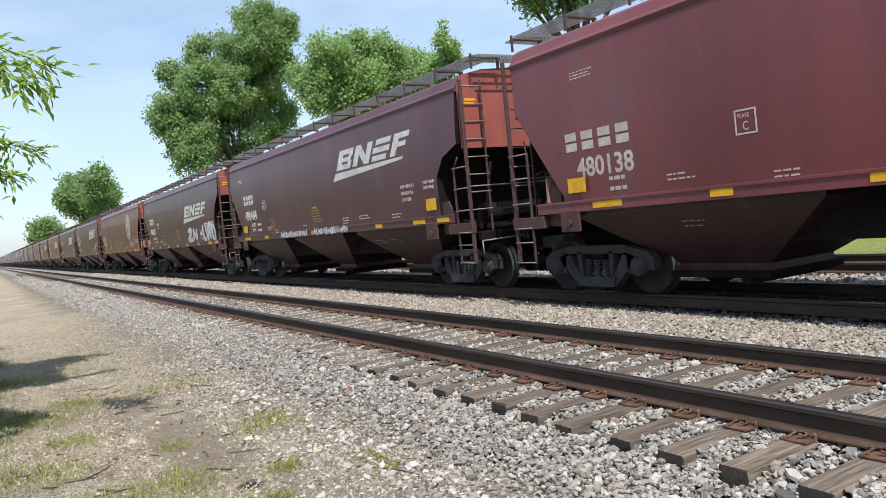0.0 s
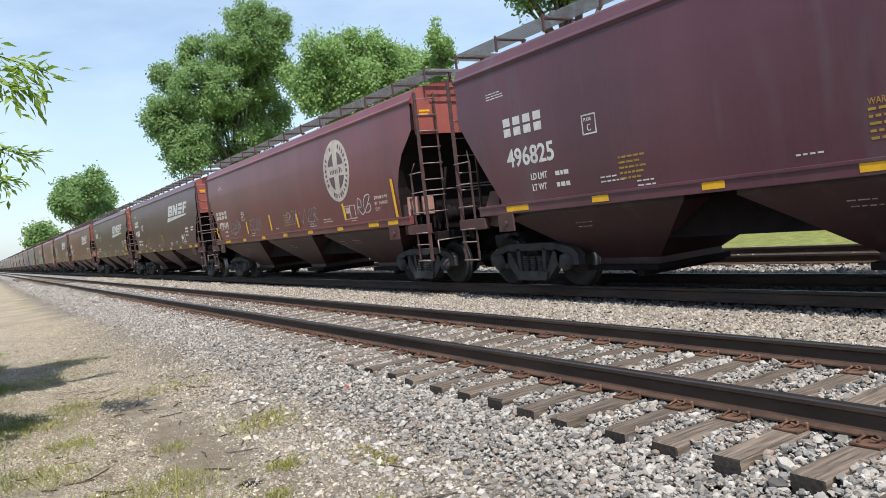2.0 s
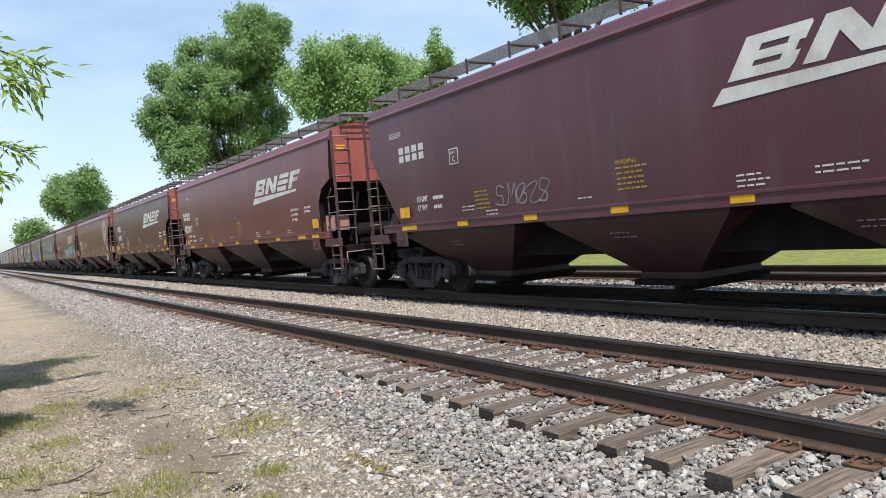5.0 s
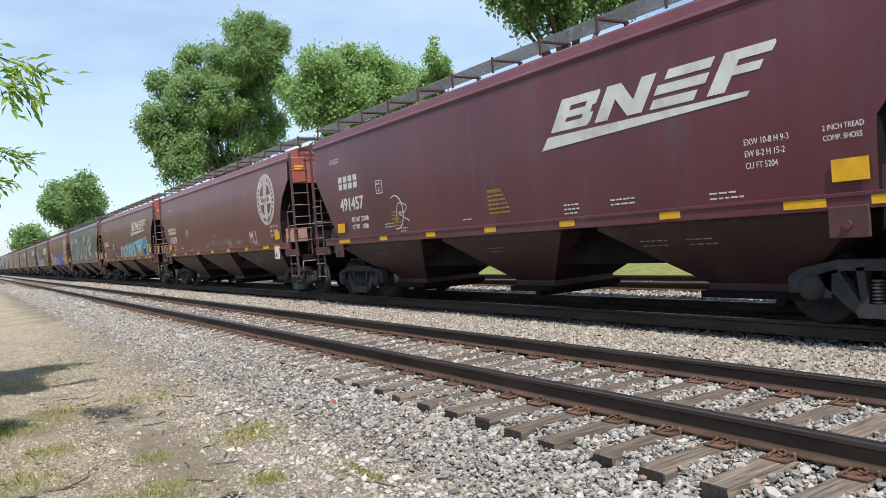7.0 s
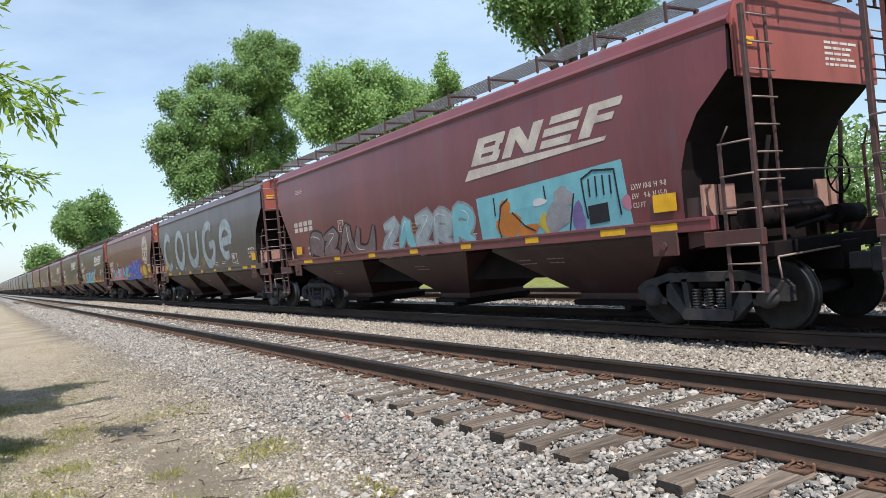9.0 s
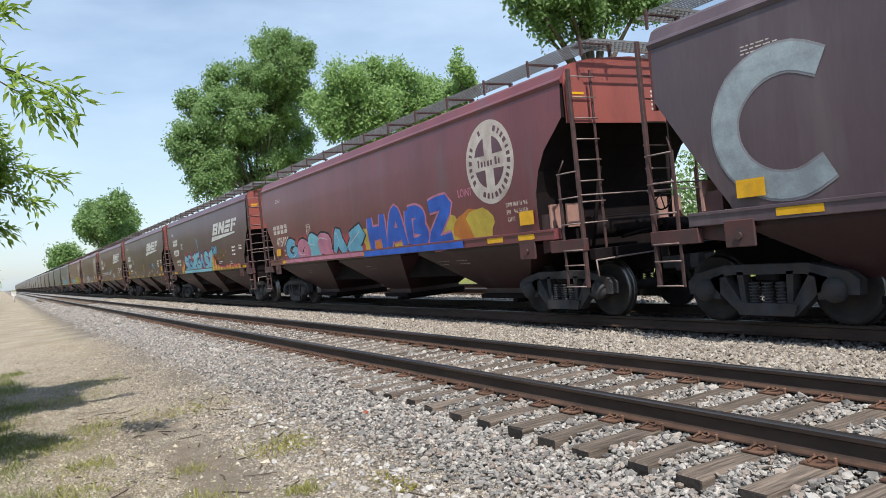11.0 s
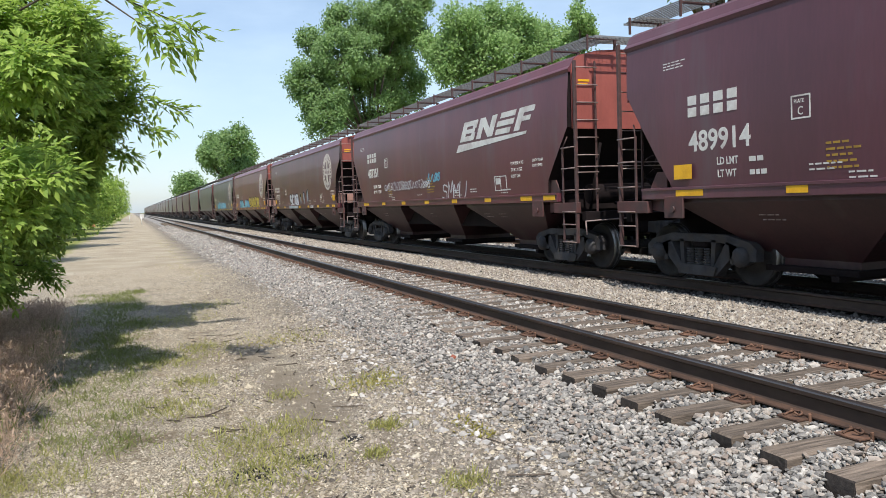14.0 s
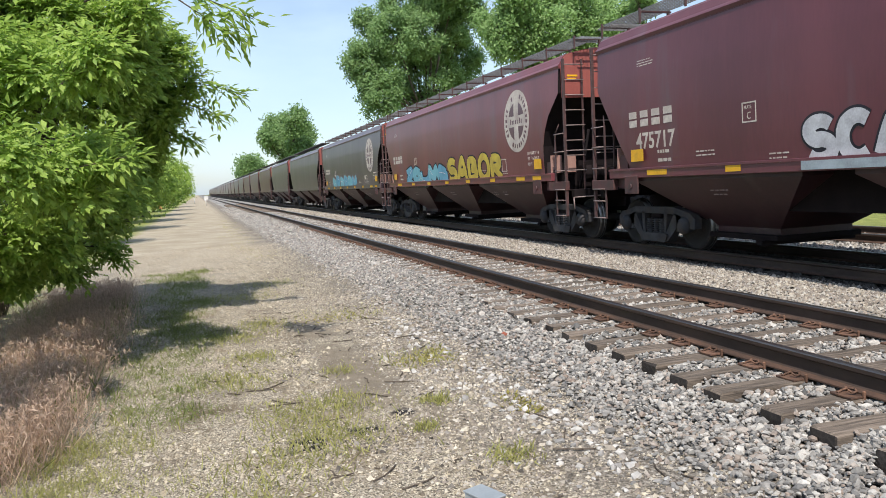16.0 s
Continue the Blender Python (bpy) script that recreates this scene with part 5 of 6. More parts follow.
    bp.inputs["Strength"].default_value, bp.inputs["Distance"].default_value = 1.0, 0.03
    l.new(grit, bp.inputs["Height"])
    l.new(bp.outputs["Normal"], p.inputs["Normal"])
    return m


GROUND = build_ground()


# ---- rails ----
def rail_mesh(length0, length1):
    """The section of a flat-bottomed rail, foot on the plates, head worn bright."""
    sec = ((-0.070, 0.0), (-0.070, 0.012), (-0.020, 0.028), (-0.009, 0.040), (-0.009, 0.125), (-0.036, 0.140), (-0.037, 0.168), (-0.028, 0.178),
           (0.028, 0.178), (0.037, 0.168), (0.036, 0.140), (0.009, 0.125), (0.009, 0.040), (0.020, 0.028), (0.070, 0.012), (0.070, 0.0))
    me = bpy.data.meshes.new("rail")
    ys = [length0, 0, 10, 25, 60, 150, length1]
    co = [(x, y, z + 0.018) for y in ys for x, z in sec]
    n = len(sec)
    fs = [(j * n + i, j * n + (i + 1) % n, (j + 1) * n + (i + 1) % n, (j + 1) * n + i) for j in range(len(ys) - 1) for i in range(n)]
    fs += [tuple(range(n))[::-1], tuple(range((len(ys) - 1) * n, len(ys) * n))]
    me.from_pydata(co, [], fs)
    me.materials.append(M_RAIL)
    me.materials.append(M_RAILTOP)
    me.materials.append(M_FOOT)
    for f in me.polygons:
        if f.center.z > 0.19 and abs(f.normal.y) < 0.5:
            f.material_index = 1
        elif f.center.z < 0.045:
            f.material_index = 2
    bm = bmesh.new()
    bm.from_mesh(me)
    bmesh.ops.recalc_face_normals(bm, faces=bm.faces)
    bm.to_mesh(me)
    bm.free()
    return me


RAIL_MESH = rail_mesh(-330.0, 1100.0)
for i, x in enumerate(TRACKS):
    for r in (0, 1):
        rail = new("rail", RAIL_MESH)
        rail.location = (x + r * GAUGE, 0, 0)
        tagged(rail, "rusty steel rail with a polished head" if i == 0 else "dark steel rail with a polished head", "rail", "rails of the tracks", "structure")


# ---- ties ----
TIE_STEP, TIE_0 = 0.487, 4.0 - 0.11


def tie_mesh(seed):
    rnd = random.Random(seed)
    bm = B()
    box(bm, -1.58, 1.58, -0.108, 0.108, -0.18, 0.0, 0.012)
    bmesh.ops.subdivide_edges(bm, edges=[e for e in bm.edges if abs(e.verts[0].co.x - e.verts[1].co.x) > 2], cuts=8)
    for v in bm.verts:
        v.co += Vector((rnd.uniform(-0.012, 0.012), rnd.uniform(-0.008, 0.008), rnd.uniform(-0.006, 0.004)))
    me = bpy.data.meshes.new("tie")
    bm.to_mesh(me)
    bm.free()
    me.materials.append(M_TIE)
    me.materials.append(M_TIE_DARK)     # the soaked end grain
    for f in me.polygons:
        f.material_index = 1 if abs(f.normal.x) > 0.8 else 0
    return me


TIES = [tie_mesh(s) for s in range(5)]
# ties of the train's track, their colour darkened for the shade under the cars
SHADED_TIES = [m.copy() for m in TIES]
for m in SHADED_TIES:
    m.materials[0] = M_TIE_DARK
plate_bm = box(B(), -0.19, 0.19, -0.095, 0.095, 0.0, 0.016, 0.003)
PLATE = bpy.data.meshes.new("tie_plate")
plate_bm.to_mesh(PLATE)
plate_bm.free()
PLATE.materials.append(M_RUST)


def anchor_mesh():
    """A bent clip that grips the rail's foot, with its upright end."""
    bm = B()
    pts = [(-0.20, 0.05, 0.02), (-0.14, 0.06, 0.035), (-0.09, 0.05, 0.045), (-0.07, 0.0, 0.05), (-0.10, -0.05, 0.042), (-0.15, -0.055, 0.04), (-0.165, -0.02, 0.06)]
    for a, b in zip(pts, pts[1:]):
        tube(bm, a, b, 0.010, 6)
    box(bm, -0.105, -0.080, -0.125, -0.100, -0.02, 0.060, 0.006)
    tube(bm, (-0.085, 0.075, 0.01), (-0.085, 0.075, 0.055), 0.012, 6)
    me = bpy.data.meshes.new("rail_clip")
    bm.to_mesh(me)
    bm.free()
    me.materials.append(M_RUST)
    return me


CLIP = anchor_mesh()


def lay_ties(track, count, first, plates):
    bed = thing("track_ties", "row of weathered wooden ties with rusty plates" if track == 0 else "row of dark wooden ties", "railway ties")
    bed["kind"] = "structure"
    mid = TRACKS[track] + GAUGE / 2
    rnd = random.Random(track)
    for k in range(count):
        y = first + k * TIE_STEP
        t = new("tie", (SHADED_TIES if track == 1 else TIES)[rnd.randrange(5)])
        t.parent = bed
        t.location = (mid + rnd.uniform(-0.04, 0.04), y + rnd.uniform(-0.03, 0.03), rnd.uniform(-0.006, 0.002) - (0.075 if track else 0.0))
        t.rotation_euler = (0, 0, rnd.uniform(-0.012, 0.012) + (math.pi if rnd.random() < 0.5 else 0))
        if k < plates:
            for r in (0, 1):
                pl = new("tie_plate", PLATE)
                pl.parent, pl.location = bed, (TRACKS[track] + r * GAUGE, t.location.y, 0.001)
                c = new("rail_clip", CLIP)
                c.parent, c.location = bed, (TRACKS[track] + r * GAUGE, t.location.y, 0.004)
                c.scale = (0.86, 0.8 + 0.15 * rnd.random(), 0.8)
    return bed


lay_ties(0, 256, TIE_0 - 30 * TIE_STEP, 91)
lay_ties(1, 218, TIE_0 - 30 * TIE_STEP, 0)
lay_ties(2, 120, TIE_0 - 4 * TIE_STEP, 0)


# ---- ballast ----
def stone_templates(count, seed, flat=0.75):
    rnd = np.random.RandomState(seed)
    bm = bmesh.new()
    bmesh.ops.create_icosphere(bm, subdivisions=1, radius=1.0)
    v = np.array([x.co[:] for x in bm.verts])
    bm.verts.ensure_lookup_table()
    f = np.array([[w.index for w in g.verts] for g in bm.faces])
    bm.free()
    f = f[v[f].mean(axis=1)[:, 2] > -0.45]
    out = []
    for _ in range(count):
        w = v * rnd.uniform(0.55, 1.30, (len(v), 1)) * np.array([1.0, rnd.uniform(0.62, 0.95), rnd.uniform(0.5, flat)])
        out.append(w)
    return out, f


def scatter(name, places, sizes, material, seed, parent=None, templates=None):
    """Many stones in one mesh: each a small angular lump, turned at random."""
    rnd = np.random.RandomState(seed)
    temps, faces = templates
    n = len(places)
    nv, nf = len(temps[0]), len(faces)
    co = np.empty((n, nv, 3))
    pick = rnd.randint(0, len(temps), n)
    a, b = rnd.uniform(0, math.tau, n), rnd.uniform(-0.5, 0.5, n)
    ca, sa, cb, sb = np.cos(a), np.sin(a), np.cos(b), np.sin(b)
    base = np.array(temps)[pick] * np.asarray(sizes)[:, None, None]
    x, y, z = base[..., 0], base[..., 1], base[..., 2]
    x, z = x * cb[:, None] - z * sb[:, None], x * sb[:, None] + z * cb[:, None]
    co[..., 0] = x * ca[:, None] - y * sa[:, None]
    co[..., 1] = x * sa[:, None] + y * ca[:, None]
    co[..., 2] = z
    co += np.asarray(places)[:, None, :]
    fs = (faces[None] + (np.arange(n) * nv)[:, None, None]).reshape(-1)
    me = bpy.data.meshes.new(name)
    me.vertices.add(n * nv)
    me.vertices.foreach_set("co", co.reshape(-1))
    me.loops.add(n * nf * 3)
    me.loops.foreach_set("vertex_index", fs.astype(np.int32))
    me.polygons.add(n * nf)
    me.polygons.foreach_set("loop_start", np.arange(0, n * nf * 3, 3, dtype=np.int32))
    me.update()
    me.validate()
    me.shade_flat()
    me.materials.append(material)
    ob = new(name, me)
    if parent:
        ob.parent = parent
    return ob


STONES = stone_templates(14, 5)


def chip_templates(count, seed):
    """Small eight-sided chips for what is fine or far."""
    rnd = np.random.RandomState(seed)
    v = np.array([(1, 0, -0.4), (-1, 0, -0.4), (0, 1, -0.4), (0, -1, -0.4), (0.1, 0, 0.85)], float)
    f = np.array([(0, 2, 4), (2, 1, 4), (1, 3, 4), (3, 0, 4)])
    out = []
    for _ in range(count):
        w = v * rnd.uniform(0.75, 1.35, (5, 1)) * np.array([1.0, rnd.uniform(0.7, 1.0), rnd.uniform(0.55, 0.85)])
        out.append(w + rnd.uniform(-0.25, 0.25, (5, 3)))
    return out, f


CHIPS = chip_templates(24, 6)


def bed_z(x, y):
    """Top of the ballast under the stones; farther on it buries the ties' ends."""
    if x < -0.68:
        return max(-0.172, -0.058 - 0.095 * (-0.68 - x) / 1.0 + max(0.0, min(0.085, (y - 6.0) * 0.014)) * max(0.0, 1.0 + (x + 0.8) / 0.8))
    return -0.018


def between_ties(x, y):
    k = (y - TIE_0) / TIE_STEP
    return abs(k - round(k)) * TIE_STEP > 0.112


def ballast(name, label, x0, x1, y0, y1, per_m2, size, material, seed, ties=None, thin=None):
    rnd = np.random.RandomState(seed)
    n = int((x1 - x0) * (y1 - y0) * per_m2)
    xs, ys = rnd.uniform(x0, x1, n), rnd.uniform(y0, y1, n)
    keep = []
    for x, y in zip(xs, ys):
        if ties is not None and abs(x - (TRACKS[ties] + GAUGE / 2)) < 1.62 and not between_ties(x, y):
            if not (x < -0.30 and rnd.rand() < (y - 7.0) * 0.12):
                continue
        if thin and rnd.rand() > thin(x, y):
            continue
        keep.append((x, y, bed_z(x, y) + rnd.uniform(-0.034, 0.016) + ground_wave(x, y)))
    sizes = size * rnd.lognormal(0, 0.34, len(keep))
    fine = STONES if ties == 0 and y0 == 0.6 else CHIPS
    ob = scatter(name, np.array(keep), sizes, material, seed, None, fine)
    return tagged(ob, label, "ballast", kind="stuff")


def ground_wave(x, y):
    return 0.018 * noise.noise(Vector((x * 0.9, y * 0.9, 0.3)))


def shoulder(x, y):
    edge = -1.42 + 0.22 * noise.noise(Vector((0.0, y * 0.7, 2.0)))
    return 1.0 if x > edge else max(0.0, 1.0 - (edge - x) / 0.8) ** 2 * 0.75


SHOULDER, CRIB, BETWEEN = "light grey crushed stone ballast shoulder beside the ties", "grey crushed stone between the ties", "tan and grey crushed stone between two tracks"
ballast("ballast_shoulder", SHOULDER, -2.3, -0.66, 0.6, 12, 2500, 0.0205, M_STONE, 11, 0, shoulder)
ballast("ballast_shoulder", SHOULDER, -2.3, -0.70, 12, 24, 1700, 0.024, M_STONE, 12, 0, shoulder)
ballast("ballast_shoulder", SHOULDER, -2.3, -0.70, 24, 48, 800, 0.034, M_STONE, 24, 0, shoulder)
ballast("ballast_shoulder", SHOULDER, -2.3, -0.70, 48, 90, 220, 0.055, M_STONE, 25, 0, shoulder)
ballast("ballast_crib", CRIB, -0.75, 2.45, 0.6, 7, 1700, 0.0215, M_STONE, 13, 0)
ballast("ballast_crib", CRIB, -0.75, 2.45, 7, 14, 1500, 0.023, M_STONE, 23, 0)
ballast("ballast_crib", CRIB, -0.75, 2.45, 14, 28, 900, 0.028, M_STONE, 14, 0)
ballast("ballast_crib", CRIB, -0.75, 2.45, 28, 60, 260, 0.045, M_STONE, 26, 0)
ballast("ballast_shoulder", SHOULDER, -2.3, -0.66, -10, 0.6, 600, 0.030, M_STONE, 19, 0, shoulder)
ballast("ballast_crib", CRIB, -0.75, 2.45, -10, 0.6, 450, 0.030, M_STONE, 20, 0)
ballast("ballast_between_tracks", BETWEEN, 2.4, 3.95, -10, 0.6, 300, 0.034, M_STONE_TAN, 22)
ballast("ballast_between_tracks", BETWEEN, 2.4, 3.95, 0.6, 16, 1500, 0.023, M_STONE_TAN, 15)
ballast("ballast_between_tracks", BETWEEN, 2.4, 3.95, 16, 34, 700, 0.030, M_STONE_TAN, 16)
ballast("ballast_between_tracks", BETWEEN, 2.4, 3.95, 34, 70, 200, 0.050, M_STONE_TAN, 27)
ballast("ballast_under_train", "oil-stained crushed stone under the train, darkened for its shade", 3.9, 6.6, 0.6, 22, 330, 0.030, M_STONE_DARK, 18)
ballast("ballast_far_track", "grey crushed stone around the far track", 6.6, 11.3, 3, 34, 190, 0.045, M_STONE, 17, None)


# ---- leaves, trees, grass ----
def leaf_mesh(name, at, ahead, length, width, material, face=None, fold=0.22, seed=1):
    """Many folded leaves in one mesh: where each begins, where it points, how long it is."""
    rnd = np.random.RandomState(seed)
    at, ahead = np.asarray(at, float), np.asarray(ahead, float)
    n = len(at)
    length = np.broadcast_to(np.asarray(length, float), (n,))[:, None]
    ahead = ahead / np.linalg.norm(ahead, axis=1)[:, None]
    up = (np.tile((0.0, 0.0, 1.0), (n, 1)) if face is None else face) + rnd.normal(0, 0.45, (n, 3))
    side = np.cross(ahead, up)
    side /= np.linalg.norm(side, axis=1)[:, None] + 1e-9
    nrm = np.cross(side, ahead)
    w = length * width
    co = np.empty((n, 4, 3))
    co[:, 0] = at
    co[:, 1] = at + ahead * length * 0.42 + side * w * 0.5 + nrm * w * fold
    co[:, 2] = at + ahead * length
    co[:, 3] = at + ahead * length * 0.42 - side * w * 0.5 + nrm * w * fold
    base = (np.arange(n) * 4)[:, None]
    tri = np.concatenate([base + np.array([[0, 2, 1]]), base + np.array([[0, 3, 2]])], axis=1).reshape(-1)
    me = bpy.data.meshes.new(name)
    me.vertices.add(n * 4)
    me.vertices.foreach_set("co", co.reshape(-1))
    me.loops.add(n * 6)
    me.loops.foreach_set("vertex_index", tri.astype(np.int32))
    me.polygons.add(n * 2)
    me.polygons.foreach_set("loop_start", np.arange(0, n * 6, 3, dtype=np.int32))
    me.update()
    me.validate()
    me.materials.append(material)
    return me


def crown_points(blobs, clumps, seed, shell=0.55, lumps=11, sunny=0.75):
    """Clump middles on the skins of many lumps, which make up each blob of the crown with gaps between them."""
    rnd = np.random.RandomState(seed)
    cs, rs, ws = [], [], []
    for b in blobs:
        d = rnd.normal(0, 1, (lumps, 3))
        d /= np.linalg.norm(d, axis=1)[:, None]
        cs.append(np.array(b[:3]) + d * (b[3] * rnd.uniform(0.45, 0.92, lumps))[:, None])
        rs.append(b[3] * rnd.uniform(0.26, 0.44, lumps) * (14 / lumps) ** 0.4)
        ws.append(rs[-1] ** 2 * rnd.uniform(0.35, 1.6, lumps))
    cs, rs, ws = np.concatenate(cs), np.concatenate(rs), np.concatenate(ws)
    pick = rnd.choice(len(cs), clumps, p=ws / ws.sum())
    d = rnd.normal(0, 1, (clumps, 3)) + np.array(SUN) * sunny
    d /= np.linalg.norm(d, axis=1)[:, None]
    r = rnd.uniform(shell ** 3, 1.0, clumps) ** (1 / 3)
    return cs[pick] + d * (r * rs[pick])[:, None] * np.array((1, 1, 0.8)), d


SUN_FACE = np.array(SUN) * 0.7


def tree(label, base, trunk_r, blobs, clumps, per, leaf, spread, material, seed, shell=0.5, width=0.62):
    """Tapered trunk, limbs to each part of the crown, leaves in many small clumps."""
    rnd = np.random.RandomState(seed)
    ob = thing("tree", label, "tree")
    ob.location = base
    bl = [(b[0] - base[0], b[1] - base[1], b[2] - base[2], *b[3:]) for b in blobs]
    fork = Vector((0, 0, min(b[2] for b in bl) * 0.75))
    bm = B()
    tube(bm, (0, 0, -0.3), fork * 0.5 + Vector((rnd.uniform(-0.2, 0.2), 0, 0)), trunk_r * 1.2, 10, trunk_r * 0.9)
    tube(bm, fork * 0.5, fork, trunk_r * 0.9, 10, trunk_r * 0.7)
    part("trunk", bm, M_BARK, ob)
    for b in bl:
        bm = B()
        end = Vector(b[:3])
        mid = fork.lerp(end, 0.5) + Vector((rnd.uniform(-0.1, 0.1), rnd.uniform(-0.1, 0.1), 0.12)) * b[3]
        tube(bm, fork * 0.96, mid, trunk_r * 0.42, 7, trunk_r * 0.26)
        tube(bm, mid, end, trunk_r * 0.26, 7, trunk_r * 0.10)
        for _ in range(5):
            d = Vector(rnd.normal(0, 1, 3)).normalized() * b[3] * 0.8
            tube(bm, mid.lerp(end, rnd.uniform(0.4, 1.0)), end + d, trunk_r * 0.08, 5, trunk_r * 0.02)
        part("limb", bm, M_BARK, ob)
    pts, out = crown_points(bl, clumps, seed, 0.5 * shell, 44, 0.55)
    at = np.repeat(pts, per, axis=0) + rnd.normal(0, spread, (clumps * per, 3))
    ahead = rnd.normal(0, 0.8, (clumps * per, 3)) + np.array((0, 0, -0.2))
    face = np.repeat(out, per, axis=0) * 0.8 + SUN_FACE
    me = leaf_mesh("crown", at, ahead, leaf * rnd.uniform(0.7, 1.3, len(at)), width, material, face, seed=seed)
    cr = new("crown", me)
    cr.parent = ob
    cr["kind"] = "stuff"
    return ob


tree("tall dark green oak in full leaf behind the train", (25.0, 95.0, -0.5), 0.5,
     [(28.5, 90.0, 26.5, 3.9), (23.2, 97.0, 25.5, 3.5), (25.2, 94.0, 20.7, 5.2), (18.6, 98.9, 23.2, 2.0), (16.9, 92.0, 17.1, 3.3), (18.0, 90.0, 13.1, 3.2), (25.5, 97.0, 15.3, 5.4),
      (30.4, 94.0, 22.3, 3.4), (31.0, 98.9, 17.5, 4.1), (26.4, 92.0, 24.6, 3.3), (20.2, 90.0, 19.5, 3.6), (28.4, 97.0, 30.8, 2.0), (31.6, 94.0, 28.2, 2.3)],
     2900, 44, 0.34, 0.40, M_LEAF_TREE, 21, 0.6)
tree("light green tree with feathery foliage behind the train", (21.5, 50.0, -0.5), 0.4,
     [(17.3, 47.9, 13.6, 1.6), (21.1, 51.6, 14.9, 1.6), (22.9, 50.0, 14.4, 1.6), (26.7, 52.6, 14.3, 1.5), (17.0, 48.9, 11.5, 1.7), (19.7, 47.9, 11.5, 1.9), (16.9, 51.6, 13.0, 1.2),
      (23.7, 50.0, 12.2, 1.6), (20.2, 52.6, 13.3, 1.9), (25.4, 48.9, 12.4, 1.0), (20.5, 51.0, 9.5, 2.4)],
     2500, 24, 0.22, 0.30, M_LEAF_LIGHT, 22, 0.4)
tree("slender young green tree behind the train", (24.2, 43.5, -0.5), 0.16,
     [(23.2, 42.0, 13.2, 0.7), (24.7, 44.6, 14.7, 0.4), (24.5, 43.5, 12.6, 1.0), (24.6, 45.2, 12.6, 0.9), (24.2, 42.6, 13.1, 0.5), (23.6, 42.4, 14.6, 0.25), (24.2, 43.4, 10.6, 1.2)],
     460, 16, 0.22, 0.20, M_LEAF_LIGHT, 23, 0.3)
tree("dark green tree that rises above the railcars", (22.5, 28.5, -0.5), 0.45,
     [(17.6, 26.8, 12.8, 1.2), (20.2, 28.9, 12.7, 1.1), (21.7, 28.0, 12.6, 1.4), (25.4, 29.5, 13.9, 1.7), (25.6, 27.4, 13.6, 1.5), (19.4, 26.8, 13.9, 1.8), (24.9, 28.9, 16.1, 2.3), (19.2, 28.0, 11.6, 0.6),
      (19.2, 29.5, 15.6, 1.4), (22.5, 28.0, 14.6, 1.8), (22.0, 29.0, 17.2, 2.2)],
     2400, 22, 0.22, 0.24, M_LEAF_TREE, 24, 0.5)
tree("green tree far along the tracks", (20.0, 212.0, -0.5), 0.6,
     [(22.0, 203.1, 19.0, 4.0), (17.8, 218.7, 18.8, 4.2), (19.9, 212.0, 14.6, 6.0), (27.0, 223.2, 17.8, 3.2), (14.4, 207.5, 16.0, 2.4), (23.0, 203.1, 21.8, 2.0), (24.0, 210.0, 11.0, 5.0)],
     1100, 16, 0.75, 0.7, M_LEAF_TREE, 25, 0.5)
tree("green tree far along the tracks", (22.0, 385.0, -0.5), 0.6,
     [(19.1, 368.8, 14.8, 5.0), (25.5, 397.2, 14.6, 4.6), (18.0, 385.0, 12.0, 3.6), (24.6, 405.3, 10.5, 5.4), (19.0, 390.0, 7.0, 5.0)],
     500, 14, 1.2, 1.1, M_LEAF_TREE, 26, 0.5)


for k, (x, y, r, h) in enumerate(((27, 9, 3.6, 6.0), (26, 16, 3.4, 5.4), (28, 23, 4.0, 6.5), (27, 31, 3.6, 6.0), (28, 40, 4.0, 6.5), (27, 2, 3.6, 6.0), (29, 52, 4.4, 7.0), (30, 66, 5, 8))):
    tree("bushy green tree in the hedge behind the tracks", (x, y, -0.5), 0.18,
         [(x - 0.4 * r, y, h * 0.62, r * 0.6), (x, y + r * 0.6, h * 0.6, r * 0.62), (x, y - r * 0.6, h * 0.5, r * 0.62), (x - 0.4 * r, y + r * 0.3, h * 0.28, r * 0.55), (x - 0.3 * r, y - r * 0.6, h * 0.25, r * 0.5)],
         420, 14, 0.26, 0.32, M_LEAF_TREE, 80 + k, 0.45)


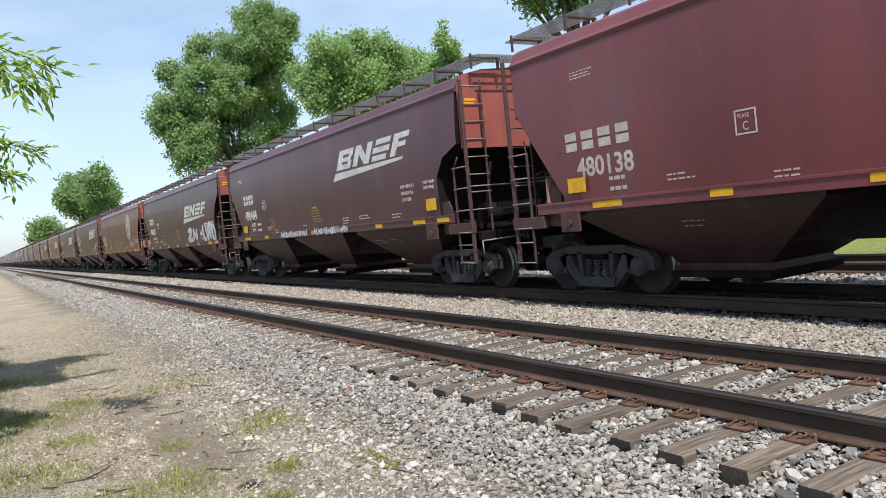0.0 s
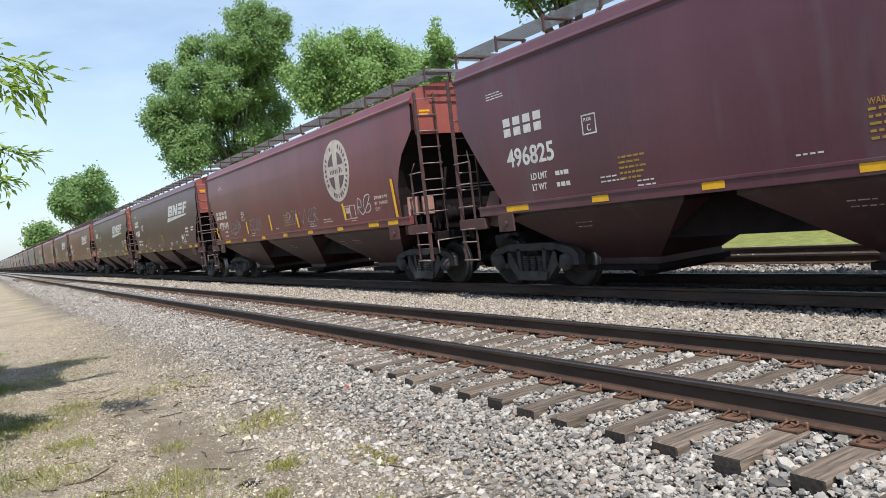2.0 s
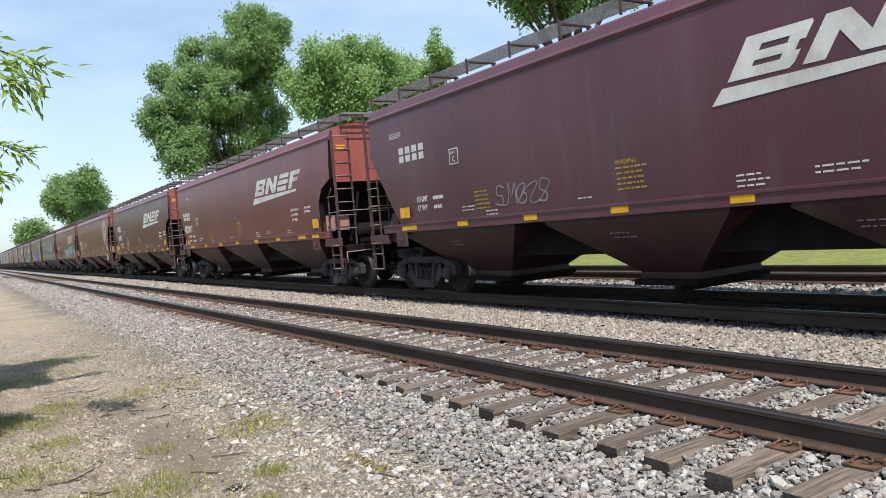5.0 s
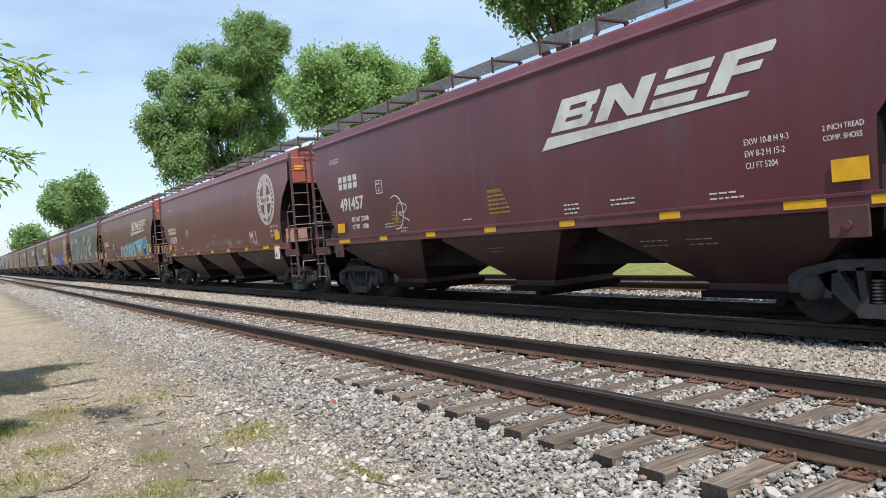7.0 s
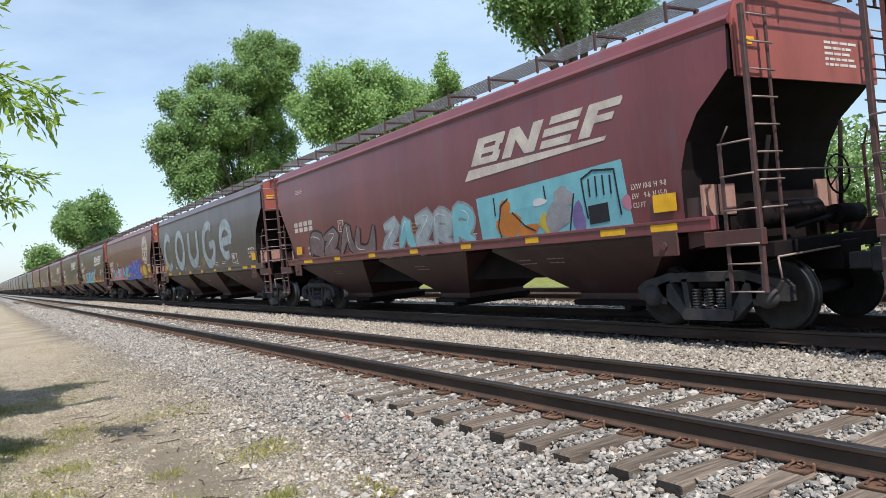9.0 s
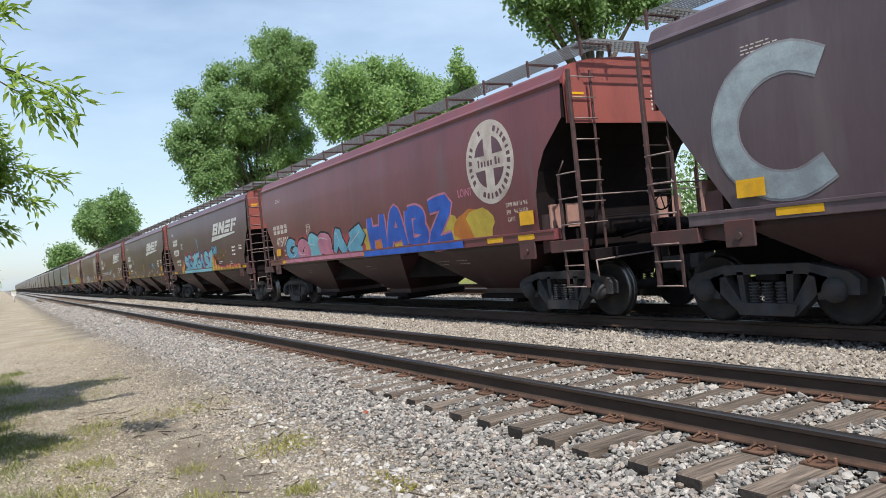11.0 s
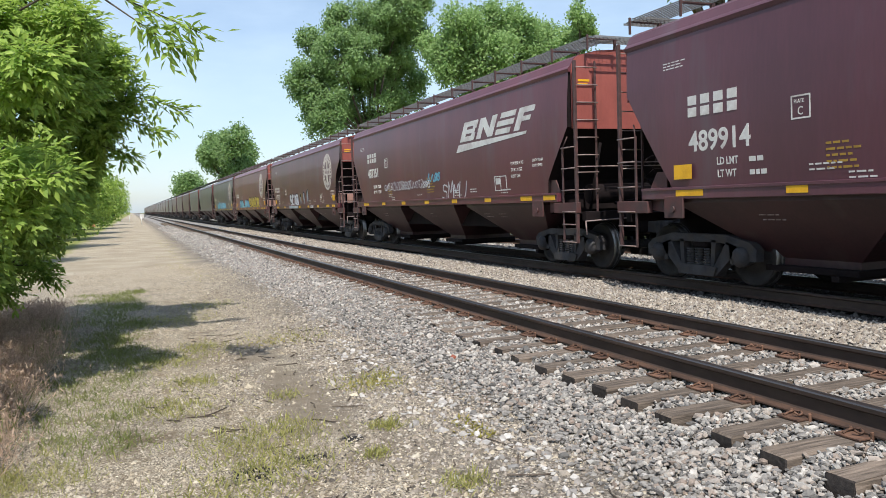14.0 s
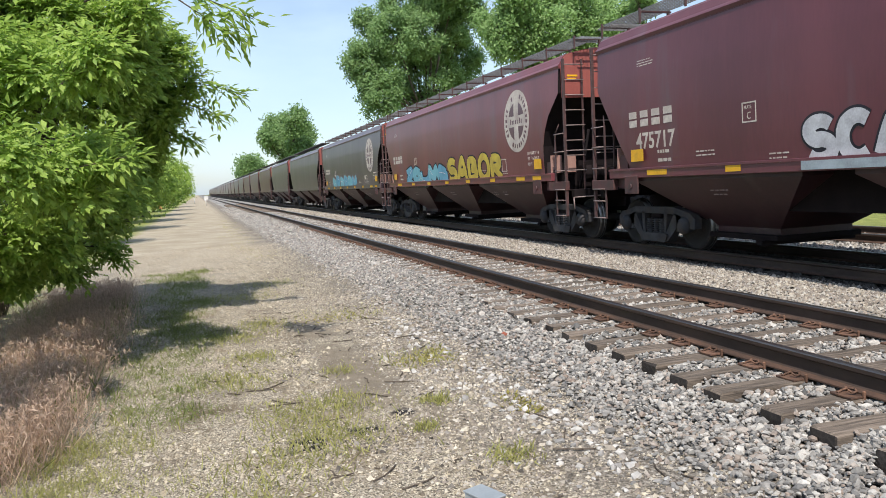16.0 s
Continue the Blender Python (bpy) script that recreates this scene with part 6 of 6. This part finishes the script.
# ---- the boxelder beside the path ----
def boxelder():
    rnd = np.random.RandomState(31)
    ob = thing("boxelder_tree", "bushy boxelder with bright green compound leaves over the path", "tree")
    base = Vector((-7.9, 13.0, -0.2))
    ob.location = base
    blobs = [(-5.9, 10, 3.9, 0.61), (-5.0, 10.2, 3.8, 0.5), (-4.4, 11.5, 3.8, 0.34), (-4.1, 12, 3.4, 0.23), (-4.4, 12, 3.0, 0.3), (-4.7, 12.5, 2.7, 0.31), (-5.4, 10.5, 3.2, 0.65),
             (-6.1, 9, 3.0, 0.55), (-5.6, 8, 1.9, 0.44), (-6.0, 7.2, 2.0, 0.3), (-5.2, 8.5, 2.1, 0.24), (-5.5, 10.5, 1.5, 0.34), (-6.0, 9.5, 1.4, 0.45), (-5.3, 11.5, 1.9, 0.37),
             (-5.7, 12, 0.9, 0.16), (-6.3, 11, 0.9, 0.25), (-6.4, 9, 1.3, 0.31), (-4.6, 9.5, 3.9, 0.25), (-7.1, 9, 2.7, 0.68), (-6.9, 8, 1.7, 0.53), (-7.0, 10, 3.7, 0.76),
             (-6.3, 11.4, 5.0, 0.8), (-5.2, 10.4, 4.8, 0.35), (-6.8, 10, 5.0, 0.89), (-4.9, 12, 3.1, 0.44), (-4.9, 13, 2.2, 0.29),
             (-5.2, 7.4, 3.0, 0.30), (-6.4, 5.0, 2.8, 0.35), (-6.6, 4.2, 2.6, 0.30), (-6.7, 11.0, 0.9, 0.45), (-6.2, 12.0, 0.7, 0.32), (-6.9, 10.0, 1.0, 0.5), (-7.4, 9.5, 1.0, 0.6)]
    bl = [(b[0] - base.x - (0.28 if b[0] > -5.2 else 0.1), b[1] - base.y, b[2] - base.z, b[3] * 1.12) for b in blobs]
    for k in range(4):
        a = k * 1.7
        bm = B()
        foot = Vector((0.25 * math.cos(a), 0.25 * math.sin(a), -0.1))
        knee = foot + Vector((0.7 * math.cos(a), 0.7 * math.sin(a), 1.6))
        tube(bm, foot, knee, 0.11, 9, 0.085)
        tube(bm, knee, knee + Vector((0.5 * math.cos(a), 0.5 * math.sin(a), 1.8)), 0.085, 9, 0.05)
        part("trunk", bm, M_BARK, ob)
    for b in bl:
        bm = B()
        end = Vector(b[:3])
        fork = Vector((end.x * 0.25, end.y * 0.25, min(1.6, end.z * 0.5)))
        mid = fork.lerp(end, 0.55) + Vector((0, 0, 0.35))
        tube(bm, fork, mid, 0.055, 7, 0.035)
        tube(bm, mid, end, 0.035, 7, 0.015)
        for _ in range(16):
            d = Vector(rnd.normal(0, 1, 3)).normalized() * b[3] * rnd.uniform(0.7, 1.02)
            tube(bm, mid.lerp(end, rnd.uniform(0.3, 1.0)), end + d, 0.010, 5, 0.003)
        part("limb", bm, M_TWIG, ob)
    n = 22000
    pts, out = crown_points(bl, n, 33, 0.35, 16, 0.5)
    # a compound leaf: pairs of leaflets along a drooping stem, one at the tip
    stem = out * 0.7 + rnd.normal(0, 0.5, (n, 3)) + np.array((0.1, -0.15, -0.35))
    stem /= np.linalg.norm(stem, axis=1)[:, None]
    side = np.cross(stem, np.tile((0, 0, 1.0), (n, 1)))
    side /= np.linalg.norm(side, axis=1)[:, None] + 1e-9
    at, ah, ln = [], [], []
    size = rnd.uniform(0.75, 1.25, n)[:, None]
    for step, s in ((0.04, 1), (0.05, -1), (0.10, 1), (0.11, -1), (0.16, 1), (0.17, -1)):
        at.append(pts + stem * step * size)
        ah.append(stem * 0.75 + side * s * 0.85 + np.array((0, 0, -0.22)) + rnd.normal(0, 0.2, (n, 3)))
        ln.append(rnd.uniform(0.065, 0.105, n) * size[:, 0])
    at.append(pts + stem * 0.19 * size)
    ah.append(stem + np.array((0, 0, -0.3)))
    ln.append(rnd.uniform(0.08, 0.115, n) * size[:, 0])
    face = np.tile(out * 0.5 + SUN_FACE * 1.3, (7, 1))
    me = leaf_mesh("crown", np.concatenate(at), np.concatenate(ah), np.concatenate(ln), 0.44, M_LEAF, face, seed=34)
    cr = new("crown", me)
    cr.parent = ob
    cr["kind"] = "stuff"
    # sprays that reach out over the path
    for (x, y, z), (dx, dy, dz), length in (((-4.49, 7.0, 3.64), (0.87, -0.24, -0.43), 0.85), ((-4.35, 7.0, 3.44), (0.73, -0.35, -0.59), 0.58), ((-4.81, 9.0, 4.34), (0.84, -0.27, 0.47), 0.75),
                                            ((-4.16, 12.0, 3.38), (0.9, -0.33, -0.27), 0.6), ((-4.32, 12.0, 3.03), (0.82, -0.44, -0.35), 0.45), ((-4.73, 12.0, 2.64), (0.82, -0.45, -0.35), 0.45),
                                            ((-5.77, 12.0, 0.88), (0.68, -0.52, -0.52), 0.38), ((-5.57, 7.5, 1.95), (0.94, -0.3, 0.16), 0.66)):
        p, d = Vector((x, y, z)) - base, Vector((dx, dy, dz)).normalized()
        bm = tube(B(), p - d * 0.8, p + d * length, 0.012, 6, 0.003)
        br = part("branch", bm, M_TWIG, ob)
        q = np.array([p + d * length * u + Vector(rnd.normal(0, 0.03, 3)) for u in np.linspace(0.1, 1.0, 12) for _ in range(3)])
        dirs = np.tile(d, (len(q), 1)) + rnd.normal(0, 0.75, (len(q), 3)) + np.array((0, 0, -0.45))
        at = np.concatenate([q + 0.05 * i * dirs for i in range(3)])
        ah = np.concatenate([dirs + rnd.normal(0, 0.5, dirs.shape) for _ in range(3)])
        lf = new("leaf_spray", leaf_mesh("leaf_spray", at, ah, rnd.uniform(0.10, 0.16, len(at)), 0.36, M_LEAF, seed=35))
        lf.parent = br
        lf["kind"] = "stuff"
    return ob


boxelder()
for k, (x, y, r, h) in enumerate(((-9.6, 31, 2.6, 5.8), (-9.3, 44, 2.8, 6.4), (-9.3, 58, 3.0, 6.8), (-9.2, 74, 3.2, 7.2), (-9.6, 96, 3.8, 8.0), (-9.9, 124, 4.2, 8.4), (-10.5, 165, 5.0, 9.0), (-11.0, 220, 6.0, 10.0))):
    tree("bushy green tree along the edge of the path", (x, y, -0.2), 0.16,
         [(x + 0.4 * r, y, h * 0.62, r * 0.62), (x - 0.5, y + r * 0.5, h * 0.72, r * 0.7), (x, y - r * 0.6, h * 0.45, r * 0.66), (x + 0.5 * r, y + r * 0.3, h * 0.32, r * 0.55), (x - 0.8 * r, y, h * 0.5, r * 0.8)],
         1000 if k < 4 else 600, 16, 0.15 + 0.04 * k, 0.24 + 0.04 * k, M_LEAF, 40 + k, 0.5)


# ---- grass ----
def grass(name, label, patches, height, width, material, seed, lean=0.5, heads=False):
    """Blades in tufts: patches of (x, y, spread x, spread y, count)."""
    rnd = np.random.RandomState(seed)
    at = []
    for x, y, sx, sy, n in patches:
        a = np.stack([rnd.normal(x, sx, n), rnd.normal(y, sy, n), np.zeros(n)], 1)
        at.append(a)
    at = np.concatenate(at)
    at = at[at[:, 0] < -1.95]
    for p in at:
        p[2] = ground_z(p[0], p[1]) - 0.004
    ah = rnd.normal(0, lean, (len(at), 3))
    ah[:, 2] = 1.0
    ln = height * rnd.uniform(0.5, 1.25, len(at))
    if heads:
        tip = at + ah / np.linalg.norm(ah, axis=1)[:, None] * ln[:, None] * 0.92
        droop = rnd.normal(0, 0.7, (len(at), 3)) + np.array((0.15, 0, -0.45))
        at, ah, ln = np.concatenate([at, tip, tip, tip]), np.concatenate([ah, droop, droop + rnd.normal(0, 0.5, droop.shape), droop + rnd.normal(0, 0.5, droop.shape)]), np.concatenate([ln, ln * 0.17, ln * 0.14, ln * 0.12])
        width = np.concatenate([np.full(len(droop), width), np.full(3 * len(droop), 0.13)])[:, None]
    ob = new(name, leaf_mesh(name, at, ah, ln, width, material, fold=0.1, seed=seed))
    return tagged(ob, label, "grass", kind="stuff")


M_TUFT = leaf_mat("sunlit_tuft", (0.44, 0.42, 0.15), (0.26, 0.27, 0.08))
rng = np.random.RandomState(77)
tufts = [(x, y, s, s, int(n)) for x, y, s, n in (
    (-3.55, 4.75, 0.22, 420), (-3.75, 5.3, 0.20, 300), (-3.35, 5.5, 0.16, 220), (-3.9, 4.3, 0.2, 300), (-2.62, 5.15, 0.07, 140), (-2.55, 3.75, 0.08, 150), (-2.9, 4.55, 0.05, 80),
    (-4.15, 6.6, 0.18, 260), (-3.95, 7.6, 0.15, 220), (-4.1, 8.9, 0.22, 260), (-3.7, 9.6, 0.18, 220), (-3.9, 12.6, 0.35, 400), (-3.3, 14.2, 0.3, 260), (-4.3, 3.6, 0.25, 340),
    (-3.2, 6.6, 0.08, 90), (-2.3, 6.7, 0.22, 130), (-2.05, 6.9, 0.2, 90), (-2.5, 9.8, 0.3, 160))]
grass("grass_tufts", "short green grass tufts in the gravel", [(x, y, s * 1.15, s * 1.15, int(n * 1.7)) for x, y, s, _, n in tufts], 0.085, 0.10, M_TUFT, 51, 0.9)
rng = np.random.RandomState(78)
verge = []
for k in range(230):
    y = 5.5 + 12.5 * rng.rand()
    x = -4.45 - abs(rng.normal(0, 0.5)) + 0.45 * noise.noise(Vector((0, y * 0.7, 1.0)))
    verge.append((x, y, rng.uniform(0.06, 0.2), rng.uniform(0.06, 0.25), int(rng.uniform(25, 110))))
grass("grass_verge", "low green grass and weeds along the verge", verge, 0.085, 0.08, M_GRASS, 52, 1.0)
sunny = [(-5.25 + rng.normal(0, 0.22), 3.9 + 1.9 * rng.rand(), rng.uniform(0.06, 0.16), rng.uniform(0.06, 0.16), int(rng.uniform(40, 120))) for _ in range(40)]
grass("grass_tufts", "sunlit yellow green grass at the edge of the dry grass", sunny, 0.09, 0.06, M_TUFT, 56, 0.8)
weeds = [(-5.6 - abs(rng.normal(0, 0.6)), 4.4 + 9.0 * rng.rand(), 0.15, 0.2, int(rng.uniform(20, 70))) for _ in range(70)]
grass("green_weeds", "green weeds among the dry grass", weeds, 0.30, 0.035, M_GRASS, 57, 0.5)
dry = []
for k in range(270):
    y = 4.6 + 9.5 * rng.rand()
    x = -5.55 - abs(rng.normal(0, 0.55)) - 0.02 * (y - 4)
    dry.append((x, y, rng.uniform(0.08, 0.2), rng.uniform(0.08, 0.25), int(rng.uniform(40, 120))))
grass("dry_grass", "tall drooping dry pinkish grass on the verge", dry, 0.36, 0.012, M_DRY, 53, 0.55, True)
far_tufts = [(-2.9 + rng.normal(0, 0.25), 20 + k * 1.5, 0.25, 0.6, 90) for k in range(22)]
grass("weed_strip", "yellow green weeds between path and ballast", far_tufts, 0.045, 0.16, leaf_mat("yellow_weed", (0.36, 0.32, 0.06), (0.22, 0.22, 0.05)), 54, 0.7)
grass("yellow_weed", "yellowish creeping weeds at the ballast edge", [(-2.25, 6.65, 0.20, 0.14, 300), (-2.0, 6.9, 0.10, 0.08, 160), (-1.98, 4.9, 0.10, 0.10, 120), (-2.0, 4.6, 0.10, 0.10, 120), (-2.7, 9.6, 0.25, 0.2, 150)], 0.05, 0.3, leaf_mat("mustard_weed", (0.45, 0.38, 0.10), (0.24, 0.24, 0.06)), 55, 1.2)


# ---- gravel on the path ----
def pebbles(name, label, x0, x1, y0, y1, count, size, material, seed, thin):
    rnd = np.random.RandomState(seed)
    keep = []
    for x, y in zip(rnd.uniform(x0, x1, count), y0 + (y1 - y0) * rnd.uniform(0, 1, count) ** 1.35):
        if rnd.rand() < thin(x, y):
            keep.append((x, y, ground_z(x, y) + rnd.uniform(-0.002, 0.004)))
    ob = scatter(name, np.array(keep), size * rnd.lognormal(0, 0.42, len(keep)), material, seed, None, CHIPS)
    return tagged(ob, label, "gravel", kind="stuff")


def patchy(x, y):
    bare = math.exp(-((x + 3.0) / 0.34) ** 4 - ((y - 7.6) / 2.6) ** 4)
    return max(0.12, min(1.0, 0.72 + 0.8 * noise.noise(Vector((x * 0.8, y * 0.8, 5.0))))) * (1 - 0.93 * bare)


pebbles("path_gravel", "scattered pale pebbles on the dirt", -6.2, -1.3, 1.0, 26, 190000, 0.0088, M_PEBBLE, 61, patchy)
pebbles("path_gravel", "scattered pale stones on the dirt", -6.0, -1.5, 1.2, 24, 4200, 0.0175, M_PEBBLE, 62, patchy)
pebbles("path_gravel", "crushed tan and grey stones at the edge of the path", -4.2, -1.6, 1.0, 12, 30000, 0.0135, M_STONE_TAN, 64, lambda x, y: patchy(x, y) * min(1.0, max(0.15, (x + 3.6) / 1.0)))
pebbles("path_chips", "dark grey stone chips on the dirt", -5.4, -1.3, 1.0, 20, 38000, 0.0125, mat("dark_chip", (0.17, 0.15, 0.13), (0.08, 0.07, 0.06), rough=0.95, scale=20, bump=0.2, island=0.4), 63, lambda x, y: (max(0.0, min(1.0, (x + 3.9) / 1.6)) * 0.7 + math.exp(-((x + 3.25) / 0.5) ** 2 - ((y - 4.6) / 0.28) ** 2)) * patchy(x, y))

# the single stones at the ballast's edge
STONE_MESHES = []
for k, w in enumerate(STONES[0][:8]):
    me = bpy.data.meshes.new("stone")
    me.from_pydata([tuple(v * 0.032) for v in w], [], [tuple(int(i) for i in f) for f in STONES[1]])
    me.materials.append(M_STONE_ONE)
    STONE_MESHES.append(me)
edge = tagged(new("ballast_edge"), "loose grey stones spilled at the ballast edge", "ballast", kind="structure")
rng = np.random.RandomState(71)
for k in range(290):
    y = 1.2 + 8.0 * rng.rand()
    x = -1.85 - abs(rng.normal(0, 0.28))
    o = new("stone", STONE_MESHES[k % 8])
    o.parent = edge
    o.location = (x, y, ground_z(x, y) + 0.006)
    o.rotation_euler = (rng.uniform(-0.4, 0.4), rng.uniform(-0.4, 0.4), rng.uniform(0, 6.28))
    o.scale = [rng.uniform(0.55, 1.25)] * 3
red_stone = tagged(new("brick_chip", STONE_MESHES[2].copy()), "reddish brown brick chip on the gravel", "stone")
red_stone.data.materials.clear()
red_stone.data.materials.append(mat("brick_red", (0.34, 0.11, 0.07), (0.24, 0.075, 0.05), rough=0.9, scale=14, bump=0.2))
red_stone.location, red_stone.scale = (-1.25, 7.0, -0.09), (1.7, 1.7, 1.5)

# fallen twigs
rng = np.random.RandomState(72)
for k in range(90):
    L = rng.uniform(0.06, 0.30)
    bm = B()
    p, d = Vector((0, 0, 0)), Vector((1, 0, 0))
    for _ in range(3):
        q = p + d * L / 3 + Vector((0, rng.normal(0, 0.012), 0))
        tube(bm, p, q, 0.0058, 5, 0.0045)
        p = q
    x, y = rng.uniform(-4.3, -1.7), 2.0 + 9.0 * rng.rand()
    tw = tagged(link_mesh("twig", bm, M_TWIG), "dry broken twig lying on the dirt", "twig", "fallen twigs")
    tw.location = (x, y, ground_z(x, y) + 0.009)
    tw.rotation_euler = (0, 0, rng.uniform(0, 3.14))

# the metal box at the path's near end
bx = thing("ground_box", "small galvanised steel box standing on the gravel", "metal box")
bx.location = (-3.02, 3.02, -0.165)
part("body", box(B(), -0.10, 0.10, -0.16, 0.16, 0.0, 0.13, 0.006), M_STEEL_BOX, bx)
part("lid", box(B(), -0.108, 0.108, -0.168, 0.168, 0.131, 0.146, 0.004), M_STEEL_BOX, bx)
bx.rotation_euler, bx.scale = (0, 0, 0.35), (0.62, 0.62, 0.8)

# the small board by the grass
sg = thing("road_barrier", "small orange and white board by the grass", "barrier")
sg.location = (-8.9, 88, -0.17)
part("board", box(B(), -0.75, 0.75, -0.02, 0.02, 0.45, 0.95, 0.01), mat("board_orange", (0.62, 0.26, 0.12), (0.52, 0.22, 0.10), scale=3), sg)
for x in (-0.6, 0.6):
    part("leg", box(B(), x - 0.03, x + 0.03, -0.03, 0.03, 0.0, 0.45), M_GRAB, sg)

# white cabinet and posts far along the path
cb = thing("signal_cabinet", "small white signal cabinet beside the distant track", "signal cabinet")
cb.location = (-1.9, 240, -0.15)
cb.scale = (0.8, 0.8, 0.7)
part("body", box(B(), -0.7, 0.7, -0.6, 0.6, 0.0, 1.9, 0.03), M_WHITE, cb)
part("roof", box(B(), -0.8, 0.8, -0.7, 0.7, 1.9, 2.0, 0.02), M_STEEL_BOX, cb)
for x, y in ((-3.2, 120), (-5.0, 165)):
    ps = thing("marker_post", "thin white marker post beside the path", "post")
    ps.location = (x, y, -0.17)
    part("post", tube(B(), (0, 0, 0), (0, 0, 1.2), 0.06, 8), M_WHITE, ps)


# ---- what moves ----
def motions():
    times = [i * 0.5 for i in range(33)]
    for k, car in enumerate(CARS):
        walk(car, [(t, pose(TRAIN_X, car_y(k, t), RAIL_TOP)) for t in times])
    # the wheels roll: less than a quarter turn from key to key
    turn = math.degrees(SPEED / 0.457)
    for spin in AXLES:
        for axle in spin:
            y = axle.location.y
            walk(axle, [(i / FPS, pose(0, y, 0.457, turn * i / FPS)) for i in range(16 * FPS + 1)])


def lay_on_sides():
    """Press markings and paint against the bulged side sheets."""
    flat = ("mark_", "roundel", "stencil", "warning", "reporting", "graffiti", "mural", "plate_", "inspection", "weld", "car_number", "load_", "light_", "size_", "shoe_")
    done = set()
    for car in CARS:
        for ob in car.children:
            if ob.type != "MESH" or not ob.name.startswith(flat) or ob.data.name in done:
                continue
            done.add(ob.data.name)
            m = ob.matrix_basis.copy()
            back = m.inverted()
            ps = [m @ v.co for v in ob.data.vertices]
            if max(p.x for p in ps) < -1.668:
                continue
            if ob.name.startswith(("graffiti", "mural", "roundel", "reflector")):
                # paint follows the sheet: cut where the sheet bends, then pressed on
                bm = bmesh.new()
                bm.from_mesh(ob.data)
                bmesh.ops.transform(bm, matrix=m, verts=bm.verts)
                for z in (1.54, 2.0, 2.6, 3.2):
                    bmesh.ops.bisect_plane(bm, geom=[*bm.verts, *bm.edges, *bm.faces], plane_co=(0, 0, z), plane_no=(0, 0, 1))
                for v in bm.verts:
                    v.co.x += 1.6395 - interp(SIDE_X, v.co.z)
                bmesh.ops.transform(bm, matrix=back, verts=bm.verts)
                bm.to_mesh(ob.data)
                bm.free()
                continue
            if min(p.z for p in ps) < 1.45 or max(p.z for p in ps) < 1.6 or max(p.x for p in ps) > -1.6:
                continue
            for v, p in zip(ob.data.vertices, ps):
                p.x += 1.639 - interp(SIDE_X, p.z)
                v.co = back @ p


settle_letters()
lay_on_sides()
motions()
